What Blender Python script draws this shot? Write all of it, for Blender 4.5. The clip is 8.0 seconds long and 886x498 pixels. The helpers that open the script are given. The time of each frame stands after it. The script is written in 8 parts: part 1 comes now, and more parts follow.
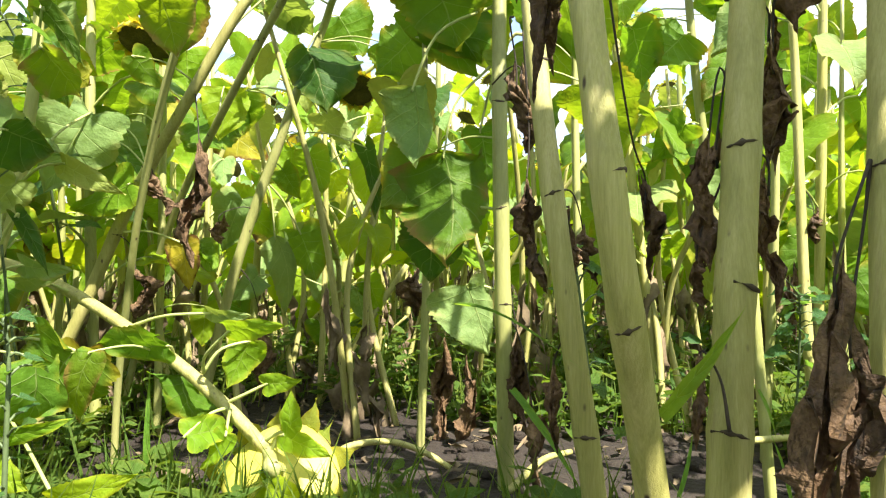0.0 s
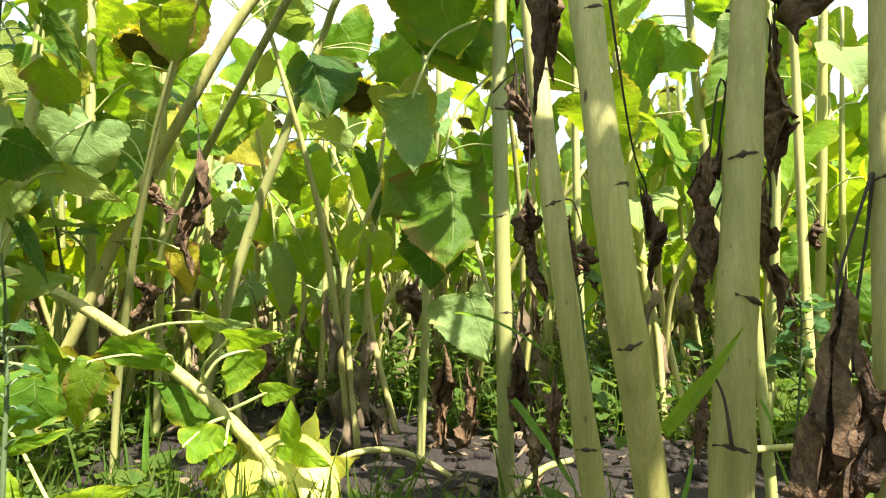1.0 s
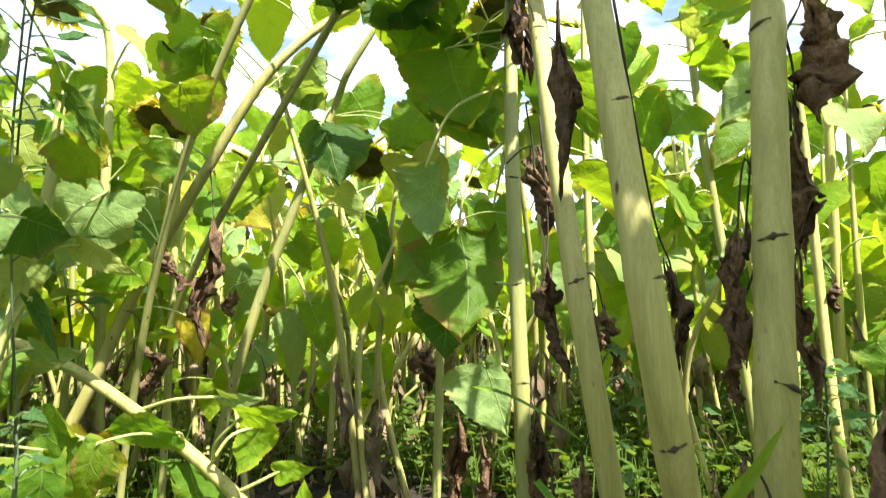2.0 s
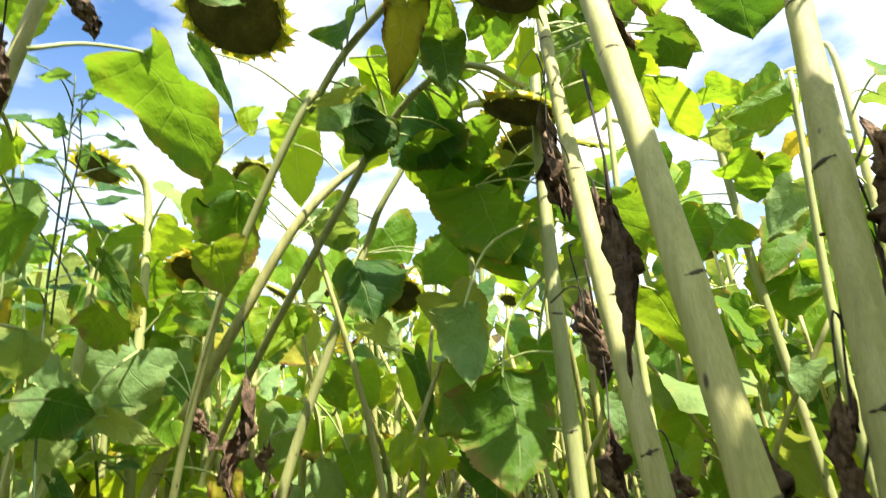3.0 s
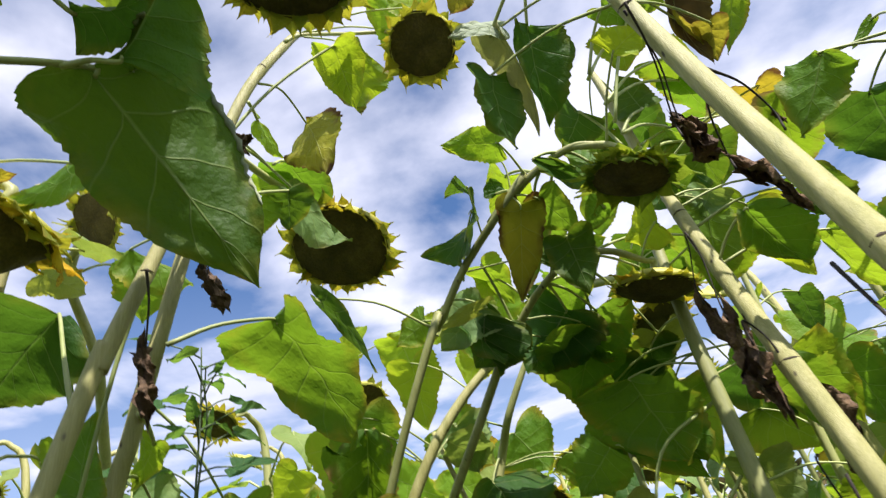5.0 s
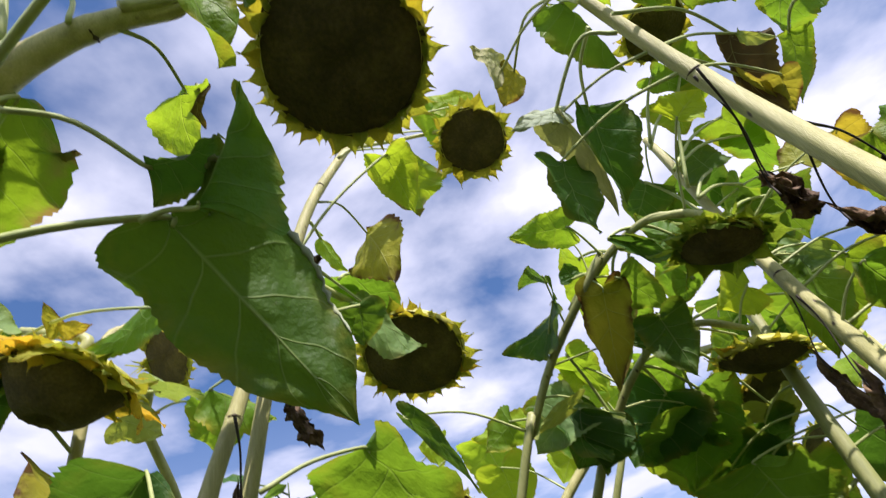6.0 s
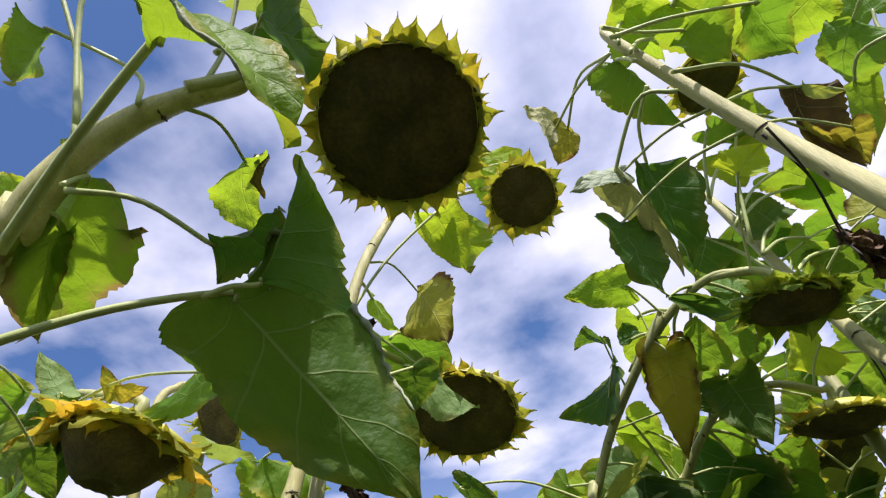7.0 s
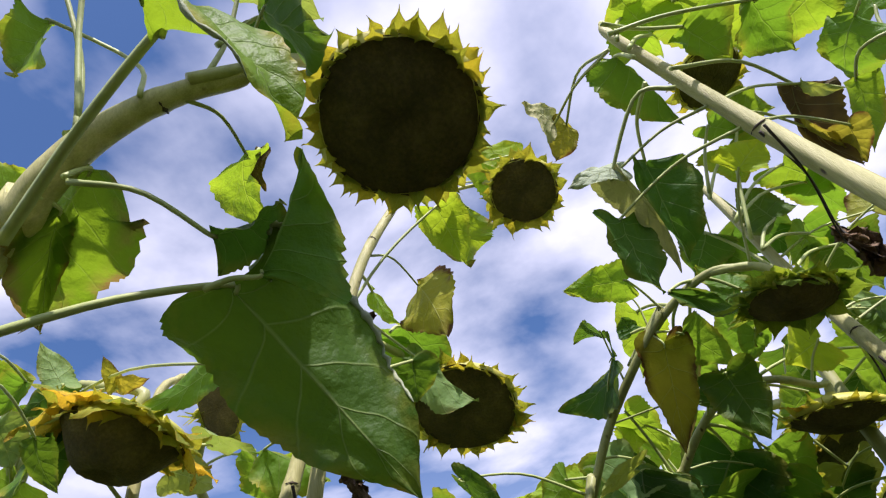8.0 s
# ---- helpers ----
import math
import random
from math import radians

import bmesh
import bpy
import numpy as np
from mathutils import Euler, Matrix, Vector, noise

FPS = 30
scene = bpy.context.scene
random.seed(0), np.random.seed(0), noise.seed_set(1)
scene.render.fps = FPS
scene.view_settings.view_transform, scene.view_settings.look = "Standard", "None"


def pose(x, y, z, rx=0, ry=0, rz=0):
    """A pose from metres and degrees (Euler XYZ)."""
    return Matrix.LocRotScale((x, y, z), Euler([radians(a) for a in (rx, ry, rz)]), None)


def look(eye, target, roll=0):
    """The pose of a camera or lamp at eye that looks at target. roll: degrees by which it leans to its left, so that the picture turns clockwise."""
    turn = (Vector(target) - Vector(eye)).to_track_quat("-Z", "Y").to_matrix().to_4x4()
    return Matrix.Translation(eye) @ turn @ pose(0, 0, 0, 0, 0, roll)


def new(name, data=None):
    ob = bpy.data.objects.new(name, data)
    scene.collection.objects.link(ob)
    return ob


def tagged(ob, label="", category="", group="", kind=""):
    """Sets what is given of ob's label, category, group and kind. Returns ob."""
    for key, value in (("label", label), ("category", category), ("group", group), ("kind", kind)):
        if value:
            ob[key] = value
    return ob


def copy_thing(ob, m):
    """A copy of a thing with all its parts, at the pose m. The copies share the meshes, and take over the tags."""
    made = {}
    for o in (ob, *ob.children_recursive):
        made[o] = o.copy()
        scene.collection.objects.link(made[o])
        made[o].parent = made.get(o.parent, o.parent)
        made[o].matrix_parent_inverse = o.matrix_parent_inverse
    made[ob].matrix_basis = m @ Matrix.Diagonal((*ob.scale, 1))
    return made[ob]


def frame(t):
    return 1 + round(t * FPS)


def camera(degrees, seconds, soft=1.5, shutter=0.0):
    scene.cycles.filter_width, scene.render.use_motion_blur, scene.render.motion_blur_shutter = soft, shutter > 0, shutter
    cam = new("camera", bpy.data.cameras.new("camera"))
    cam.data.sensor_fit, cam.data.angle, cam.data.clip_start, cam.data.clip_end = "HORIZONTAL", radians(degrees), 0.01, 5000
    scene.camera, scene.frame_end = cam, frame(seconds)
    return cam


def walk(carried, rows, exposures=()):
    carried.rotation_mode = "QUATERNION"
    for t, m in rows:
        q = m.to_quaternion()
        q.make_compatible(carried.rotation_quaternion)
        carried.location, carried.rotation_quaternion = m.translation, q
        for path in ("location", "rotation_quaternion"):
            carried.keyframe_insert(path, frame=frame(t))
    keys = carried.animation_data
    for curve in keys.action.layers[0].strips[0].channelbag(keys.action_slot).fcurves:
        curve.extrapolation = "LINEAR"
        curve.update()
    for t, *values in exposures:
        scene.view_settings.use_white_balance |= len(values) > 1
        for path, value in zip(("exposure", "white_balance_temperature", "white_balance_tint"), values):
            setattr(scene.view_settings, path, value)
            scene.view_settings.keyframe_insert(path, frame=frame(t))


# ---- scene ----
cam = camera(70.8, 8.0, soft=1.2, shutter=0.35)
PATH = [
    (0, (-0.000, -0.000, 0.420), (-0.000, 1.999, 0.472), -0.0),
    (0.5, (-0.002, -0.004, 0.418), (0.011, 1.995, 0.472), 0.3),
    (1, (-0.000, 0.002, 0.427), (-0.001, 2.001, 0.492), -0.0),
    (1.2, (-0.002, 0.003, 0.425), (-0.003, 2.002, 0.511), 0.1),
    (2.3, (-0.021, 0.021, 0.471), (-0.049, 1.995, 0.791), -0.9),
    (2.5, (-0.022, 0.033, 0.481), (-0.074, 1.994, 0.869), -0.9),
    (3, (-0.027, 0.052, 0.520), (-0.134, 1.962, 1.104), -3.4),
    (3.5, (-0.053, 0.070, 0.546), (-0.207, 1.921, 1.288), -5.8),
    (4, (-0.069, 0.085, 0.587), (-0.255, 1.858, 1.494), -7.9),
    (4.2, (-0.076, 0.083, 0.597), (-0.281, 1.823, 1.560), -8.4),
    (5.3, (-0.147, 0.103, 0.658), (-0.385, 1.714, 1.819), -14.7),
    (5.5, (-0.154, 0.105, 0.671), (-0.399, 1.669, 1.894), -16.3),
    (6, (-0.168, 0.105, 0.690), (-0.442, 1.574, 2.019), -18.5),
    (6.5, (-0.175, 0.097, 0.713), (-0.484, 1.450, 2.154), -17.8),
    (7, (-0.176, 0.093, 0.720), (-0.503, 1.427, 2.173), -17.0),
    (7.5, (-0.175, 0.093, 0.718), (-0.506, 1.430, 2.167), -16.6),
    (8, (-0.176, 0.092, 0.718), (-0.512, 1.437, 2.159), -16.5),
]
EXPOSURES = ((0.0, 1.74, 6950, 12), (1.2, 1.74, 6950, 12), (2.5, 1.75, 6700, 12), (3.5, 1.13, 6450, 12), (5.5, 0.66, 6250, 22), (8.0, 0.56, 6100, 26))
walk(cam, [(t, look(eye, target, roll)) for t, eye, target, roll in PATH], EXPOSURES)

# ---- world, sun, exposure ----
SUN_ELEVATION, SUN_AZIMUTH = 54.0, 143.0   # degrees; azimuth counted from +y towards +x


def sun_way():
    e, a = radians(SUN_ELEVATION), radians(SUN_AZIMUTH)
    return Vector((math.cos(e) * math.sin(a), math.cos(e) * math.cos(a), math.sin(e)))


def build_world():
    world = bpy.data.worlds.new("sky")
    scene.world = world
    world.use_nodes = True
    nt = world.node_tree
    nt.nodes.clear()
    N, L = nt.nodes.new, nt.links.new
    out, bg = N("ShaderNodeOutputWorld"), N("ShaderNodeBackground")
    sky = N("ShaderNodeTexSky")
    sky.sky_type, sky.sun_disc = "NISHITA", False
    sky.sun_elevation, sky.sun_rotation = radians(SUN_ELEVATION), radians(SUN_AZIMUTH)
    sky.air_density, sky.dust_density = 1.0, 1.2
    # broken cloud on a flat layer high above
    co = N("ShaderNodeTexCoord")
    sep = N("ShaderNodeSeparateXYZ")
    L(co.outputs["Generated"], sep.inputs[0])
    up = N("ShaderNodeMath"); up.operation = "MAXIMUM"; up.inputs[1].default_value = 0.09
    L(sep.outputs[2], up.inputs[0])
    dx = N("ShaderNodeMath"); dx.operation = "DIVIDE"; L(sep.outputs[0], dx.inputs[0]); L(up.outputs[0], dx.inputs[1])
    dy = N("ShaderNodeMath"); dy.operation = "DIVIDE"; L(sep.outputs[1], dy.inputs[0]); L(up.outputs[0], dy.inputs[1])
    com = N("ShaderNodeCombineXYZ"); L(dx.outputs[0], com.inputs[0]); L(dy.outputs[0], com.inputs[1])
    com.inputs[2].default_value = 5.3
    n1 = N("ShaderNodeTexNoise")
    n1.inputs["Scale"].default_value, n1.inputs["Detail"].default_value, n1.inputs["Roughness"].default_value = 1.7, 7.0, 0.50
    n1.inputs["Distortion"].default_value = 0.15
    L(com.outputs[0], n1.inputs["Vector"])
    ramp = N("ShaderNodeValToRGB")
    ramp.color_ramp.elements[0].position, ramp.color_ramp.elements[1].position = 0.36, 0.60
    # the cover thins out towards the left of the field
    thin = N("ShaderNodeMath"); thin.operation = "MULTIPLY_ADD"; thin.inputs[1].default_value = 0.05
    L(sep.outputs[0], thin.inputs[0]); L(n1.outputs["Fac"], thin.inputs[2])
    L(thin.outputs[0], ramp.inputs[0])
    n2 = N("ShaderNodeTexNoise")
    n2.inputs["Scale"].default_value, n2.inputs["Detail"].default_value = 1.3, 6.0
    L(com.outputs[0], n2.inputs["Vector"])
    tone = N("ShaderNodeValToRGB")
    tone.color_ramp.elements[0].position, tone.color_ramp.elements[1].position = 0.30, 0.60
    tone.color_ramp.elements[0].color = (0.66, 0.71, 0.84, 1)
    tone.color_ramp.elements[1].color = (0.92, 0.95, 1.01, 1)
    L(n2.outputs["Fac"], tone.inputs[0])
    dim = N("ShaderNodeMixRGB"); dim.blend_type = "MULTIPLY"; dim.inputs[0].default_value = 1
    dim.inputs[2].default_value = (0.082, 0.112, 0.135, 1)
    L(sky.outputs[0], dim.inputs[1])
    # haze brightens the cloud layer towards the horizon
    low = N("ShaderNodeMapRange")
    low.inputs["From Min"].default_value, low.inputs["From Max"].default_value = 0.05, 0.55
    low.inputs["To Min"].default_value, low.inputs["To Max"].default_value = 0.7, 0.0
    L(sep.outputs[2], low.inputs["Value"])
    white = N("ShaderNodeMixRGB"); white.inputs[2].default_value = (0.62, 0.67, 0.77, 1)
    L(low.outputs[0], white.inputs[0]); L(tone.outputs[0], white.inputs[1])
    cover = N("ShaderNodeMath"); cover.operation = "MAXIMUM"; L(ramp.outputs[0], cover.inputs[0])
    lowc = N("ShaderNodeMath"); lowc.operation = "MULTIPLY"; lowc.inputs[1].default_value = 0.7
    L(low.outputs[0], lowc.inputs[0]); L(lowc.outputs[0], cover.inputs[1])
    mix = N("ShaderNodeMixRGB")
    L(cover.outputs[0], mix.inputs[0]); L(dim.outputs[0], mix.inputs[1]); L(white.outputs[0], mix.inputs[2])
    L(mix.outputs[0], bg.inputs[0])
    bg.inputs[1].default_value = 0.80
    L(bg.outputs[0], out.inputs[0])
    sun = bpy.data.lights.new("sun", "SUN")
    sun.energy, sun.angle, sun.color = 5.0, radians(0.6), (1.0, 0.955, 0.88)
    ob = new("sun", sun)
    ob.matrix_world = look(sun_way() * 30, (0, 0, 0))


build_world()


# ---- materials ----
def material(name):
    m = bpy.data.materials.new(name)
    m.use_nodes = True
    m.node_tree.nodes.clear()
    return m, m.node_tree.nodes.new, m.node_tree.links.new


def noise_node(N, L, vec, scale, detail=4.0, rough=0.55):
    n = N("ShaderNodeTexNoise")
    n.inputs["Scale"].default_value, n.inputs["Detail"].default_value, n.inputs["Roughness"].default_value = scale, detail, rough
    L(vec, n.inputs["Vector"])
    return n.outputs["Fac"]


def ramp_node(N, L, fac, stops):
    r = N("ShaderNodeValToRGB")
    els = r.color_ramp.elements
    while len(els) < len(stops):
        els.new(0.5)
    for e, (p, c) in zip(els, stops):
        e.position, e.color = p, (*c, 1)
    L(fac, r.inputs[0])
    return r.outputs[0]


def math_node(N, L, op, a, b=None, c=None):
    n = N("ShaderNodeMath")
    n.operation = op
    for i, v in enumerate((a, b, c)):
        if v is None:
            continue
        if isinstance(v, (int, float)):
            n.inputs[i].default_value = v
        else:
            L(v, n.inputs[i])
    return n.outputs[0]


def mix_node(N, L, fac, a, b, how="MIX"):
    n = N("ShaderNodeMixRGB")
    n.blend_type = how
    for i, v in enumerate((fac, a, b)):
        if isinstance(v, (int, float)):
            n.inputs[i].default_value = v
        elif isinstance(v, tuple):
            n.inputs[i].default_value = (*v, 1)
        else:
            L(v, n.inputs[i])
    return n.outputs[0]


def leaf_material(name, dark, mid, glow, edge, edge_amount, gloss=0.42, through_share=0.42, per_island=False):
    """A green blade with pale veins, blotches, browned rim and light shining through. UV x: across (-1..1 as 0..1), y: along."""
    m, N, L = material(name)
    uv = N("ShaderNodeTexCoord")
    sep = N("ShaderNodeSeparateXYZ"); L(uv.outputs["UV"], sep.inputs[0])
    across = math_node(N, L, "ABSOLUTE", math_node(N, L, "SUBTRACT", sep.outputs[0], 0.5))
    across = math_node(N, L, "MULTIPLY", across, 2.0)
    along = sep.outputs[1]
    # midrib and side veins that sweep forward
    rib = math_node(N, L, "SUBTRACT", 1.0, math_node(N, L, "MULTIPLY", across, 34.0))
    rib = math_node(N, L, "MAXIMUM", rib, 0.0)
    sweep = math_node(N, L, "SUBTRACT", along, math_node(N, L, "MULTIPLY", math_node(N, L, "POWER", across, 0.85), 0.30))
    saw = math_node(N, L, "PINGPONG", math_node(N, L, "MULTIPLY", sweep, 5.2), 0.5)
    vein = math_node(N, L, "SUBTRACT", 1.0, math_node(N, L, "MULTIPLY", saw, 26.0))
    vein = math_node(N, L, "MAXIMUM", vein, 0.0)
    vein = math_node(N, L, "MULTIPLY", vein, math_node(N, L, "SUBTRACT", 1.0, math_node(N, L, "MULTIPLY", across, 0.75)))
    veins = math_node(N, L, "MAXIMUM", rib, vein)
    obj = uv.outputs["Object"]
    blot = noise_node(N, L, obj, 16.0, 5.0)
    fine = noise_node(N, L, obj, 130.0, 3.0)
    rnd = N("ShaderNodeNewGeometry").outputs["Random Per Island"] if per_island else N("ShaderNodeObjectInfo").outputs["Random"]
    body = ramp_node(N, L, blot, [(0.3, dark), (0.68, mid)])
    body = mix_node(N, L, math_node(N, L, "MULTIPLY", fine, 0.35), body, mid)
    tint = ramp_node(N, L, rnd, [(0.0, (0.82, 0.92, 0.9)), (0.6, (1.0, 1.0, 1.0)), (1.0, (1.35, 1.12, 0.8))])
    body = mix_node(N, L, 1.0, body, tint, "MULTIPLY")
    # yellow and brown towards the rim and tip
    rimn = math_node(N, L, "ADD", math_node(N, L, "POWER", across, 3.0), math_node(N, L, "MULTIPLY", math_node(N, L, "POWER", along, 4.0), 0.8))
    rimn = math_node(N, L, "MULTIPLY", math_node(N, L, "ADD", rimn, -0.25), math_node(N, L, "MULTIPLY", math_node(N, L, "MAXIMUM", math_node(N, L, "MULTIPLY_ADD", noise_node(N, L, obj, 22.0, 4.0), 5.0, -2.1), 0.0), 1.6 * edge_amount))
    rimf = N("ShaderNodeClamp"); L(rimn, rimf.inputs[0])
    spots = noise_node(N, L, obj, 75.0, 2.0)
    spots = ramp_node(N, L, spots, [(0.70, (0, 0, 0)), (0.75, (1, 1, 1))])
    body = mix_node(N, L, rimf.outputs[0], body, edge)
    body = mix_node(N, L, math_node(N, L, "MULTIPLY", spots, 0.55 * min(1.0, edge_amount)), body, (0.07, 0.04, 0.015))
    light = mix_node(N, L, math_node(N, L, "MULTIPLY", veins, 0.55), body, (0.36, 0.42, 0.16))
    shine = mix_node(N, L, 1.0, mix_node(N, L, blot, glow, (glow[0] * 1.25, glow[1] * 1.08, glow[2])), tint, "MULTIPLY")
    shine = mix_node(N, L, rimf.outputs[0], shine, (edge[0] * 1.2, edge[1] * 1.1, edge[2]))
    shine = mix_node(N, L, math_node(N, L, "MULTIPLY", veins, 0.5), shine, (min(1.0, glow[0] * 1.25 + 0.06), min(1.0, glow[1] * 1.1 + 0.04), glow[2] + 0.05))
    bump = N("ShaderNodeBump"); bump.inputs["Strength"].default_value, bump.inputs["Distance"].default_value = 0.55, 0.005
    quilt = math_node(N, L, "MULTIPLY", math_node(N, L, "SMOOTH_MIN", saw, 0.3, 0.2), 0.8)   # blade swells between the side veins
    relief = math_node(N, L, "ADD", math_node(N, L, "ADD", math_node(N, L, "MULTIPLY", veins, -0.5), quilt), math_node(N, L, "MULTIPLY", noise_node(N, L, obj, 60.0, 4.0), 1.6))
    L(relief, bump.inputs["Height"])
    p = N("ShaderNodeBsdfPrincipled")
    L(light, p.inputs["Base Color"]); L(bump.outputs[0], p.inputs["Normal"])
    rough = math_node(N, L, "ADD", gloss, math_node(N, L, "MULTIPLY", fine, 0.2))
    L(rough, p.inputs["Roughness"])
    p.inputs["Specular IOR Level"].default_value = 0.17
    tr = N("ShaderNodeBsdfTranslucent"); L(shine, tr.inputs[0]); L(bump.outputs[0], tr.inputs["Normal"])
    mx = N("ShaderNodeMixShader"); mx.inputs[0].default_value = through_share
    L(p.outputs[0], mx.inputs[1]); L(tr.outputs[0], mx.inputs[2])
    L(mx.outputs[0], N("ShaderNodeOutputMaterial").inputs[0])
    return m


def rough_material(name, stops, scale=8.0, rough=0.75, bump_scale=60.0, bump=0.4, dist=0.004, streak=None, vary=0.25, per_island=False, specks=False):
    """Matte natural surface: two scales of noise, optional stretching along z, relief."""
    m, N, L = material(name)
    co = N("ShaderNodeTexCoord").outputs["Object"]
    mp = N("ShaderNodeMapping"); L(co, mp.inputs[0])
    if streak:
        mp.inputs["Scale"].default_value = streak
    v = mp.outputs[0]
    big, small = noise_node(N, L, v, scale, 5.0), noise_node(N, L, v, scale * 9, 4.0)
    fac = math_node(N, L, "ADD", math_node(N, L, "MULTIPLY", big, 0.65), math_node(N, L, "MULTIPLY", small, 0.35))
    c = ramp_node(N, L, fac, stops)
    rnd = N("ShaderNodeNewGeometry").outputs["Random Per Island"] if per_island else N("ShaderNodeObjectInfo").outputs["Random"]
    k = math_node(N, L, "ADD", 1.0 - vary / 2, math_node(N, L, "MULTIPLY", rnd, vary))
    g = N("ShaderNodeCombineXYZ")
    for i in range(3):
        L(k, g.inputs[i])
    c = mix_node(N, L, 1.0, c, g.outputs[0], "MULTIPLY")
    if specks:   # short dark flecks and brown stains along the stem
        fm = N("ShaderNodeMapping"); fm.inputs["Scale"].default_value = (60.0, 60.0, 26.0); L(co, fm.inputs[0])
        vo = N("ShaderNodeTexVoronoi"); vo.inputs["Scale"].default_value = 1.0; L(fm.outputs[0], vo.inputs["Vector"])
        hit = ramp_node(N, L, vo.outputs["Distance"], [(0.07, (1, 1, 1)), (0.16, (0, 0, 0))])
        few = ramp_node(N, L, noise_node(N, L, co, 30.0, 2.0), [(0.46, (0, 0, 0)), (0.54, (1, 1, 1))])
        c = mix_node(N, L, mix_node(N, L, 1.0, hit, few, "MULTIPLY"), c, (0.06, 0.04, 0.02))
        stain = ramp_node(N, L, noise_node(N, L, v, 3.0, 6.0, 0.7), [(0.60, (0, 0, 0)), (0.72, (1, 1, 1))])
        c = mix_node(N, L, mix_node(N, L, 1.0, stain, (0.55, 0.55, 0.55), "MULTIPLY"), c, (0.17, 0.12, 0.05))
    p = N("ShaderNodeBsdfPrincipled")
    L(c, p.inputs["Base Color"])
    p.inputs["Roughness"].default_value = rough
    b = N("ShaderNodeBump"); b.inputs["Strength"].default_value, b.inputs["Distance"].default_value = bump, dist
    L(noise_node(N, L, v, bump_scale, 5.0), b.inputs["Height"]); L(b.outputs[0], p.inputs["Normal"])
    L(p.outputs[0], N("ShaderNodeOutputMaterial").inputs[0])
    return m


GREEN = leaf_material("leaf_green", (0.060, 0.140, 0.016), (0.110, 0.220, 0.022), (0.23, 0.43, 0.018), (0.42, 0.33, 0.03), 0.5)
DEEP = leaf_material("leaf_deep_green", (0.023, 0.066, 0.012), (0.044, 0.108, 0.019), (0.105, 0.24, 0.014), (0.30, 0.26, 0.03), 0.35, 0.46, 0.36)
FRESH = leaf_material("leaf_fresh_green", (0.125, 0.240, 0.016), (0.190, 0.330, 0.024), (0.37, 0.58, 0.020), (0.5, 0.42, 0.04), 0.4, 0.42, 0.46)
PALE = leaf_material("leaf_grey_green", (0.130, 0.220, 0.065), (0.210, 0.305, 0.105), (0.40, 0.55, 0.07), (0.34, 0.30, 0.08), 0.4, 0.5, 0.3)
SILVER = leaf_material("leaf_silver_underside", (0.30, 0.36, 0.22), (0.46, 0.50, 0.36), (0.30, 0.40, 0.10), (0.40, 0.38, 0.15), 0.3, 0.55, 0.25)
WORN = leaf_material("leaf_worn_rim", (0.050, 0.115, 0.014), (0.100, 0.190, 0.020), (0.27, 0.46, 0.014), (0.26, 0.20, 0.05), 1.5)
YELLOW = leaf_material("leaf_yellowed", (0.17, 0.20, 0.02), (0.38, 0.33, 0.03), (0.46, 0.42, 0.03), (0.13, 0.07, 0.02), 1.6, 0.5, 0.42)
FIELD_LEAF = leaf_material("leaf_field", (0.075, 0.150, 0.012), (0.145, 0.250, 0.020), (0.46, 0.62, 0.02), (0.45, 0.36, 0.03), 0.5, 0.45, 0.42, True)
BROWNED = leaf_material("leaf_browned", (0.040, 0.026, 0.012), (0.110, 0.070, 0.026), (0.13, 0.08, 0.02), (0.45, 0.33, 0.03), 0.35, 0.6, 0.25)
TONES = {"browned": BROWNED, "green": GREEN, "deep": DEEP, "fresh": FRESH, "pale": PALE, "silver": SILVER, "worn": WORN, "yellow": YELLOW}
STALK = rough_material("stalk_pale", [(0.28, (0.21, 0.22, 0.055)), (0.5, (0.37, 0.355, 0.115)), (0.72, (0.53, 0.50, 0.22))], 6.0, 0.55, 140.0, 0.45, 0.002, (13.0, 13.0, 0.6), 0.2, False, True)
STALK_GREEN = rough_material("stalk_green", [(0.25, (0.20, 0.22, 0.06)), (0.5, (0.33, 0.35, 0.12)), (0.8, (0.48, 0.46, 0.20))], 6.0, 0.5, 140.0, 0.3, 0.0015, (5.0, 5.0, 0.8), 0.3, False, True)
PETIOLE = rough_material("petiole_green", [(0.3, (0.27, 0.34, 0.085)), (0.7, (0.46, 0.50, 0.20))], 14.0, 0.5, 160.0, 0.25, 0.001, None, 0.3)
SCAR = rough_material("leaf_scar_dark", [(0.3, (0.022, 0.016, 0.010)), (0.7, (0.11, 0.085, 0.05))], 40.0, 0.9, 180.0, 0.6, 0.002)
DRY = rough_material("leaf_dried", [(0.3, (0.032, 0.018, 0.008)), (0.5, (0.115, 0.066, 0.030)), (0.72, (0.28, 0.18, 0.09))], 26.0, 0.8, 55.0, 0.9, 0.012, None, 0.5)
DRY_FIELD = rough_material("leaf_dried_field", [(0.25, (0.025, 0.016, 0.010)), (0.5, (0.080, 0.052, 0.032)), (0.8, (0.20, 0.14, 0.09))], 12.0, 0.85, 50.0, 0.6, 0.006, None, 0.7, True)
CORD = rough_material("petiole_dried", [(0.3, (0.008, 0.007, 0.006)), (0.7, (0.05, 0.036, 0.022))], 30.0, 0.8, 120.0, 0.5, 0.002)
SEED = rough_material("seed_disc", [(0.25, (0.036, 0.027, 0.007)), (0.5, (0.092, 0.072, 0.018)), (0.75, (0.20, 0.155, 0.045))], 22.0, 0.95, 240.0, 1.0, 0.006, None, 0.3)
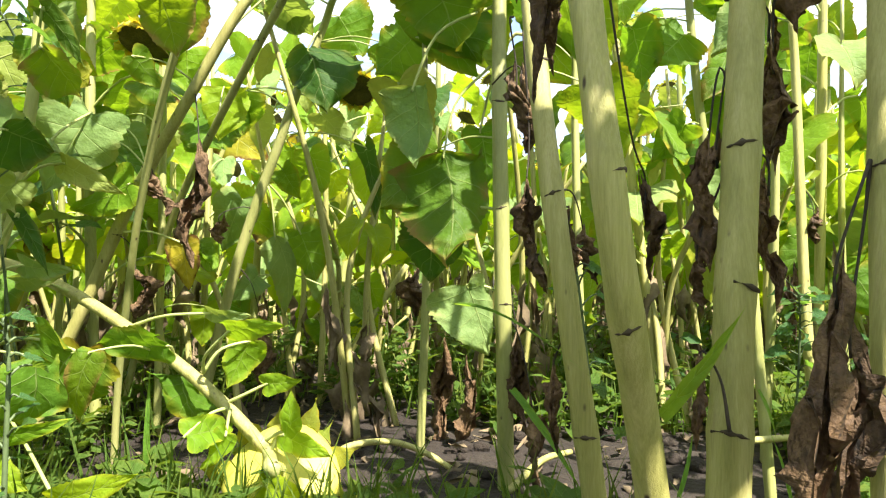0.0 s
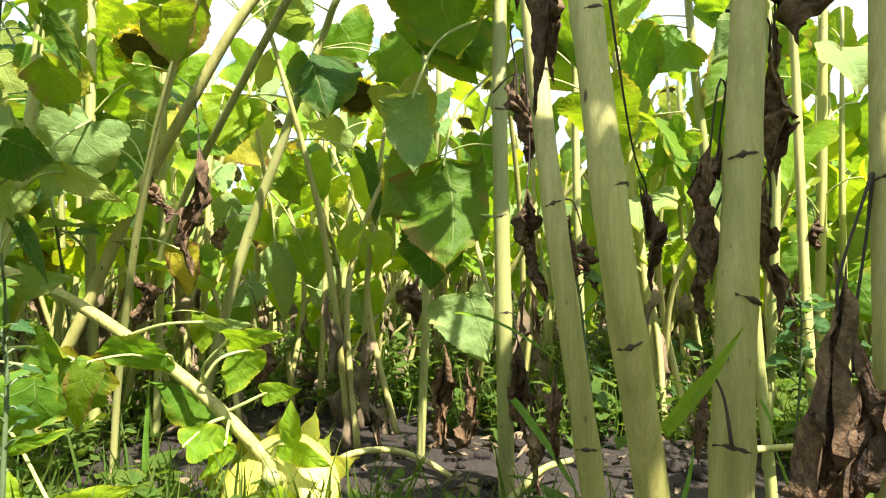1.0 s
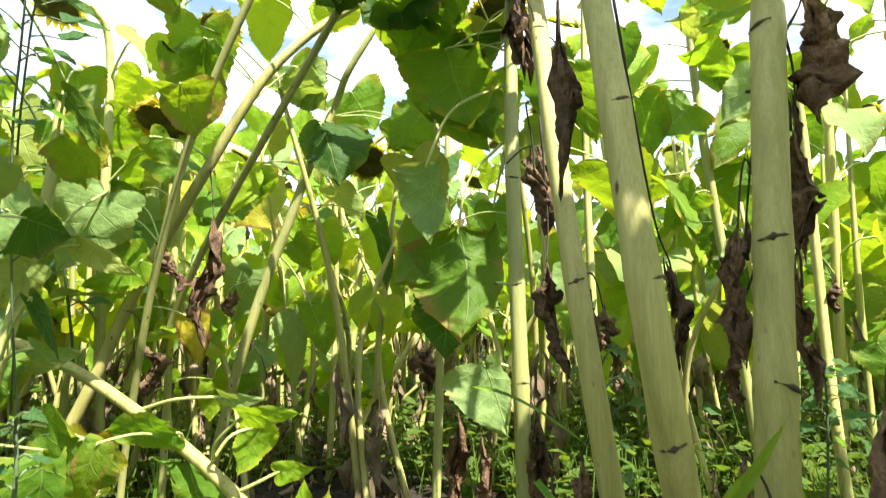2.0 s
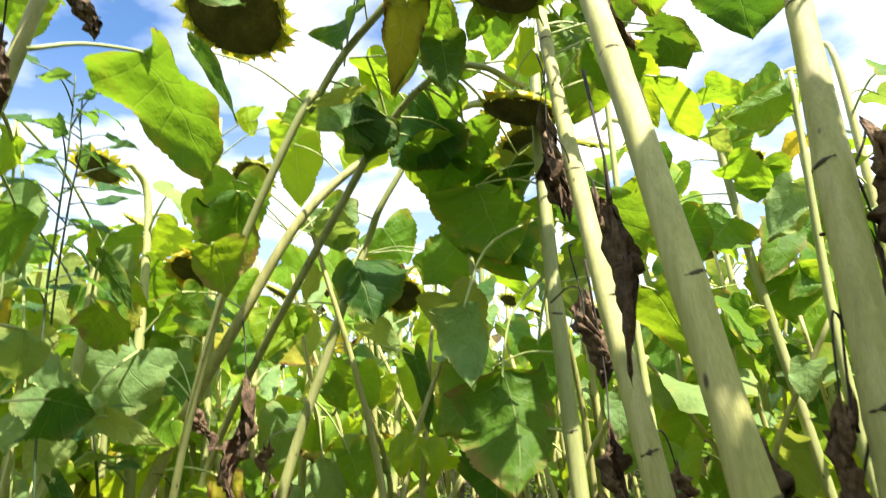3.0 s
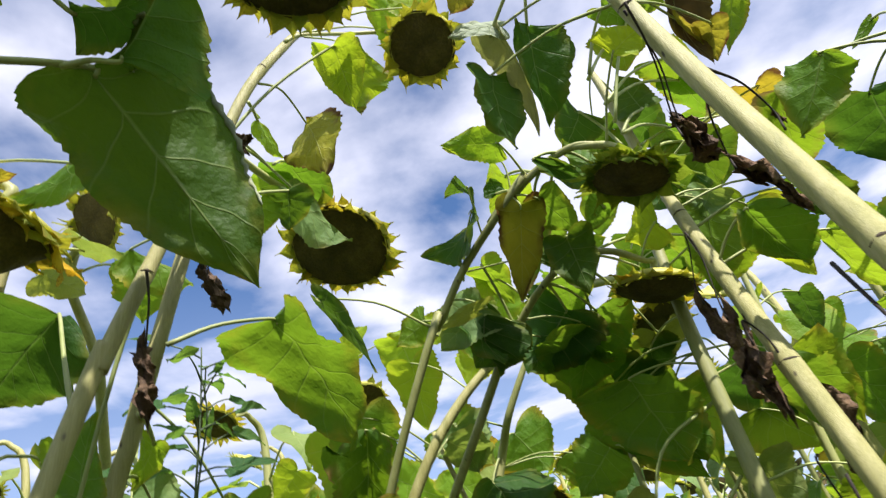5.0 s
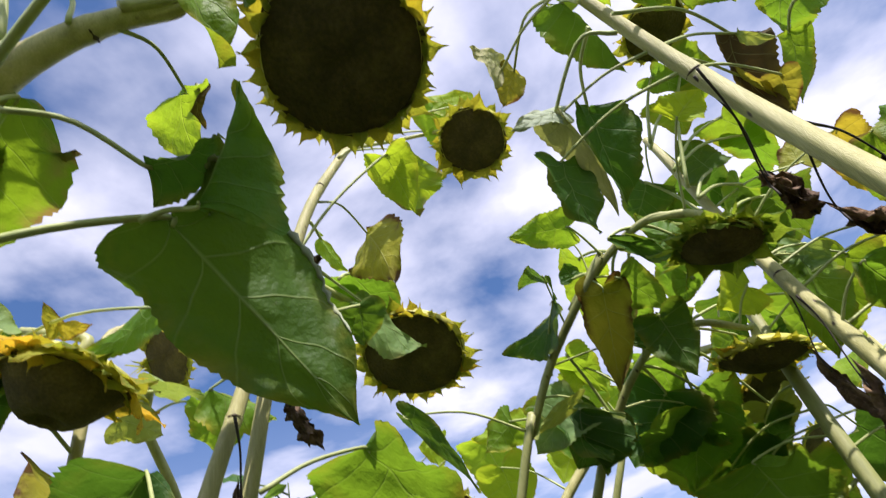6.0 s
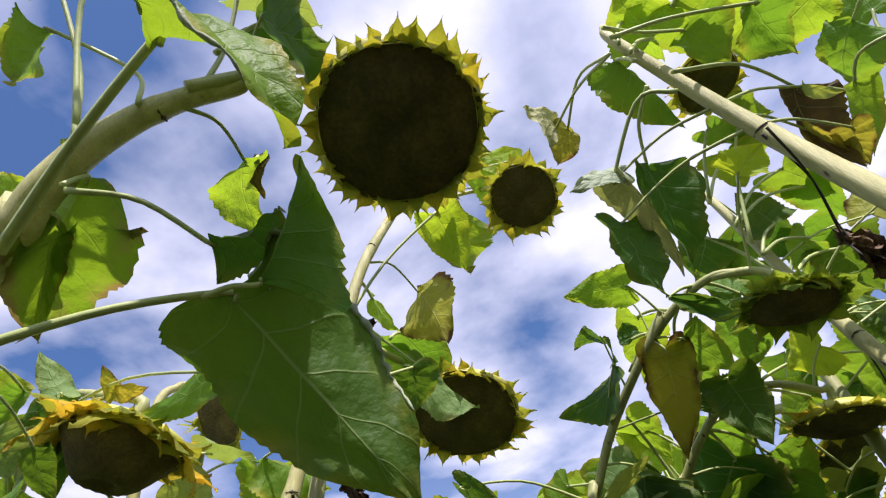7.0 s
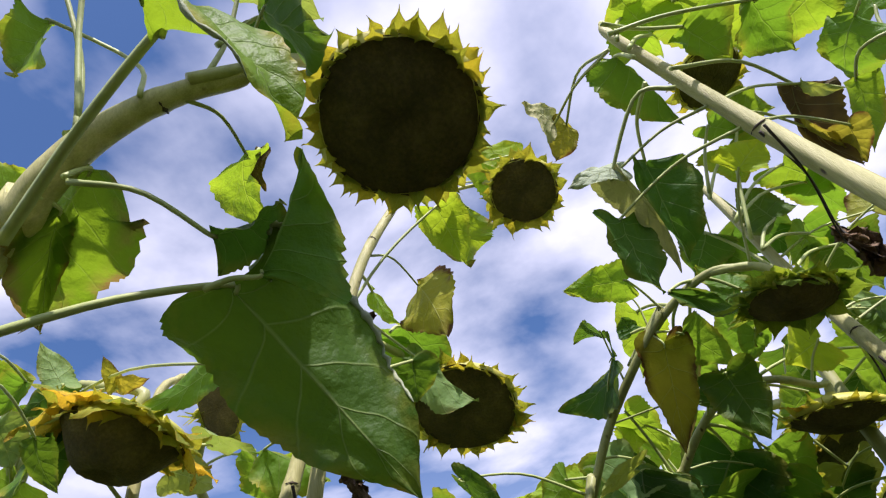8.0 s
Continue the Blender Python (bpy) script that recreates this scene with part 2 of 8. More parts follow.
BRACT = leaf_material("bract_green", (0.16, 0.22, 0.03), (0.28, 0.32, 0.04), (0.50, 0.52, 0.03), (0.42, 0.30, 0.03), 0.7, 0.5, 0.4)
GREEN_BRACT = leaf_material("bract_fresh", (0.10, 0.18, 0.02), (0.17, 0.26, 0.03), (0.36, 0.5, 0.03), (0.3, 0.3, 0.05), 0.4, 0.5, 0.4)
PETAL = leaf_material("petal_faded", (0.50, 0.36, 0.03), (0.66, 0.50, 0.05), (0.8, 0.62, 0.04), (0.32, 0.18, 0.03), 0.8, 0.55, 0.4)
HEAD_BACK = rough_material("head_back", [(0.25, (0.34, 0.36, 0.05)), (0.5, (0.55, 0.52, 0.08)), (0.8, (0.72, 0.63, 0.14))], 14.0, 0.55, 60.0, 0.4, 0.004, None, 0.2)
SOIL = rough_material("soil", [(0.2, (0.012, 0.009, 0.007)), (0.5, (0.026, 0.019, 0.014)), (0.8, (0.046, 0.036, 0.028))], 5.0, 0.95, 45.0, 1.0, 0.02, None, 0.1)
WEED = leaf_material("weed_green", (0.045, 0.100, 0.016), (0.095, 0.165, 0.030), (0.18, 0.32, 0.03), (0.3, 0.28, 0.05), 0.3, 0.5, 0.4, True)
GRASS = leaf_material("grass_blade", (0.07, 0.19, 0.025), (0.13, 0.27, 0.04), (0.35, 0.6, 0.05), (0.35, 0.33, 0.06), 0.3, 0.45, 0.4)
LITTER = rough_material("dry_litter", [(0.25, (0.05, 0.036, 0.02)), (0.5, (0.16, 0.12, 0.07)), (0.8, (0.34, 0.27, 0.16))], 12.0, 0.9, 60.0, 0.5, 0.004, None, 0.6, True)


# ---- mesh builders ----
def mesh_of(name, verts, faces, mat, uvs=None, smooth=True):
    me = bpy.data.meshes.new(name)
    me.from_pydata([tuple(map(float, v)) for v in verts], [], faces)
    me.materials.append(mat)
    if smooth:
        me.polygons.foreach_set("use_smooth", [True] * len(me.polygons))
    if uvs is not None:
        layer = me.uv_layers.new(name="UVMap")
        idx = np.empty(len(me.loops), int)
        me.loops.foreach_get("vertex_index", idx)
        layer.data.foreach_set("uv", np.asarray(uvs, float)[idx].ravel())
    me.update()
    return me


def part(name, data, parent, label="", m=None):
    ob = new(name, data)
    ob.parent = parent
    if m is not None:
        ob.matrix_local = m
    if label:
        ob["label"] = label
    return ob


def spline(points, n):
    """n + 1 places along a smooth curve through the points."""
    p = [np.array(q, float) for q in points]
    p = [2 * p[0] - p[1], *p, 2 * p[-1] - p[-2]]
    out, segs = [], len(p) - 3
    for i in range(n + 1):
        s = min(i / n * segs, segs - 1e-6)
        k = int(s)
        t = s - k
        a, b, c, d = p[k:k + 4]
        out.append(0.5 * (2 * b + (c - a) * t + (2 * a - 5 * b + 4 * c - d) * t * t + (3 * b - a - 3 * c + d) * t ** 3))
    return np.array(out)


def tube(path, radii, sides=8, ribs=0.0, cap=True):
    """Swept tube: verts, faces, uvs."""
    path = np.asarray(path)
    n = len(path)
    radii = np.interp(np.linspace(0, 1, n), np.linspace(0, 1, len(radii)), radii)
    tan = np.gradient(path, axis=0)
    tan /= np.linalg.norm(tan, axis=1)[:, None] + 1e-9
    ref = np.array((0.31, 0.95, 0.05)) if abs(tan[0][1]) < 0.8 else np.array((1.0, 0.05, 0.1))
    verts, uvs = [], []
    for i in range(n):
        a = np.cross(tan[i], ref); a /= np.linalg.norm(a) + 1e-9
        b = np.cross(tan[i], a)
        for j in range(sides):
            th = 2 * math.pi * j / sides
            r = radii[i] * (1 + ribs * math.cos(th * 5 + 0.4 * math.sin(i * 0.3)))
            verts.append(path[i] + r * (math.cos(th) * a + math.sin(th) * b))
            uvs.append((j / sides, i / n))
    faces = []
    for i in range(n - 1):
        for j in range(sides):
            k = (j + 1) % sides
            faces.append((i * sides + j, i * sides + k, (i + 1) * sides + k, (i + 1) * sides + j))
    if cap:
        faces.append(tuple(range(sides))[::-1])
        faces.append(tuple((n - 1) * sides + j for j in range(sides)))
    return verts, faces, uvs


OUTLINE_U = (0, .025, .06, .12, .20, .30, .42, .54, .66, .78, .89, .96, 1)
# rim of one half of a heart-shaped blade against the midrib's share: half-widths and lengths
RIM_U = (0, .04, .09, .15, .22, .32, .45, .58, .71, .83, .92, 1)
RIM_X = (.07, .26, .56, .80, .95, 1.0, .95, .82, .61, .36, .16, 0)
RIM_Y = (-.03, -.13, -.19, -.17, -.08, .08, .28, .48, .66, .81, .915, 1)


def blade(length, width, rng, fold=0.18, bend=0.5, wave=0.09, nu=20, nv=4, lobe=0.20, tooth=0.035, curl=0.0, side=0.0, skew=0.0, lop=0.0, right=None, ear=0.0, blunt=1.0):
    """Heart-shaped blade: stalk joint at the origin, tip on +y, upper face to +z. fold and right: angles (radians) to which
    the two halves rise about the midrib; side: sideways sweep of the midrib; ear: length by which one lobe is drawn out behind the joint; blunt: under 1 for a fuller outline. Returns verts, faces, uvs."""
    ph = rng.uniform(0, 6.28, 4)
    k = bend / length
    u = ((np.arange(nu + 1) / nu) ** 1.2)[:, None]
    v = np.linspace(-1, 1, 2 * nv + 1)[None, :]
    a = np.abs(v)
    plus = v > 0
    h = width / 2 * np.interp(u, RIM_U, RIM_X) ** blunt
    rim = np.interp(u, RIM_U, RIM_Y)
    teeth = np.where((np.arange(nu + 1) % 2)[:, None] > 0, 1.0, 0.0) * (0.7 + 0.6 * np.sin(np.arange(nu + 1) * 2.7 + ph[3])[:, None])
    x = v * h * (1 - tooth * a ** 6 * teeth) * (1 + 0.045 * np.sin(3 * u * 6.28 + ph[0] + np.where(plus, 0, 2.0)) * a ** 4)
    back = np.where(rim < 0, (0.72 * lobe + np.where(plus, 0.5 * lop, 0.0)) / 0.2, 1.0)
    if lop:   # wide notch beside the joint, lobe drawn out behind it
        back = np.where(plus & (rim < 0), back * 2.0 * (2 * h / width) ** 1.5, back)
    y = length * (u + (rim * back - u) * a ** 1.5)
    if ear:
        pull = np.where(plus, np.exp(-((u - 0.17) / 0.12) ** 2) * a ** 1.6, 0.0)
        y = y - ear * length * pull
        x = x * (1 - 0.25 * pull)
    ripple = wave * width * a * a * np.sin(9 * u + ph[1] + np.where(plus, 0, 1.6)) + 0.030 * width * a ** 3 * np.sin(23 * u + ph[2] + np.where(plus, 0, 2.1))
    ripple = ripple + 0.016 * width * np.cos(v * 7 + ph[3]) * np.sin(22 * u)
    turn = np.where(plus, fold if right is None else right, fold)
    z = np.abs(x) * np.sin(turn) + ripple * np.cos(turn)
    x = x * np.cos(turn) - ripple * np.sin(turn) * np.sign(v)
    if curl:
        q = curl * x / (width / 2)
        z = z - (1 - np.cos(q)) * width / 2 / max(abs(curl), 1e-3) * (1 if curl > 0 else -1)
        x = np.where(np.abs(q) > 1e-4, np.sin(q) / np.where(np.abs(q) > 1e-4, q, 1) * x, x)
    x = x * np.where(plus, 1 + skew, 1 - skew)
    if lop:
        x = np.where(plus, x * np.maximum(0.45, 1 + lop * (1 - 2 * u)), x)
    x = x + side * length * u * u
    t = k * y
    yy = np.sin(t) / k if abs(k) > 1e-5 else y
    zz = -(1 - np.cos(t)) / k if abs(k) > 1e-5 else 0.0 * y
    P = np.stack([x + 0 * yy, yy + z * np.sin(t), zz + z * np.cos(t)], 2).reshape(-1, 3)
    uvs = np.stack([0.5 + v / 2 + 0 * u, u + 0 * v], 2).reshape(-1, 2)
    w = 2 * nv + 1
    faces = [(i * w + j, i * w + j + 1, (i + 1) * w + j + 1, (i + 1) * w + j) for i in range(nu) for j in range(w - 1)]
    # bring the tip back onto +y
    tip = P[nu * w + nv]
    s = math.hypot(tip[1], tip[2])
    c, q = tip[1] / s, tip[2] / s
    P = np.stack([P[:, 0], P[:, 1] * c + P[:, 2] * q, -P[:, 1] * q + P[:, 2] * c], 1)
    if side:
        r = math.hypot(s, tip[0])
        c, q = s / r, tip[0] / r
        P = np.stack([P[:, 0] * c - P[:, 1] * q, P[:, 0] * q + P[:, 1] * c, P[:, 2]], 1)
        s = r
    P[:, 1:] *= length / s * 0.5 + 0.5
    return P, faces, uvs


def crumpled(length, width, rng, nu=14, nv=4, turns=1.0):
    """Withered blade rolled and creased about its length, hanging down -z from the origin."""
    ph = rng.uniform(0, 6.28, 6)
    verts, uvs = [], []
    for i in range(nu + 1):
        u = i / nu
        h = width / 2 * (np.interp(u, OUTLINE_U, (.10, .14, .2, .32, .6, .9, 1.0, .98, .9, .75, .5, .3, .05))) * (1 + 0.3 * math.sin(11 * u + ph[0]))
        for j in range(-nv, nv + 1):
            v = j / nv
            a = v * (1.5 + 0.8 * math.sin(5 * u + ph[1])) * turns + 1.2 * math.sin(3 * u + ph[2])
            r = h * (0.72 + 0.30 * math.sin(v * 9 + u * 13 + ph[3]) + 0.16 * math.sin(v * 19 + u * 5 + ph[1]) + 0.14 * math.sin(u * 41 + v * 3) + 0.10 * math.sin(u * 67 - v * 11 + ph[2]))
            r *= 1 - 0.35 * abs(v) ** 3 * (0.5 + 0.5 * math.sin(u * 53 + ph[5]))   # torn rim
            x = r * math.sin(a) + 0.12 * width * math.sin(6 * u + ph[4])
            y = r * math.cos(a) * 0.8 - 0.4 * h + 0.10 * width * math.sin(7 * u + ph[5])
            z = -length * (u + 0.05 * math.sin(v * 6 + u * 17) + 0.03 * math.sin(23 * u + v * 3))
            verts.append((x, y, z))
            uvs.append((0.5 + v / 2, u))
    w = 2 * nv + 1
    faces = [(i * w + j, i * w + j + 1, (i + 1) * w + j + 1, (i + 1) * w + j) for i in range(nu) for j in range(w - 1)]
    return np.array(verts), faces, uvs


def merge(pieces):
    """Joins (verts, faces, uvs) pieces into one."""
    V, F, U, n = [], [], [], 0
    for v, f, u in pieces:
        V.append(np.asarray(v, float)); U.append(np.asarray(u, float))
        F += [tuple(a + n for a in q) for q in f]
        n += len(v)
    return np.concatenate(V), F, np.concatenate(U)


def turned(piece, m):
    v, f, u = piece
    r = np.array(m.to_3x3()); t = np.array(m.translation)
    return np.asarray(v) @ r.T + t, f, u


def frame_of(at, tip, face):
    """Pose with +y from at to tip and +z as near as can be to face."""
    y = (Vector(tip) - Vector(at)).normalized()
    z = Vector(face)
    z = z - y * z.dot(y)
    if z.length < 1e-4:
        z = Vector((0, 0, 1)) - y * y.z
    z.normalize()
    x = y.cross(z)
    m = Matrix((x, y, z)).transposed().to_4x4()
    m.translation = Vector(at)
    return m


# ---- kinds of things ----
def ground_z(x, y):
    d = math.hypot(x, y - 1.0)
    fade = 1.0 / (1.0 + (d / 6.0) ** 2)
    return (0.035 * noise.noise((x * 1.3, y * 1.3, 0.3)) + 0.022 * noise.noise((x * 5.0, y * 5.0, 2.0)) + 0.012 * noise.noise((x * 14.0, y * 14.0, 5.0))) * fade


def sunflower(base, label):
    plant = new("sunflower")
    plant.location = base
    return tagged(plant, label, "sunflower", "sunflowers in the field")


STEMS, LOOSE = [], []   # paths of the stems built so far; leaves that still look for one


def stalk(plant, points, radii, mat=None, scars=(), rise=60):
    """Stem through world points with swollen nodes; scars: shares of its length and turns (degrees) of the dark leaf scars."""
    o = np.array(plant.location)
    path = spline([np.array(p) - o for p in points], rise)
    rad = np.interp(np.linspace(0, 1, rise + 1), np.linspace(0, 1, len(radii)), radii)
    s = np.linspace(0, 1, rise + 1)
    for at, _ in scars:
        rad = rad * (1 + 0.10 * np.exp(-((s - at) / 0.012) ** 2))
    STEMS.append((plant, path + o))
    ob = part("stalk", mesh_of("stalk", *tube(path, rad, 16, 0.032)[:2], mat or STALK), plant)
    for n, (at, turn) in enumerate(scars):
        i = min(int(at * rise), rise - 1)
        f = at * rise - i
        c = path[i] * (1 - f) + path[i + 1] * f
        axis = Vector(path[i + 1] - path[i]).normalized()
        r = rad[i] * 1.06
        m = frame_of(Vector(c), Vector(c) + axis, (math.cos(radians(turn)), math.sin(radians(turn)), 0))
        verts, faces = [], []
        wide = 0.75 + 0.4 * ((n * 7) % 3) / 2
        for a in range(9):
            th = (a / 8 - 0.5) * 2 * wide
            k = 1 - abs(a / 8 - 0.5) * 2
            for b, (up, out) in enumerate(((-0.10, 0.97), (-0.05, 1.01 + 0.03 * k), (0.05, 1.02 + 0.04 * k), (0.10, 0.97))):
                verts.append((math.sin(th) * r * out, up * r * (0.3 + 1.5 * k * k + 0.5 * math.sin(a * 2.1 + n)) + 0.16 * r * math.sin(th * 1.6 + n * 2), math.cos(th) * r * out))
        for a in range(8):
            for b in range(3):
                q = a * 4 + b
                faces.append((q, q + 1, q + 5, q + 4))
        part("leaf_scar", mesh_of("leaf_scar", verts, faces, SCAR), ob, "", m)
    return ob


def leaf(plant, joint, at, tip, wide, face, tone="green", seed=0, fold=0.16, bend=0.5, lobe=0.20, wave=0.09, curl=0.0, via=None, thick=0.0025, skew=0.0, lop=0.0, nu=40, nv=5, rolled=0.0, right=None, side=0.0, ear=0.0, blunt=1.0, label=""):
    """Blade from at to tip in world metres, upper side towards face, on a petiole that leaves the stalk at joint (None: the nearest stem, found later)."""
    if joint is None:
        LOOSE.append((plant, at, tip, wide, face, tone, seed, dict(fold=fold, bend=bend, lobe=lobe, wave=wave, curl=curl, skew=skew, lop=lop, nu=nu, nv=nv, right=right, side=side, label=label)))
        return None
    rng = np.random.RandomState(seed + 11)
    o = Vector(plant.location)
    m = frame_of(Vector(at) - o, Vector(tip) - o, face)
    length = (Vector(tip) - Vector(at)).length
    v, f, u = blade(length, wide, rng, fold, bend, wave, nu, nv, lobe, min(0.085, 2.6 / nu), curl, side, skew, lop, right, ear, blunt)
    ob = part("leaf", mesh_of("leaf", v, f, TONES[tone], u), plant, label, m)
    if rolled:   # pale underside shows where one rim rolls over
        w = 2 * nv + 1
        edge = [v[i * w + w - 1] for i in range(int(nu * 0.16), int(nu * 0.84))]
        wob = rolled * (0.75 + 0.35 * np.sin(np.arange(len(edge)) * 1.9)) * np.sin(np.linspace(0.5, 2.9, len(edge)))
        part("rolled_rim", mesh_of("rolled_rim", *tube(np.array(edge), wob, 6)[:2], SILVER), ob, "pale rolled leaf rim")
    back = m.inverted()
    a, b = Vector(joint) - o, Vector(at) - o
    mid = Vector(via) - o if via is not None else (a + b) / 2 + Vector((0, 0, 0.10 * (a - b).length))
    end = b + (Vector(tip) - o - b).normalized() * 0.05 * length
    pts = [back @ p for p in (a, mid, b, end)]
    path = spline([tuple(p) for p in pts], 14)
    part("petiole", mesh_of("petiole", *tube(path, (thick * 1.25, thick, thick * 0.9, thick * 0.5), 7)[:2], PETIOLE), ob)
    return ob


def settle_leaves():
    """Hang each loose leaf on the nearest stem; where none is near, several share a slender stem of their own."""
    rest = []
    for plant, at, tip, wide, face, tone, seed, how in LOOSE:
        p = np.array(at)
        best = None
        for owner, path in STEMS:
            d = np.linalg.norm(path - p, axis=1) + 1.5 * np.maximum(0.0, path[:, 2] - p[2] - 0.02)
            k = int(np.argmin(d))
            if best is None or d[k] < best[0]:
                best = (d[k], owner, path[k])
        if best[0] < 0.22 or p[1] < 1.02:
            leaf(best[1], tuple(best[2]), at, tip, wide, face, tone, seed, thick=0.0018, **how)
        else:
            rest.append((p, at, tip, wide, face, tone, seed, how))
    while rest:
        c = rest[0][0][:2]
        for _ in range(3):
            mine = [r for r in rest if np.linalg.norm(r[0][:2] - c) < 0.24] or rest[:1]
            c = np.mean([r[0][:2] for r in mine], axis=0)
        ids = {r[6] for r in mine}
        rest = [r for r in rest if r[6] not in ids]
        top = max(r[0][2] for r in mine) + 0.03
        rng = np.random.RandomState(min(ids))
        z = ground_z(c[0], c[1])
        plant = sunflower((c[0], c[1], z), "slender green sunflower with drooping leaves in the standing row")
        a, b = rng.uniform(-0.035, 0.035, 2)
        stalk(plant, ((c[0], c[1], z - 0.03), (c[0] + a, c[1] + b, top * 0.5), (c[0] + a * 0.4, c[1] - b * 0.4, top)), (0.0095, 0.0085, 0.0045), STALK_GREEN if rng.rand() < 0.6 else STALK, rise=24)
        path = STEMS[-1][1]
        for p, at, tip, wide, face, tone, seed, how in mine:
            d = np.linalg.norm(path - (p - np.array((0, 0, 0.05))), axis=1)
            leaf(plant, tuple(path[int(np.argmin(d))]), at, tip, wide, face, tone, seed, thick=0.0018, **how)


def dried_leaf(plant, joint, at, length, wide, seed=0, lean=(0, 0), via=None, turns=1.0):
    """Withered dark leaf hanging at a place by a thin black cord from the stalk."""
    rng = np.random.RandomState(seed + 77)
    o = Vector(plant.location)
    m = pose(*(Vector(at) - o), lean[0], lean[1], rng.uniform(0, 360))
    m = pose(*(Vector(at) - o), 0, 0, 0) @ pose(0, 0, 0, lean[0], lean[1], 0) @ pose(0, 0, 0, 0, 0, rng.uniform(0, 360))
    v, f, u = crumpled(length, wide, rng, 34, 7, turns)
    ob = part("dried_leaf", mesh_of("dried_leaf", v, f, DRY, u), plant, "", m)
    if joint is not None:
        back = m.inverted()
        a, b = Vector(joint) - o, Vector(at) - o
        mid = Vector(via) - o if via is not None else (a + b) / 2 + Vector((0.006, 0.004, 0.12 * (a - b).length))
        path = spline([tuple(back @ p) for p in (a, mid, b, b + Vector((0, 0, -0.03)))], 14)
        part("dried_petiole", mesh_of("dried_petiole", *tube(path, (0.0017, 0.0011, 0.0010, 0.0014), 6)[:2], CORD), ob)
    return ob


def bract_mesh(rng, tone):
    v, f, u = blade(1.0, 0.86, rng, 0.25, rng.uniform(-0.9, 0.9), 0.08, 10, 2, 0.0, 0.0)
    v[:, 0] *= np.interp(v[:, 1], (0, 0.3, 0.5, 0.68, 1.0), (1.0, 1.0, 0.62, 0.28, 0.16))
    hook = rng.uniform(-0.35, 0.35)
    v[:, 0] += hook * np.maximum(0.0, v[:, 1] - 0.4) ** 2
    v[:, 2] += rng.uniform(-0.5, 0.7) * np.maximum(0.0, v[:, 1] - 0.45) ** 2
    return mesh_of("bract", v, f, tone, u)


_rng = np.random.RandomState(5)
BRACTS = [bract_mesh(_rng, BRACT) for _ in range(8)]
GREEN_BRACTS = [bract_mesh(_rng, GREEN_BRACT) for _ in range(6)]
PETALS = [bract_mesh(_rng, PETAL) for _ in range(3)]


def disc_piece(radius, rng, rings=9, spokes=30, dome=0.10):
    ph = rng.uniform(0, 6.28, 3)
    verts, uvs = [(0, 0, dome * radius * 0.6)], [(0.5, 0.5)]
    for i in range(1, rings + 1):
        s = i / rings
        for j in range(spokes):
            th = 2 * math.pi * j / spokes
            r = radius * s * (1 + 0.03 * s * math.sin(3 * th + ph[0]) + 0.02 * math.sin(5 * th + ph[1]))
            z = radius * (dome * (0.6 + 0.5 * math.sin(s * 3.1)) * (1 - s * s * 0.9) + 0.012 * ((i + j) % 2))
            verts.append((r * math.cos(th), r * math.sin(th), z))
            uvs.append((0.5 + 0.5 * s * math.cos(th), 0.5 + 0.5 * s * math.sin(th)))
    faces = [(0, 1 + j, 1 + (j + 1) % spokes) for j in range(spokes)]
    for i in range(rings - 1):
        for j in range(spokes):
            k = (j + 1) % spokes
            faces.append((1 + i * spokes + j, 1 + (i + 1) * spokes + j, 1 + (i + 1) * spokes + k, 1 + i * spokes + k))
    return verts, faces, uvs


def bowl_piece(radius, rng, spokes=30):
    prof = ((0.96, 0.03), (1.03, -0.03), (1.0, -0.13), (0.82, -0.24), (0.52, -0.31), (0.24, -0.38), (0.10, -0.52))
    verts, uvs = [], []
    for i, (r, z) in enumerate(prof):
        for j in range(spokes):
            th = 2 * math.pi * j / spokes
            k = radius * r * (1 + 0.03 * math.sin(4 * th + i))
            verts.append((k * math.cos(th), k * math.sin(th), radius * z))
            uvs.append((j / spokes, i / 6))
    faces = [(i * spokes + j, i * spokes + (j + 1) % spokes, (i + 1) * spokes + (j + 1) % spokes, (i + 1) * spokes + j) for i in range(6) for j in range(spokes)]
    return verts, [q[::-1] for q in faces], uvs


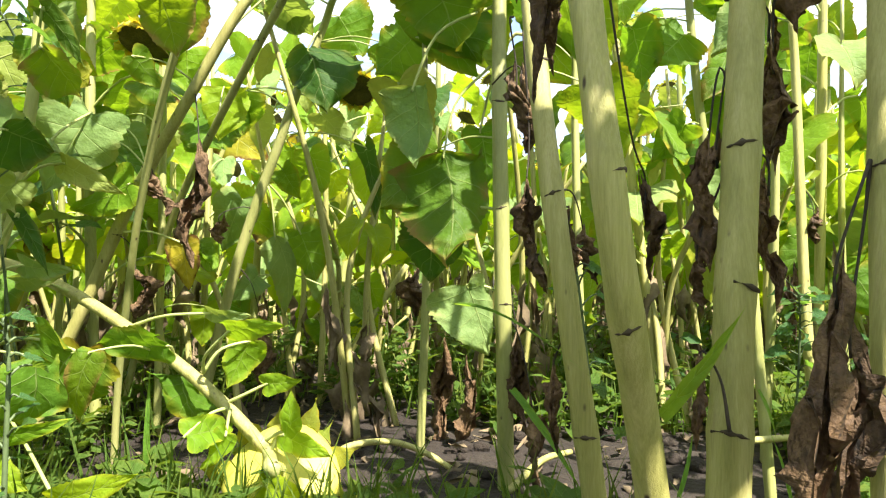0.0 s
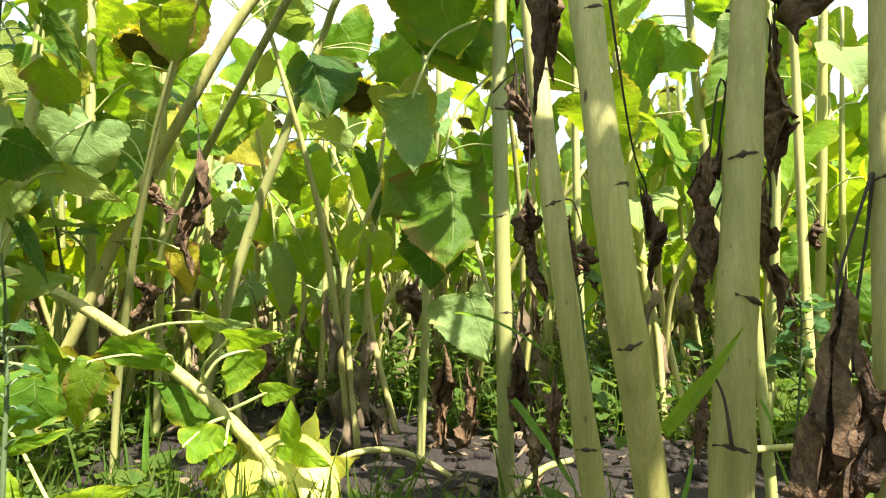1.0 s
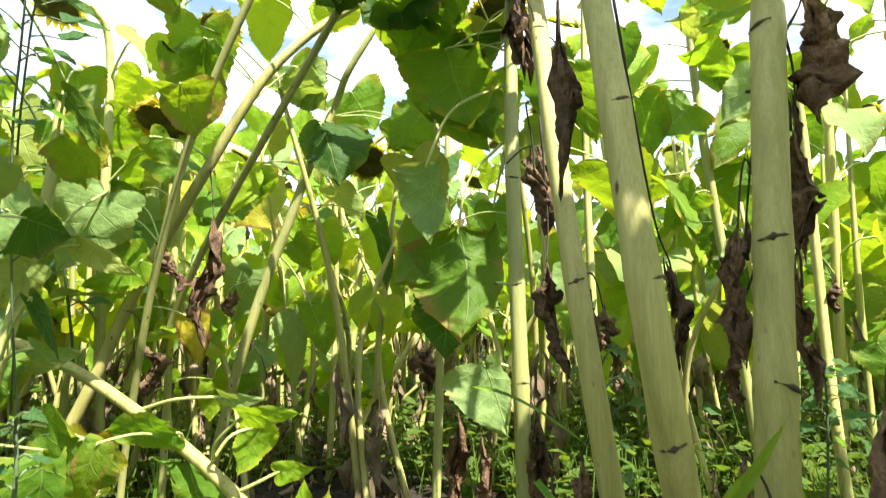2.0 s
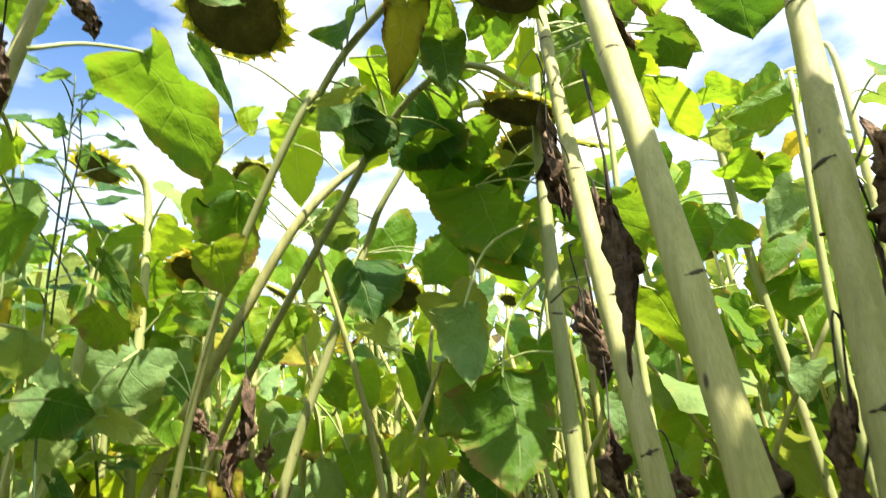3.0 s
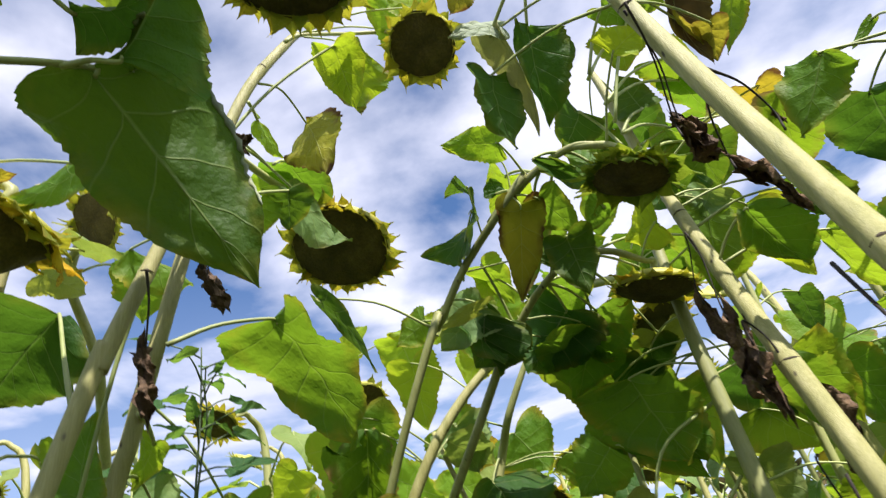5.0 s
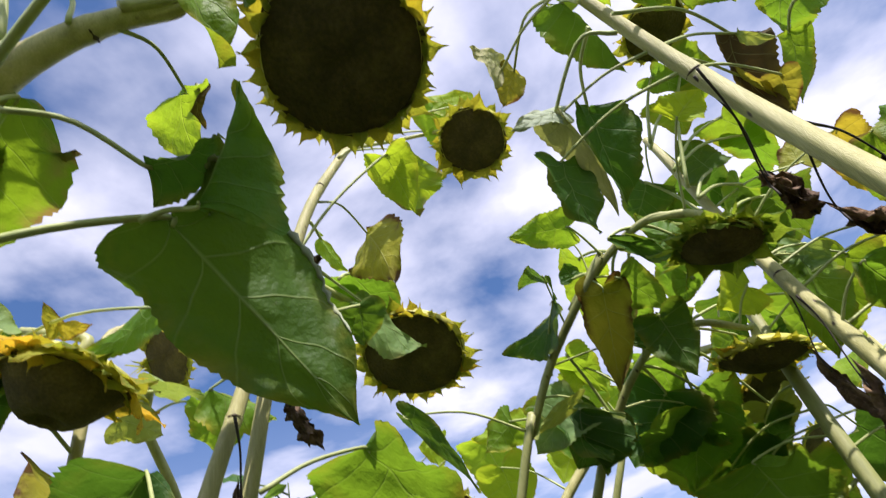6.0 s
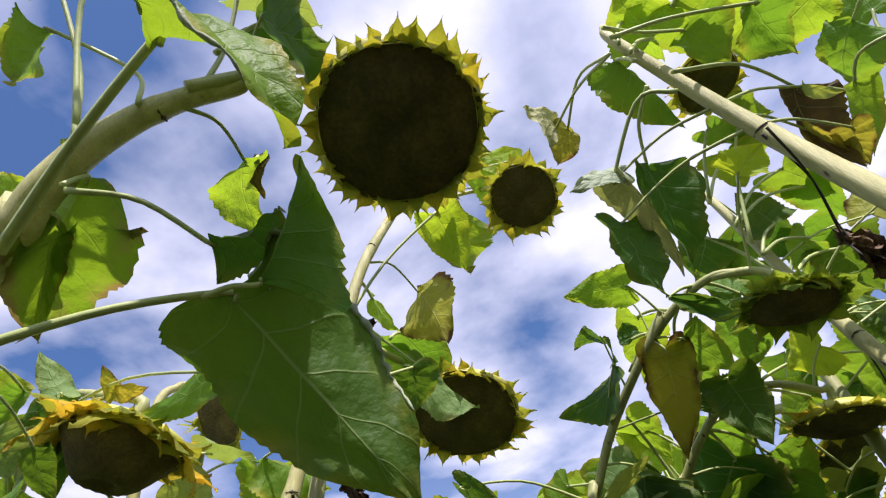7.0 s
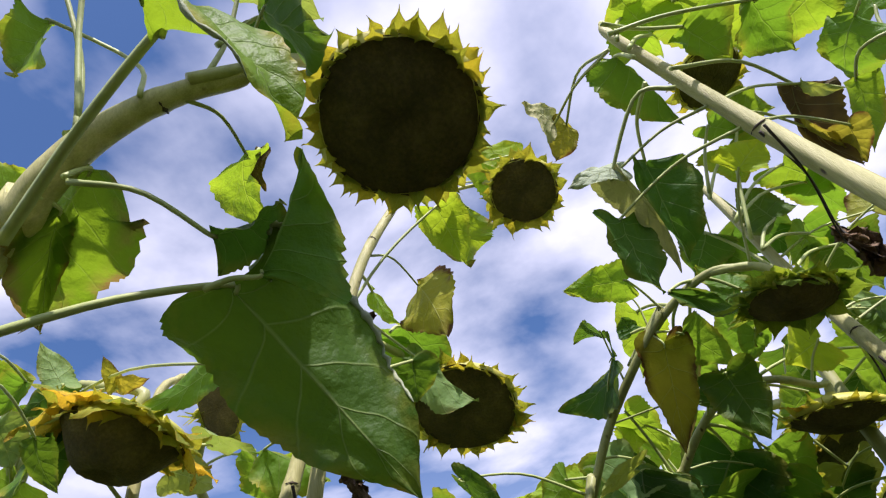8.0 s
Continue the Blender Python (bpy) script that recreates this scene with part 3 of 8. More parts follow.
def flower_head(plant, centre, face, radius, neck=None, seed=0, petals=0, bracts=34, thick=0.009, reach=0.36, dome=0.10, swept=0.0, fresh=False, cover=0):
    """Ripe head: domed dark seed disc towards face, green back, ring of pointed bracts; neck: world places of the bent stem's end."""
    rng = np.random.RandomState(seed + 300)
    o = Vector(plant.location)
    z = Vector(face).normalized()
    m = z.to_track_quat("Z", "Y").to_matrix().to_4x4()
    m.translation = Vector(centre) - o
    v, f, u = bowl_piece(radius, rng)
    ob = part("flower_head", mesh_of("flower_head", v, f, HEAD_BACK, u), plant, "drooping seed head with dark disc", m)
    v, f, u = disc_piece(radius * 0.985, rng, dome=dome)
    part("seed_disc", mesh_of("seed_disc", v, f, SEED, u), ob, "dark brown ripe seed disc")
    for i in range(bracts + petals):
        th = 2 * math.pi * (i + rng.uniform(-0.3, 0.3)) / bracts * (1 if i < bracts else bracts / max(petals, 1))
        ring = i % 2
        lift = rng.uniform(-38, 42) + (22 if ring else -8) + swept
        size = radius * reach * rng.uniform(0.6, 1.5)
        at = Vector((math.cos(th), math.sin(th), 0)) * radius * (0.94 if ring else 0.98) + Vector((0, 0, radius * (0.02 if ring else -0.08)))
        m2 = Matrix.Translation(at) @ pose(0, 0, 0, 0, 0, math.degrees(th) - 90) @ pose(0, 0, 0, lift, rng.uniform(-20, 20), rng.uniform(-18, 18)) @ Matrix.Diagonal((size, size, size, 1))
        if i < bracts:
            part("bract", GREEN_BRACTS[rng.randint(6)] if fresh else BRACTS[rng.randint(8)], ob, "", m2)
        else:
            part("petal", PETALS[rng.randint(3)], ob, "", m2)
    for ring in range(cover):   # overlapping bracts that wrap the back of the head
        r, z, n = ((0.98, -0.10, 18), (0.80, -0.25, 14), (0.52, -0.33, 9))[ring]
        for i in range(n):
            th = 2 * math.pi * (i + rng.uniform(-0.3, 0.3)) / n
            size = radius * rng.uniform(0.55, 0.85)
            m2 = Matrix.Translation(Vector((math.cos(th) * r, math.sin(th) * r, z)) * radius) @ pose(0, 0, 0, 0, 0, math.degrees(th) - 90) @ pose(0, 0, 0, rng.uniform(-5, 55) - 12 * ring, rng.uniform(-25, 25), rng.uniform(-25, 25)) @ Matrix.Diagonal((size, size, size, 1))
            part("bract", GREEN_BRACTS[rng.randint(6)] if fresh else (BRACTS + PETALS)[rng.randint(11)], ob, "", m2)
    if neck:
        back = (Matrix.Translation(o) @ m).inverted()
        root = (0, 0, -0.42 * radius)
        pts = [tuple(back @ Vector(p)) for p in neck] + [(0, 0, -0.75 * radius), root]
        part("neck", mesh_of("neck", *tube(spline(pts, 22), (thick * 0.9, thick, thick * 1.5), 10, 0.03)[:2], STALK_GREEN), ob)
    return ob


def grass_blade(at, tip, wide, seed=0, bend=0.5):
    rng = np.random.RandomState(seed + 900)
    length = (Vector(tip) - Vector(at)).length
    v, f, u = blade(length, wide, rng, 0.5, bend, 0.01, 18, 1, 0.0, 0.0)
    v[:, 0] *= np.interp(v[:, 1] / length, (0, 0.3, 0.7, 1), (0.8, 1, 0.9, 0.4))
    return v, f, u


# ---- ground ----
def build_ground():
    n = 150
    g = np.sinh(np.linspace(-5.2, 5.2, n)) / math.sinh(5.2) * 180
    verts = [(x, y + 1.2, ground_z(x, y + 1.2)) for y in g for x in g]
    faces = [(i * n + j, i * n + j + 1, (i + 1) * n + j + 1, (i + 1) * n + j) for i in range(n - 1) for j in range(n - 1)]
    tagged(new("ground", mesh_of("ground", verts, faces, SOIL)), "dark crumbly soil between the sunflower rows", "soil", kind="structure")


build_ground()


# ---- the plants close by ----

# thick pale stalks side by side
near_plant = sunflower((0.211, 0.489, 0.000), "thick pale sunflower stalk with dark leaf scars and withered leaves")
stalk(near_plant, ((0.211, 0.489, -0.050), (0.231, 0.509, 0.232), (0.244, 0.523, 0.380), (0.261, 0.541, 0.528), (0.280, 0.565, 0.676), (0.304, 0.595, 0.824), (0.330, 0.629, 0.972), (0.360, 0.669, 1.120)), (0.0182, 0.0172, 0.0162, 0.0154, 0.0152, 0.0148, 0.0130, 0.0110, 0.0080), scars=((0.422, -116), (0.182, -115), (0.307, -55), (0.620, -150), (0.807, -124),))
thick_plant = sunflower((0.203, 0.523, 0.000), "thick pale leaning sunflower stalk with dark nodes and withered leaves")
stalk(thick_plant, ((0.203, 0.523, -0.050), (0.152, 0.456, 0.252), (0.116, 0.410, 0.418), (0.102, 0.430, 0.585), (0.097, 0.481, 0.751), (0.091, 0.537, 0.918), (0.076, 0.576, 1.084), (0.047, 0.584, 1.250), (0.000, 0.552, 1.417), (0.002, 0.555, 1.464)), (0.0128, 0.0122, 0.0115, 0.0110, 0.0110, 0.0112, 0.0112, 0.0095, 0.0070, 0.0050), scars=((0.195, -106), (0.482, -109), (0.740, -116), (0.347, -73), (0.263, -35),))
slim_plant = sunflower((0.185, 0.672, 0.000), "slim pale sunflower stalk with dark nodes and withered leaves")
stalk(slim_plant, ((0.185, 0.672, -0.050), (0.161, 0.669, 0.173), (0.136, 0.665, 0.354), (0.117, 0.687, 0.534), (0.107, 0.739, 0.715), (0.105, 0.816, 0.896), (0.108, 0.901, 1.077), (0.109, 0.964, 1.258), (0.097, 0.965, 1.438), (0.094, 0.979, 1.508)), (0.0135, 0.0130, 0.0125, 0.0120, 0.0115, 0.0105, 0.0095, 0.0080, 0.0060), scars=((0.310, -100), (0.150, -103), (0.515, -102), (0.407, -54), (0.688, -109),))
green_plant = sunflower((0.115, 1.140, 0.000), "slender greenish sunflower stalk with a wilted leaf cluster")
stalk(green_plant, ((0.115, 1.140, -0.050), (0.113, 1.131, 0.050), (0.108, 1.106, 0.260), (0.104, 1.103, 0.470), (0.102, 1.116, 0.679), (0.104, 1.138, 0.889), (0.111, 1.163, 1.099), (0.125, 1.182, 1.309)), (0.0155, 0.0150, 0.0145, 0.0140, 0.0135, 0.0130, 0.0115, 0.0100), STALK_GREEN, scars=((0.463, -95), (0.347, -66), (0.595, -98),))
edge_plant = sunflower((0.295, 0.413, 0.000), "pale sunflower stalk with a big withered leaf at its foot")
stalk(edge_plant, ((0.295, 0.413, -0.040), (0.302, 0.421, 0.135), (0.314, 0.438, 0.269), (0.326, 0.454, 0.377), (0.337, 0.470, 0.498), (0.356, 0.496, 0.643), (0.375, 0.522, 0.752)), (0.0145, 0.0140, 0.0138, 0.0132, 0.0120), scars=((0.662, -126), (0.357, -106),))
far_right_plant = sunflower((0.800, 1.349, 0.000), "distant pale sunflower stalk among weeds")
stalk(far_right_plant, ((0.800, 1.349, -0.040), (0.800, 1.352, 0.069), (0.800, 1.358, 0.139), (0.801, 1.382, 0.357), (0.802, 1.396, 0.597), (0.803, 1.409, 0.857), (0.795, 1.406, 0.973)), (0.0120, 0.0120, 0.0110, 0.0100, 0.0080), scars=((0.482, -120),))
far_middle_plant = sunflower((0.768, 1.641, 0.000), "pale upright sunflower with small leaves against the sky")
stalk(far_middle_plant, ((0.768, 1.641, -0.040), (0.763, 1.640, 0.100), (0.753, 1.638, 0.201), (0.719, 1.633, 0.482), (0.681, 1.626, 0.767), (0.653, 1.608, 0.959), (0.628, 1.590, 1.203), (0.631, 1.575, 1.276)), (0.0140, 0.0135, 0.0130, 0.0120, 0.0100, 0.0070), STALK_GREEN)

# leaning plants of the next row
leaning_plant = sunflower((-0.902, 1.369, 0.000), "leaning pale sunflower with an arched neck and nodding head")
stalk(leaning_plant, ((-0.902, 1.369, -0.040), (-0.883, 1.368, 0.099), (-0.846, 1.366, 0.198), (-0.782, 1.363, 0.334), (-0.714, 1.359, 0.491), (-0.634, 1.335, 0.626), (-0.535, 1.292, 0.761), (-0.415, 1.275, 0.955), (-0.327, 1.296, 1.067), (-0.233, 1.323, 1.149), (-0.123, 1.349, 1.224), (-0.013, 1.326, 1.250), (0.073, 1.298, 1.230)), (0.0145, 0.0140, 0.0135, 0.0130, 0.0125, 0.0115, 0.0105, 0.0095, 0.0090, 0.0085, 0.0080), scars=((0.333, -42), (0.417, -105),))
slanting_plant = sunflower((-0.623, 1.620, 0.000), "slanting greenish sunflower stalk behind a pale one")
stalk(slanting_plant, ((-0.623, 1.620, -0.040), (-0.613, 1.616, 0.087), (-0.593, 1.607, 0.173), (-0.536, 1.582, 0.377), (-0.475, 1.567, 0.562), (-0.416, 1.553, 0.710), (-0.364, 1.539, 0.848), (-0.298, 1.535, 1.010), (-0.259, 1.489, 1.076), (-0.186, 1.470, 1.185)), (0.0145, 0.0140, 0.0132, 0.0125, 0.0120, 0.0105, 0.0090, 0.0070), STALK_GREEN)
dark_plant = sunflower((-0.678, 1.291, 0.000), "slim dark green branching sunflower stalk")
stalk(dark_plant, ((-0.678, 1.291, -0.040), (-0.657, 1.266, 0.173), (-0.616, 1.216, 0.346), (-0.561, 1.151, 0.528), (-0.479, 1.071, 0.736), (-0.386, 1.008, 0.915), (-0.285, 0.966, 1.090), (-0.297, 1.002, 1.082), (-0.221, 0.947, 1.154), (-0.089, 0.879, 1.243), (-0.163, 0.929, 1.207), (-0.079, 0.883, 1.241), (-0.010, 0.859, 1.251), (0.036, 0.843, 1.221)), (0.0070, 0.0070, 0.0070, 0.0070, 0.0068, 0.0066, 0.0065, 0.0065, 0.0064, 0.0062, 0.0060, 0.0055), STALK_GREEN)

# plants to the left whose heads hang overhead
left_plant = sunflower((-0.734, 0.641, 0.000), "pale sunflower stalk with hanging heads above")
stalk(left_plant, ((-0.734, 0.641, -0.050), (-0.598, 0.649, 0.756), (-0.570, 0.650, 0.888), (-0.542, 0.652, 1.019), (-0.513, 0.655, 1.151), (-0.483, 0.664, 1.282), (-0.448, 0.686, 1.414), (-0.404, 0.731, 1.545), (-0.392, 0.748, 1.583)), (0.0095, 0.0095, 0.0092, 0.0090, 0.0086, 0.0084, 0.0082, 0.0076, 0.0065), scars=((0.285, -49), (0.787, -64),))
left_near_plant = sunflower((-0.674, 0.391, 0.000), "greyish pale sunflower stalk with a hanging withered leaf")
stalk(left_near_plant, ((-0.674, 0.391, -0.050), (-0.541, 0.536, 0.858), (-0.530, 0.548, 0.916), (-0.519, 0.560, 0.975), (-0.507, 0.573, 1.033), (-0.496, 0.586, 1.092), (-0.484, 0.599, 1.150)), (0.0090, 0.0088, 0.0086, 0.0084, 0.0080, 0.0074, 0.0060), scars=((0.650, -48),))
big_head_plant = sunflower((-1.686, 0.620, 0.000), "thick ribbed sunflower stalk bent under a huge ripe head")
stalk(big_head_plant, ((-1.686, 0.620, -0.040), (-1.096, 0.436, 0.578), (-0.613, 0.285, 1.156), (-0.571, 0.278, 1.182), (-0.545, 0.270, 1.202), (-0.523, 0.268, 1.218), (-0.499, 0.268, 1.233), (-0.472, 0.272, 1.248), (-0.444, 0.279, 1.263), (-0.413, 0.292, 1.280), (-0.376, 0.313, 1.299), (-0.371, 0.308, 1.303)), (0.0190, 0.0185, 0.0180, 0.0175, 0.0170, 0.0160, 0.0150, 0.0135, 0.0120, 0.0105, 0.0090, 0.0075), scars=((0.743, 29),))

# ripe heads
flower_head(big_head_plant, (-0.267, 0.436, 1.299), (0.01, -0.32, -0.95), 0.090, neck=((-0.409, 0.282, 1.278), (-0.371, 0.308, 1.303), (-0.335, 0.346, 1.352), (-0.311, 0.402, 1.396),), seed=1, bracts=58, thick=0.0075, reach=0.25)
flower_head(left_plant, (-0.190, 0.805, 1.521), (-0.09, -0.45, -0.89), 0.058, neck=((-0.396, 0.704, 1.512), (-0.374, 0.723, 1.542), (-0.312, 0.787, 1.593), (-0.244, 0.821, 1.604),), seed=2, bracts=30, thick=0.0036, reach=0.42)
flower_head(left_near_plant, (-0.462, 1.055, 1.340), (-0.08, -0.39, -0.92), 0.097, neck=((-0.525, 0.689, 1.352), (-0.533, 0.764, 1.384), (-0.521, 0.915, 1.417),), seed=3, bracts=40, petals=6, thick=0.007, reach=0.28)
flower_head(dark_plant, (0.042, 0.817, 1.136), (-0.27, 0.10, -0.96), 0.052, neck=((-0.010, 0.859, 1.251), (0.036, 0.842, 1.222), (0.057, 0.836, 1.191),), seed=4, bracts=46, thick=0.006, reach=0.36, dome=0.34, swept=-30, fresh=True, cover=3)
flower_head(leaning_plant, (0.100, 1.298, 1.128), (0.18, -0.19, -0.96), 0.058, neck=((-0.013, 1.326, 1.250), (0.073, 1.298, 1.229), (0.112, 1.289, 1.205),), seed=5, bracts=26, petals=10, thick=0.009)
left_far_plant = sunflower((-2.200, 1.387, 0.000), "drooping yellow-collared sunflower head beyond the big leaf")
stalk(left_far_plant, ((-2.200, 1.387, -0.040), (-1.930, 1.207, 0.565), (-1.389, 0.848, 1.130), (-1.260, 0.761, 1.238), (-1.154, 0.723, 1.324), (-1.055, 0.665, 1.400)), (0.0140, 0.0130, 0.0120, 0.0090), STALK_GREEN)
flower_head(left_far_plant, (-0.902, 0.699, 1.320), (-0.33, -0.06, -0.94), 0.097, neck=((-1.154, 0.723, 1.324), (-1.066, 0.658, 1.418), (-0.997, 0.666, 1.439), (-0.941, 0.675, 1.416),), seed=6, bracts=36, petals=14, thick=0.007, reach=0.34, dome=0.75, swept=10, cover=1)
half_hidden_plant = sunflower((-1.450, 1.923, 0.000), "sunflower with a small dark head behind a leaf")
stalk(half_hidden_plant, ((-1.450, 1.923, -0.040), (-1.335, 1.693, 0.592), (-1.104, 1.234, 1.184), (-1.047, 1.121, 1.300), (-1.026, 0.991, 1.424), (-0.970, 0.953, 1.471)), (0.0130, 0.0120, 0.0100, 0.0080), STALK_GREEN)
flower_head(half_hidden_plant, (-0.897, 0.903, 1.465), (-0.30, -0.75, -0.59), 0.058, neck=((-1.010, 0.980, 1.438), (-0.971, 0.953, 1.485), (-0.917, 0.937, 1.498),), seed=7, bracts=26)
flower_head(near_plant, (0.160, 0.795, 1.554), (0.10, -0.06, -0.99), 0.057, neck=((0.291, 0.711, 1.633), (0.247, 0.787, 1.622),), seed=8, bracts=26, thick=0.006)
low_right_plant = sunflower((-0.873, 1.683, 0.000), "sunflower with arched neck and a flattened dark head")
stalk(low_right_plant, ((-0.873, 1.683, -0.040), (-0.665, 1.511, 0.513), (-0.249, 1.166, 1.025), (-0.195, 1.121, 1.078), (-0.126, 1.077, 1.135), (-0.051, 1.053, 1.173), (0.015, 1.050, 1.164), (0.068, 1.073, 1.140)), (0.0090, 0.0085, 0.0075, 0.0065, 0.0060, 0.0050), STALK_GREEN)
flower_head(low_right_plant, (0.071, 1.093, 1.095), (-0.23, 0.14, -0.96), 0.067, neck=((0.015, 1.050, 1.164), (0.068, 1.073, 1.140),), seed=9, bracts=32, petals=4, thick=0.005, reach=0.3, dome=0.3, swept=-10)
flower_head(slanting_plant, (-0.030, 1.535, 1.076), (-0.06, -0.27, -0.96), 0.042, seed=10, bracts=20)
flower_head(far_middle_plant, (0.678, 1.562, 1.153), (0.06, -0.31, -0.95), 0.039, seed=11, bracts=20)
flower_head(left_plant, (-0.699, 1.453, 0.940), (-0.11, -0.36, -0.93), 0.065, seed=12, bracts=24, petals=20)
flower_head(leaning_plant, (-0.644, 1.645, 1.267), (0.10, -0.43, -0.90), 0.054, seed=13, bracts=22)
flower_head(slanting_plant, (-0.234, 1.688, 0.897), (0.11, -0.74, -0.67), 0.049, seed=14, bracts=20, petals=14)

# leaves overhead
# deep tone puts part of this leaf's shade into its colour
huge_leaf = leaf(big_head_plant, (-0.600, 0.278, 1.060), (-0.436, 0.383, 1.110), (-0.359, 0.530, 0.940), 0.179, (-0.29, 0.79, 0.55), "deep", 15, fold=0.20, right=0.60, bend=0.25, lop=0.13, ear=-0.11, blunt=1.03, skew=0.17, lobe=0.12, thick=0.0036, nu=64, nv=8, rolled=0.005, label='huge dark green leaf seen from below', via=(-0.504, 0.328, 1.089))
leaf(big_head_plant, (-0.570, 0.273, 1.153), (-0.380, 0.221, 1.224), (-0.314, 0.302, 1.110), 0.107, (0.90, -0.36, 0.26), "green", 16, fold=0.64, right=0.33, bend=1.50, side=0.05, lop=-0.21, skew=-0.04, lobe=0.06, thick=0.0046, rolled=0.0035, via=(-0.469, 0.241, 1.183))
leaf(big_head_plant, None, (-0.317, 0.271, 1.305), (-0.266, 0.293, 1.226), 0.092, (0.85, -0.07, 0.53), "deep", 17, fold=-0.09, right=0.84, bend=-0.82, side=-0.05, lop=0.03, skew=-0.37, lobe=0.23)
leaf(big_head_plant, (-0.510, 0.266, 1.187), (-0.503, 0.281, 1.212), (-0.653, 0.364, 1.176), 0.150, (0.22, 0.70, 0.68), "worn", 18, fold=0.44, right=0.34, bend=-0.29, side=0.11, lop=-0.22, skew=0.05, lobe=-0.00, thick=0.0022, label='yellow-green leaf with a browned rim')
leaf(big_head_plant, (-0.486, 0.250, 1.208), (-0.483, 0.173, 1.402), (-0.512, 0.101, 1.489), 0.083, (-0.48, 0.75, 0.46), "green", 19, thick=0.0026, via=(-0.481, 0.226, 1.299))
leaf(big_head_plant, (-0.442, 0.264, 1.252), (-0.515, 0.203, 1.378), (-0.549, 0.213, 1.312), 0.076, (-0.76, -0.57, 0.31), "green", 20, fold=0.65, right=0.53, bend=0.25, side=-0.09, lop=-0.06, skew=0.11, lobe=-0.05, thick=0.0022, via=(-0.450, 0.257, 1.311))
leaf(big_head_plant, (-0.563, 0.263, 1.123), (-0.643, 0.274, 1.274), (-0.633, 0.305, 1.330), 0.069, (-0.84, -0.39, 0.36), "fresh", 21)
leaf(big_head_plant, (-0.421, 0.290, 1.267), (-0.419, 0.376, 1.286), (-0.469, 0.471, 1.292), 0.078, (-0.78, -0.43, 0.46), "fresh", 22, fold=0.18, right=-0.22, bend=0.91, side=-0.07, lop=-0.17, skew=-0.18, lobe=0.15, thick=0.0019, via=(-0.409, 0.326, 1.279))
leaf(big_head_plant, (-0.415, 0.391, 1.300), (-0.421, 0.401, 1.326), (-0.430, 0.423, 1.281), 0.036, (0.34, 0.87, 0.36), "browned", 23, fold=-0.14, right=-0.17, bend=-0.49, side=0.30, lop=-0.20, skew=0.13, lobe=0.17)
leaf(big_head_plant, (-0.509, 0.270, 1.184), (-0.422, 0.344, 1.127), (-0.382, 0.384, 1.190), 0.069, (-0.40, -0.63, 0.66), "deep", 24, fold=-0.90, right=-0.40, bend=-0.80, skew=-0.10, lobe=-0.00, thick=0.0024, via=(-0.458, 0.300, 1.164))
# unseen leaf, added above the view to shade the huge leaf's left half
leaf(big_head_plant, (-0.486, 0.250, 1.215), (-0.350, 0.128, 1.500), (-0.095, 0.152, 1.520), 0.085, (0.05, -0.10, 0.99), "deep", 730, thick=0.0026, via=(-0.460, 0.190, 1.380))
# huge leaf's upper lobe as its own blade; lighter green stands for sunlight through it
leaf(big_head_plant, (-0.450, 0.372, 1.104), (-0.401, 0.380, 1.095), (-0.338, 0.354, 1.194), 0.133, (-0.21, 0.90, 0.37), "green", 731, fold=0.29, right=1.13, bend=0.02, side=0.15, lop=-0.10, blunt=1.40, skew=-0.14, lobe=-0.04, rolled=0.0045)
leaf(big_head_plant, (-0.540, 0.268, 1.185), (-0.540, 0.290, 1.191), (-0.625, 0.360, 1.141), 0.062, (-0.63, -0.24, 0.74), "worn", 732, fold=-0.14, right=-0.38, bend=1.32, side=-0.27, lop=-0.28, skew=-0.40, lobe=-0.04, thick=0.0020)
leaf(big_head_plant, (-0.382, 0.284, 1.323), (-0.340, 0.291, 1.354), (-0.314, 0.374, 1.366), 0.059, (-0.20, -0.08, 0.98), "deep", 25)
leaf(big_head_plant, (-0.394, 0.290, 1.288), (-0.343, 0.267, 1.402), (-0.298, 0.351, 1.419), 0.067, (0.08, -0.24, 0.97), "pale", 26, via=(-0.372, 0.287, 1.337))
leaf(left_plant, (-0.447, 0.701, 1.434), (-0.420, 0.826, 1.452), (-0.392, 0.822, 1.323), 0.134, (0.01, 1.00, -0.03), "yellow", 27, fold=0.53, right=0.08, bend=-0.40, side=-0.17, lop=-0.09, skew=-0.01, lobe=0.26, thick=0.0018, label='yellowing blotched leaf', via=(-0.424, 0.743, 1.450))
leaf(left_plant, (-0.466, 0.710, 1.409), (-0.470, 0.747, 1.406), (-0.479, 0.859, 1.422), 0.053, (-1.00, -0.08, 0.04), "fresh", 28, fold=0.33, right=0.10, bend=0.28, side=0.08, skew=-0.07, lobe=0.03)
leaf(left_plant, (-0.371, 0.726, 1.539), (-0.292, 0.818, 1.566), (-0.333, 0.872, 1.470), 0.148, (-0.92, 0.01, 0.40), "worn", 29, fold=0.22, right=-0.51, bend=1.59, side=-0.06, lop=-0.22, skew=0.12, lobe=0.13, thick=0.0014)
leaf(left_plant, None, (-0.224, 0.827, 1.604), (-0.255, 0.746, 1.643), 0.082, (-0.50, 0.53, 0.69), "fresh", 30)
leaf(left_plant, None, (-0.180, 0.797, 1.613), (-0.251, 0.776, 1.671), 0.062, (-0.06, 0.96, 0.28), "fresh", 31)
leaf(left_plant, (-0.494, 0.846, 1.401), (-0.487, 0.884, 1.436), (-0.464, 1.016, 1.376), 0.122, (-0.02, 0.42, 0.91), "green", 32)
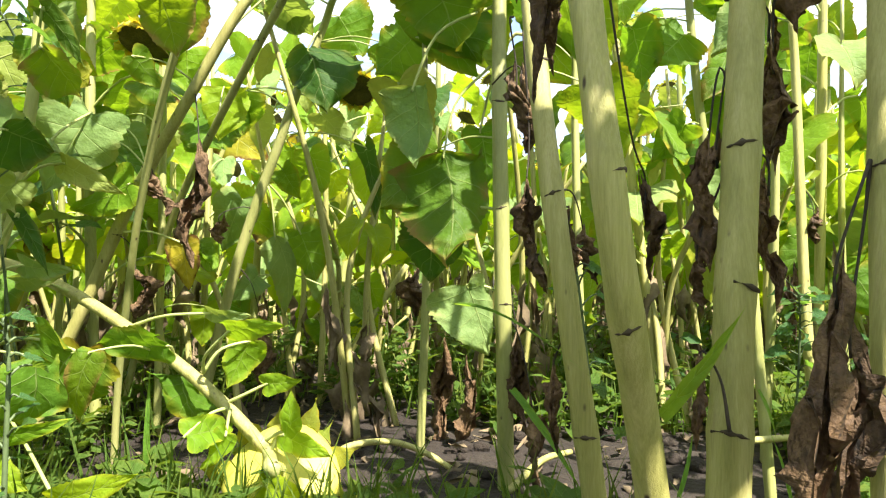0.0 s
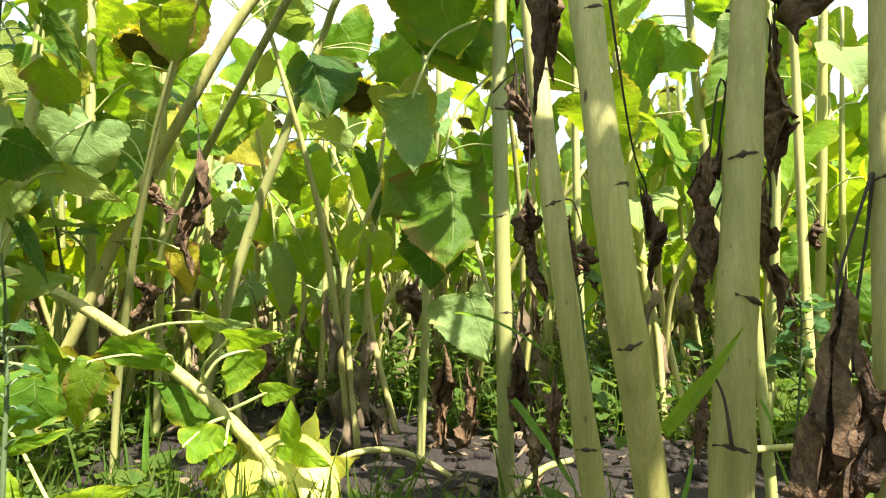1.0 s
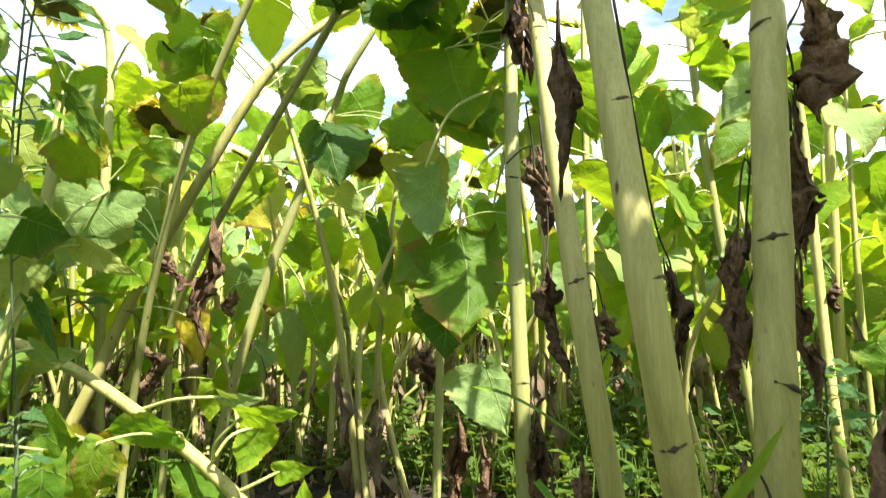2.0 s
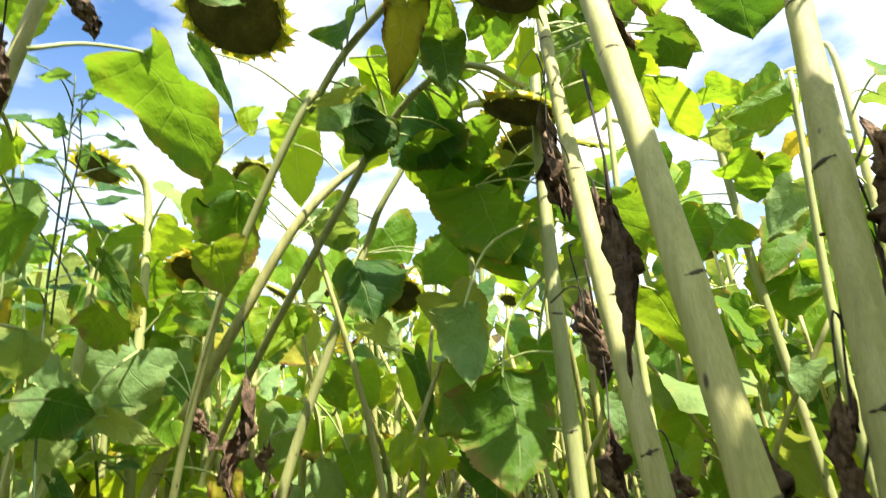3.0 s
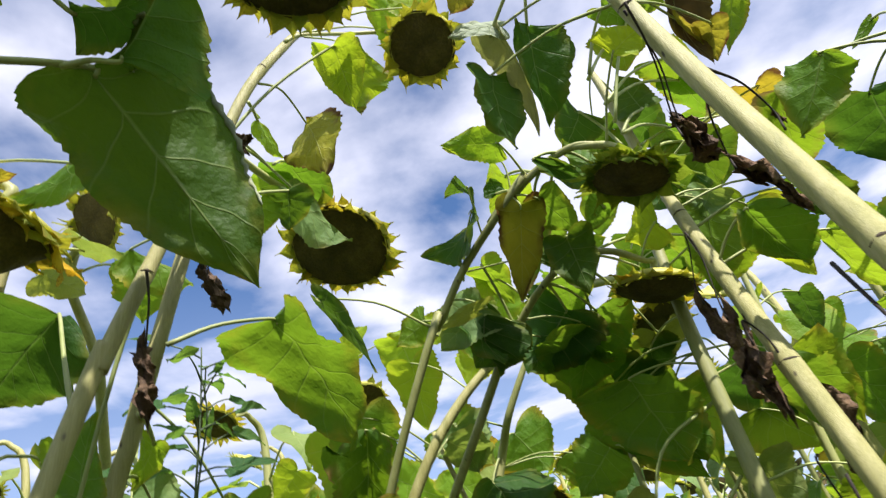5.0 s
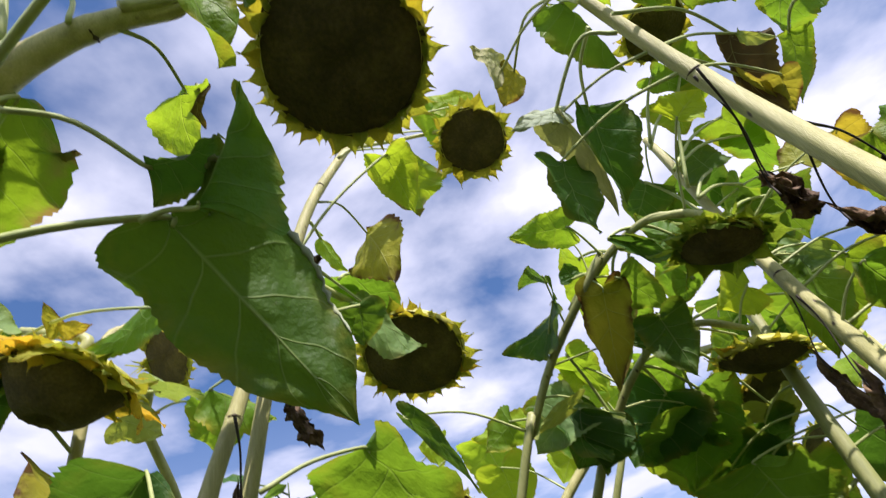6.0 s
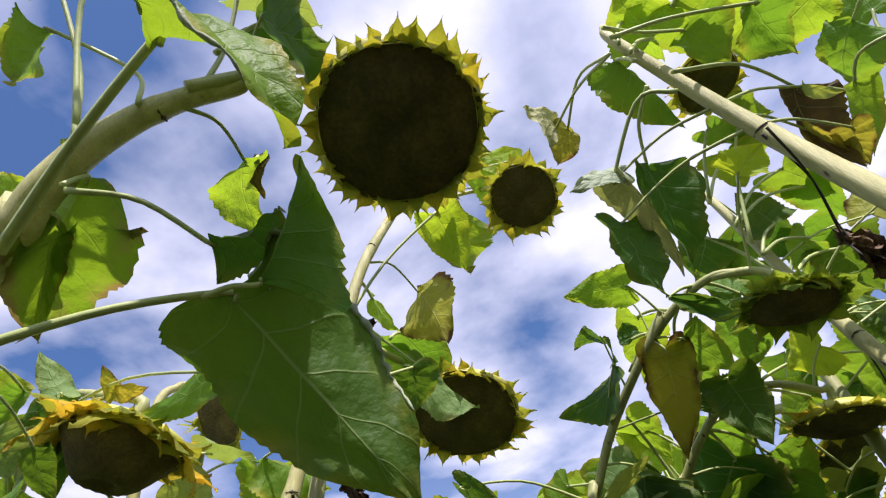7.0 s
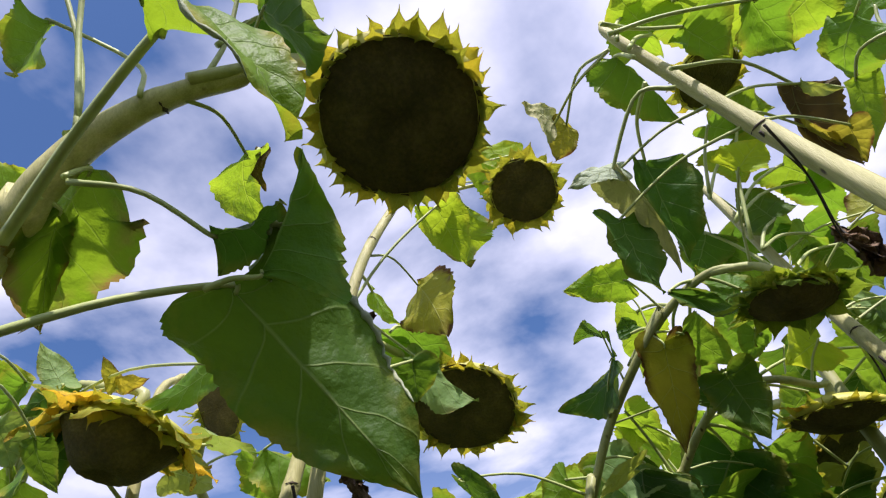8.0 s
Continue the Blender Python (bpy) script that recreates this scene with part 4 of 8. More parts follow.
leaf(left_near_plant, (-0.525, 0.689, 1.352), (-0.477, 0.882, 1.367), (-0.417, 0.995, 1.301), 0.107, (-0.86, 0.50, 0.07), "pale", 33, fold=-0.00, right=-0.02, bend=1.21, side=-0.31, lop=-0.14, skew=-0.38, lobe=0.07)
leaf(left_near_plant, (-0.525, 0.689, 1.352), (-0.520, 0.902, 1.440), (-0.502, 0.960, 1.364), 0.101, (-0.28, 0.80, 0.53), "fresh", 34)
leaf(left_near_plant, (-0.547, 0.696, 1.269), (-0.332, 0.752, 1.527), (-0.332, 0.840, 1.458), 0.092, (0.01, 0.62, 0.78), "fresh", 35)
leaf(thick_plant, (-0.022, 0.532, 1.369), (-0.092, 0.641, 1.422), (-0.130, 0.658, 1.379), 0.051, (-0.48, 0.58, 0.65), "yellow", 36, fold=0.12, right=0.26, bend=0.06, side=-0.04, lop=-0.31, skew=0.13, lobe=0.25, thick=0.0019, label='rolled yellow leaf with a grey-green fold', via=(-0.058, 0.569, 1.411))
leaf(thick_plant, (-0.022, 0.532, 1.369), (-0.109, 0.628, 1.415), (-0.133, 0.573, 1.418), 0.062, (-0.87, 0.39, 0.31), "silver", 37, fold=-0.01, right=0.05, bend=0.06, side=0.15, skew=0.15, lobe=0.14, thick=0.0019)
curled_leaf = leaf(thick_plant, (0.012, 0.553, 1.275), (-0.088, 0.594, 1.242), (-0.067, 0.706, 1.166), 0.039, (-0.29, -0.50, -0.82), "silver", 38, fold=0.38, right=0.35, bend=0.11, side=0.41, lop=0.14, skew=0.21, lobe=0.03, thick=0.0024, label='curled leaf showing its grey-white underside', via=(-0.029, 0.547, 1.286))
leaf(thick_plant, None, (-0.076, 0.595, 1.245), (-0.140, 0.576, 1.234), 0.039, (0.29, -0.96, -0.03), "silver", 39, curl=0.8)
leaf(thick_plant, (-0.010, 0.548, 1.302), (-0.042, 0.634, 1.275), (-0.049, 0.720, 1.179), 0.088, (0.38, -0.68, -0.63), "deep", 40, fold=0.27, right=0.40, bend=0.65, side=-0.21, lop=-0.03, skew=-0.23, lobe=-0.02, thick=0.0022, via=(-0.031, 0.592, 1.301))
leaf(thick_plant, (-0.004, 0.538, 1.341), (-0.011, 0.563, 1.396), (0.030, 0.659, 1.331), 0.099, (-0.58, 0.61, 0.54), "green", 41, fold=0.49, right=0.81, bend=-0.20, side=-0.12, lop=-0.14, skew=-0.09, lobe=0.22)
leaf(thick_plant, (-0.005, 0.529, 1.348), (0.047, 0.579, 1.424), (0.029, 0.522, 1.473), 0.109, (0.09, 0.62, 0.78), "fresh", 42)
leaf(thick_plant, (-0.010, 0.523, 1.366), (0.030, 0.561, 1.464), (0.075, 0.666, 1.488), 0.062, (0.09, -0.26, 0.96), "fresh", 43)
leaf(thick_plant, (0.019, 0.544, 1.298), (0.156, 0.656, 1.307), (0.167, 0.711, 1.201), 0.070, (-0.04, 0.89, 0.46), "browned", 44, fold=-0.05, right=-0.39, bend=0.62, side=0.49, lop=-0.14, skew=0.34, lobe=0.06, thick=0.0022, label='leaf withered brown with a yellow rest', via=(0.101, 0.595, 1.318))
leaf(thick_plant, None, (0.142, 0.686, 1.263), (0.165, 0.707, 1.222), 0.039, (-0.87, 0.40, -0.28), "yellow", 45, fold=-0.26, right=0.36, bend=-0.22, side=0.42, lop=-0.19, skew=-0.29, lobe=0.23)
leaf(thick_plant, None, (0.157, 0.648, 1.292), (0.172, 0.624, 1.228), 0.022, (-0.96, -0.27, -0.13), "pale", 46, fold=-0.03, right=-0.20, bend=1.27, side=0.17, lop=-0.16, skew=0.29, lobe=0.15)
leaf(thick_plant, (-0.016, 0.509, 1.391), (0.077, 0.573, 1.400), (0.109, 0.613, 1.355), 0.090, (0.52, 0.42, 0.75), "green", 47, fold=0.27, right=0.11, bend=0.15, side=0.03, lop=-0.07, skew=0.35, lobe=0.04, via=(0.025, 0.542, 1.394))
leaf(thick_plant, (-0.014, 0.521, 1.382), (0.153, 0.568, 1.374), (0.187, 0.650, 1.347), 0.090, (-0.30, 0.40, 0.87), "green", 48, fold=-0.16, right=-0.46, bend=0.74, lop=-0.09, skew=-0.16, lobe=0.18, via=(0.058, 0.536, 1.382))
leaf(near_plant, (0.262, 0.588, 1.533), (0.094, 0.563, 1.449), (0.139, 0.670, 1.417), 0.119, (0.26, 0.18, 0.95), "green", 49)
leaf(near_plant, (0.299, 0.602, 1.597), (0.205, 0.627, 1.498), (0.185, 0.722, 1.461), 0.104, (0.40, 0.40, 0.82), "fresh", 50)
leaf(near_plant, (0.299, 0.602, 1.597), (0.291, 0.676, 1.473), (0.202, 0.719, 1.468), 0.096, (0.28, 0.64, 0.71), "fresh", 51)
leaf(near_plant, (0.298, 0.625, 1.301), (0.286, 0.674, 1.387), (0.267, 0.760, 1.366), 0.104, (-0.79, -0.31, -0.52), "green", 52, fold=0.12, right=-0.07, bend=1.55, side=-0.16, lop=-0.05, skew=-0.28, lobe=-0.02, thick=0.0022, via=(0.285, 0.619, 1.357))
leaf(near_plant, (0.290, 0.636, 1.289), (0.238, 0.702, 1.314), (0.206, 0.749, 1.233), 0.044, (0.70, 0.70, 0.13), "green", 53, fold=-0.01, right=0.33, bend=0.51, lop=-0.05, skew=0.20, lobe=0.01, thick=0.0022, via=(0.241, 0.656, 1.308))
leaf(near_plant, (0.312, 0.704, 1.369), (0.327, 0.696, 1.407), (0.342, 0.669, 1.490), 0.091, (0.46, 0.86, 0.20), "green", 54)
leaf(slim_plant, (0.051, 0.844, 1.360), (0.127, 0.850, 1.441), (0.132, 0.910, 1.415), 0.108, (0.27, 0.37, 0.89), "green", 55)
leaf(slim_plant, (0.055, 0.839, 1.366), (0.102, 0.792, 1.447), (0.179, 0.877, 1.456), 0.049, (-0.06, -0.04, 1.00), "green", 56)
leaf(slim_plant, (0.066, 0.864, 1.277), (0.162, 0.823, 1.473), (0.223, 0.854, 1.487), 0.085, (-0.34, 0.29, 0.90), "green", 57)
leaf(slim_plant, (0.062, 0.856, 1.311), (0.185, 0.901, 1.408), (0.264, 0.996, 1.393), 0.091, (-0.02, 0.17, 0.99), "green", 58)
leaf(slim_plant, (0.062, 0.856, 1.311), (0.212, 0.949, 1.396), (0.281, 1.064, 1.376), 0.074, (0.19, 0.07, 0.98), "green", 59)
leaf(slim_plant, (0.073, 0.880, 1.264), (0.130, 0.922, 1.334), (0.112, 0.908, 1.412), 0.080, (0.14, 0.97, 0.21), "deep", 60)
leaf(slim_plant, (0.073, 0.880, 1.264), (0.165, 0.957, 1.310), (0.135, 1.024, 1.311), 0.062, (0.82, 0.37, 0.44), "green", 61)
leaf(slim_plant, (0.084, 0.903, 1.218), (0.029, 0.890, 1.341), (-0.012, 0.950, 1.318), 0.096, (0.57, 0.60, 0.56), "deep", 62)
leaf(slim_plant, (0.084, 0.903, 1.218), (0.195, 0.986, 1.290), (0.254, 1.113, 1.256), 0.097, (0.29, 0.12, 0.95), "deep", 63)
leaf(slim_plant, (0.084, 0.903, 1.218), (0.150, 1.004, 1.223), (0.205, 1.098, 1.190), 0.068, (0.17, 0.23, 0.96), "deep", 64)
leaf(slim_plant, None, (0.264, 0.977, 1.314), (0.284, 0.985, 1.380), 0.062, (0.01, 0.99, -0.11), "yellow", 65)
leaf(slim_plant, None, (0.088, 1.111, 1.495), (0.079, 1.224, 1.417), 0.118, (-0.20, 0.55, 0.81), "deep", 66)
leaf(slim_plant, None, (0.169, 1.124, 1.502), (0.232, 1.227, 1.449), 0.109, (0.21, 0.34, 0.92), "deep", 67)
leaf(slim_plant, None, (0.255, 1.167, 1.482), (0.276, 1.292, 1.399), 0.128, (0.26, 0.50, 0.83), "green", 68)
leaf(slim_plant, None, (0.327, 1.211, 1.457), (0.307, 1.330, 1.371), 0.128, (0.17, 0.60, 0.78), "deep", 69)
leaf(slim_plant, None, (0.273, 1.248, 1.412), (0.164, 1.298, 1.368), 0.118, (0.39, 0.92, 0.09), "deep", 70)
leaf(slim_plant, None, (0.062, 1.215, 1.394), (0.037, 1.301, 1.337), 0.089, (0.44, 0.58, 0.68), "green", 71)
leaf(slim_plant, None, (0.301, 1.316, 1.356), (0.225, 1.401, 1.287), 0.118, (0.37, 0.76, 0.54), "green", 72)
leaf(slim_plant, None, (0.119, 1.297, 1.331), (0.135, 1.408, 1.261), 0.109, (-0.10, 0.54, 0.83), "deep", 73)
leaf(slim_plant, None, (0.176, 1.344, 1.302), (0.249, 1.446, 1.252), 0.109, (0.17, 0.33, 0.93), "green", 74)
leaf(slim_plant, None, (0.272, 1.373, 1.296), (0.185, 1.439, 1.243), 0.109, (0.45, 0.84, 0.32), "deep", 75)
leaf(slim_plant, None, (0.150, 1.168, 1.456), (0.050, 1.196, 1.436), 0.099, (0.10, 0.80, 0.60), "green", 76)
leaf(dark_plant, (-0.116, 0.896, 1.234), (-0.131, 0.861, 1.299), (-0.204, 0.861, 1.332), 0.047, (0.31, 0.65, 0.70), "green", 77, fold=0.05, right=-0.03, bend=0.09, lop=-0.19, skew=-0.19, lobe=0.10, thick=0.0014, via=(-0.115, 0.881, 1.273))
leaf(dark_plant, (-0.181, 0.941, 1.192), (-0.180, 0.869, 1.243), (-0.226, 0.927, 1.284), 0.039, (0.71, 0.07, 0.70), "deep", 78, fold=0.14, right=0.08, bend=0.66, skew=-0.30, lobe=0.21, thick=0.0014, via=(-0.181, 0.909, 1.222))
leaf(dark_plant, (-0.233, 0.987, 1.152), (-0.182, 0.845, 1.180), (-0.294, 0.977, 1.211), 0.094, (0.67, 0.65, -0.34), "deep", 79, fold=-0.06, right=0.32, bend=1.27, side=0.17, lop=0.08, skew=0.10, lobe=0.13, thick=0.0014, label='curled dark leaf with insect holes')
leaf(dark_plant, (-0.109, 0.900, 1.232), (-0.140, 0.908, 1.245), (-0.143, 0.895, 1.270), 0.042, (-0.30, 0.86, 0.42), "deep", 80)
leaf(dark_plant, (-0.065, 0.883, 1.244), (-0.088, 0.961, 1.236), (-0.149, 1.006, 1.094), 0.069, (-0.21, 0.90, 0.38), "worn", 81, fold=-0.38, right=-0.19, bend=0.24, side=-0.04, lop=-0.06, skew=0.00, lobe=-0.03, label='hanging yellow-green leaf')
leaf(dark_plant, (-0.222, 0.978, 1.162), (-0.041, 0.987, 1.134), (-0.107, 0.974, 1.141), 0.063, (-0.09, 0.79, 0.60), "deep", 82, fold=0.29, right=0.07, bend=0.19, side=-0.28, lop=-0.02, skew=-0.34, lobe=0.02, thick=0.0014, via=(-0.130, 0.975, 1.154))
leaf(dark_plant, (-0.073, 0.882, 1.243), (-0.116, 0.918, 1.283), (-0.154, 1.031, 1.239), 0.088, (0.55, 0.45, 0.70), "fresh", 83)
leaf(dark_plant, (-0.030, 0.865, 1.254), (-0.072, 0.845, 1.240), (0.027, 1.005, 1.269), 0.064, (-0.52, 0.17, 0.84), "deep", 84, fold=-1.04, right=-0.91, bend=-0.60, side=-0.03, lop=-0.46, skew=0.19, lobe=0.03)
leaf(dark_plant, (-0.030, 0.865, 1.254), (-0.071, 0.997, 1.220), (-0.069, 1.069, 1.196), 0.061, (0.44, 0.27, 0.86), "green", 85)
leaf(dark_plant, (-0.022, 0.866, 1.255), (0.016, 0.882, 1.222), (-0.018, 0.870, 1.280), 0.056, (-0.28, 0.96, 0.02), "green", 86)
leaf(dark_plant, (0.013, 0.923, 1.169), (0.009, 0.915, 1.176), (-0.016, 0.950, 1.152), 0.047, (0.35, 0.69, 0.63), "green", 87)
leaf(low_right_plant, (-0.118, 1.074, 1.139), (-0.069, 1.099, 1.169), (-0.070, 1.206, 1.125), 0.100, (0.39, 0.35, 0.85), "green", 88)
leaf(low_right_plant, (-0.175, 1.109, 1.094), (-0.201, 1.033, 1.199), (-0.167, 1.122, 1.153), 0.072, (0.01, 0.46, 0.89), "fresh", 89)
leaf(low_right_plant, (-0.126, 1.077, 1.135), (-0.029, 1.063, 1.183), (0.026, 1.097, 1.219), 0.062, (-0.65, 0.69, 0.33), "fresh", 90)
leaf(low_right_plant, (-0.103, 1.067, 1.149), (-0.031, 1.162, 1.119), (-0.000, 1.236, 1.058), 0.133, (0.22, 0.57, 0.79), "green", 91)
leaf(low_right_plant, (-0.103, 1.067, 1.149), (-0.081, 1.144, 1.124), (-0.180, 1.171, 1.036), 0.175, (0.18, 0.98, 0.10), "deep", 92)
leaf(low_right_plant, (-0.175, 1.109, 1.094), (-0.220, 1.059, 1.130), (-0.312, 1.085, 1.086), 0.103, (-0.17, -0.96, -0.21), "pale", 93)
leaf(low_right_plant, (-0.175, 1.109, 1.094), (-0.190, 1.088, 1.110), (-0.263, 1.130, 1.055), 0.129, (0.31, 0.91, 0.29), "deep", 94)
leaf(low_right_plant, (-0.051, 1.053, 1.173), (0.064, 1.135, 1.165), (0.004, 1.197, 1.150), 0.082, (0.66, 0.70, 0.27), "green", 95)
leaf(low_right_plant, (-0.051, 1.053, 1.173), (0.072, 1.255, 1.084), (0.099, 1.306, 1.044), 0.100, (0.21, 0.54, 0.82), "pale", 96)
leaf(low_right_plant, (-0.043, 1.057, 1.171), (0.189, 1.156, 1.202), (0.178, 1.244, 1.146), 0.119, (0.62, 0.48, 0.62), "green", 97)
leaf(low_right_plant, (-0.043, 1.057, 1.171), (-0.030, 1.272, 1.074), (0.012, 1.380, 1.025), 0.141, (0.05, 0.39, 0.92), "green", 98)
leaf(low_right_plant, (-0.187, 1.125, 1.077), (-0.346, 1.177, 1.199), (-0.417, 1.192, 1.170), 0.080, (0.10, 0.97, 0.24), "green", 99)
leaf(left_far_plant, (-1.063, 0.661, 1.402), (-0.660, 0.627, 1.289), (-0.855, 0.664, 1.308), 0.064, (0.21, 0.92, 0.33), "green", 100)
leaf(left_far_plant, (-1.063, 0.661, 1.402), (-0.941, 0.609, 1.380), (-0.965, 0.567, 1.455), 0.052, (-0.74, 0.66, 0.14), "pale", 101)
leaf(left_far_plant, (-1.063, 0.661, 1.402), (-0.961, 0.620, 1.407), (-1.052, 0.627, 1.381), 0.067, (-0.13, 0.75, 0.65), "deep", 102)
leaf(left_far_plant, (-1.154, 0.723, 1.324), (-1.078, 0.562, 1.434), (-1.017, 0.611, 1.430), 0.076, (-0.31, 0.45, 0.84), "green", 103)
leaf(left_far_plant, (-1.154, 0.723, 1.324), (-1.092, 0.654, 1.402), (-1.035, 0.689, 1.424), 0.056, (-0.50, 0.28, 0.82), "fresh", 104)
leaf(left_far_plant, (-1.154, 0.723, 1.324), (-1.006, 0.641, 1.336), (-1.026, 0.703, 1.276), 0.082, (-0.41, 0.57, 0.71), "deep", 105)
leaf(left_far_plant, (-1.154, 0.723, 1.324), (-1.013, 0.574, 1.328), (-1.020, 0.624, 1.280), 0.073, (-0.46, 0.58, 0.68), "pale", 106)
leaf(left_far_plant, None, (-0.899, 0.668, 1.391), (-0.832, 0.671, 1.376), 0.034, (-0.14, -0.66, -0.74), "yellow", 107, curl=0.5)
leaf(left_far_plant, None, (-0.901, 0.671, 1.388), (-0.882, 0.618, 1.414), 0.032, (0.68, -0.10, -0.72), "yellow", 108, curl=0.5)
leaf(left_far_plant, (-1.154, 0.723, 1.324), (-1.107, 0.702, 1.327), (-1.199, 0.724, 1.286), 0.100, (-0.14, 0.71, 0.69), "fresh", 109)
leaf(half_hidden_plant, (-1.026, 0.991, 1.424), (-1.035, 0.934, 1.406), (-0.973, 0.991, 1.367), 0.098, (-0.25, 0.71, 0.66), "pale", 110)
leaf(half_hidden_plant, (-1.026, 0.991, 1.424), (-0.805, 0.925, 1.327), (-0.841, 0.990, 1.260), 0.120, (-0.13, 0.68, 0.72), "green", 111)

# crown leaves added unseen above the two nearest plants, to shade the pale stalks
leaf(edge_plant, (0.38, 0.41, 0.98), (0.42, 0.30, 1.02), (0.58, 0.30, 0.96), 0.19, (0.20, 0.00, 1.0), "green", 600)
leaf(edge_plant, (0.33, 0.40, 1.04), (0.55, 0.15, 1.08), (0.42, 0.27, 1.02), 0.21, (-0.15, 0.14, 1.0), "fresh", 601)
leaf(edge_plant, (0.35, 0.39, 1.08), (0.62, 0.42, 1.12), (0.63, 0.26, 1.06), 0.19, (0.02, -0.20, 1.0), "deep", 602)
leaf(edge_plant, (0.37, 0.38, 1.11), (0.40, 0.05, 1.15), (0.51, 0.19, 1.09), 0.21, (0.12, 0.16, 1.0), "green", 603)
leaf(edge_plant, (0.32, 0.38, 1.14), (0.70, 0.20, 1.18), (0.54, 0.17, 1.12), 0.19, (-0.20, -0.03, 1.0), "fresh", 604)
leaf(edge_plant, (0.38, 0.36, 1.18), (0.52, 0.50, 1.22), (0.66, 0.41, 1.16), 0.19, (0.17, -0.11, 1.0), "deep", 605)
leaf(edge_plant, (0.34, 0.35, 1.24), (0.46, 0.22, 1.28), (0.42, 0.36, 1.22), 0.17, (-0.05, 0.19, 1.0), "green", 606)
leaf(edge_plant, (0.34, 0.36, 1.21), (0.66, 0.02, 1.25), (0.59, -0.12, 1.19), 0.19, (-0.09, -0.18, 1.0), "fresh", 607)
leaf(edge_plant, (0.38, 0.41, 1.01), (0.78, 0.38, 1.05), (0.95, 0.44, 0.99), 0.21, (0.19, 0.07, 1.0), "deep", 608)
leaf(edge_plant, (0.32, 0.41, 1.01), (0.36, -0.12, 1.05), (0.21, -0.06, 0.99), 0.19, (-0.18, 0.08, 1.0), "green", 609)
leaf(edge_plant, (0.36, 0.41, 0.98), (0.58, -0.12, 1.02), (0.65, -0.26, 0.96), 0.19, (0.08, -0.18, 1.0), "fresh", 610)
leaf(edge_plant, (0.36, 0.39, 1.08), (0.30, 0.12, 1.12), (0.35, 0.27, 1.06), 0.19, (0.06, 0.19, 1.0), "deep", 611)
leaf(edge_plant, (0.32, 0.38, 1.11), (0.48, -0.02, 1.15), (0.33, -0.11, 1.09), 0.21, (-0.17, -0.10, 1.0), "green", 612)
leaf(edge_plant, (0.38, 0.37, 1.16), (0.38, 0.22, 1.20), (0.54, 0.19, 1.14), 0.19, (0.20, -0.04, 1.0), "fresh", 613)
leaf(edge_plant, (0.33, 0.42, 0.96), (0.52, 0.08, 1.00), (0.43, 0.21, 0.94), 0.19, (-0.12, 0.16, 1.0), "deep", 614)
leaf(edge_plant, (0.35, 0.39, 1.06), (0.44, -0.20, 1.10), (0.42, -0.37, 1.04), 0.21, (-0.03, -0.20, 1.0), "green", 615)
leaf(edge_plant, (0.37, 0.42, 0.96), (0.62, 0.25, 1.00), (0.75, 0.36, 0.94), 0.21, (0.15, 0.13, 1.0), "fresh", 616)
leaf(edge_plant, (0.32, 0.41, 1.01), (0.30, -0.05, 1.05), (0.14, -0.04, 0.99), 0.19, (-0.20, 0.01, 1.0), "deep", 617)
leaf(edge_plant, (0.37, 0.39, 1.10), (0.50, 0.30, 1.14), (0.62, 0.18, 1.08), 0.21, (0.14, -0.14, 1.0), "green", 618)

# leaves at head height
leaf(left_plant, (-0.530, 0.643, 0.982), (-0.448, 0.733, 1.031), (-0.393, 0.853, 0.885), 0.173, (0.36, 0.65, 0.67), "green", 112, fold=-0.25, right=-0.12, bend=0.45, side=0.04, lop=-0.10, skew=-0.09, lobe=0.21, thick=0.0025, nu=50, nv=6, via=(-0.492, 0.683, 1.013))
leaf(left_plant, None, (-0.421, 0.823, 1.096), (-0.356, 0.833, 0.967), 0.040, (0.65, 0.66, 0.38), "deep", 113)
leaf(left_near_plant, (-0.517, 0.594, 1.074), (-0.489, 0.783, 1.277), (-0.510, 0.810, 1.224), 0.071, (-0.28, 0.80, 0.52), "fresh", 114)
leaf(left_near_plant, (-0.517, 0.594, 1.074), (-0.444, 0.788, 1.279), (-0.464, 0.831, 1.238), 0.081, (0.02, 0.69, 0.72), "deep", 115)
leaf(left_near_plant, (-0.521, 0.589, 1.040), (-0.587, 0.609, 0.824), (-0.595, 0.625, 0.918), 0.053, (-0.90, 0.40, -0.15), "green", 116)
leaf(left_near_plant, (-0.565, 0.570, 0.871), (-0.643, 0.607, 1.037), (-0.777, 0.661, 0.983), 0.159, (-0.20, 0.41, 0.89), "deep", 117, fold=-0.34, right=-0.50, bend=-0.23, side=0.12, lop=-0.19, skew=-0.08, lobe=0.11, via=(-0.600, 0.580, 0.958))
leaf(left_plant, (-0.552, 0.636, 0.907), (-0.570, 0.687, 0.894), (-0.628, 0.732, 0.863), 0.040, (0.24, 0.74, 0.63), "fresh", 118)
leaf(near_plant, None, (0.377, 0.827, 1.166), (0.422, 0.911, 1.081), 0.158, (0.49, 0.47, 0.73), "deep", 119, fold=-0.38, right=-0.17, bend=0.32, side=0.15, lop=-0.12, skew=0.02, lobe=0.27, nu=50, nv=6)
leaf(near_plant, None, (0.401, 0.773, 1.237), (0.363, 0.785, 1.207), 0.016, (0.09, 0.96, 0.27), "green", 120)
leaf(thick_plant, None, (0.260, 0.876, 1.088), (0.320, 0.923, 1.047), 0.100, (0.66, -0.23, 0.72), "deep", 121, fold=-0.53, right=0.11, bend=0.49, side=0.02, lop=-0.24, skew=0.06, lobe=0.07)
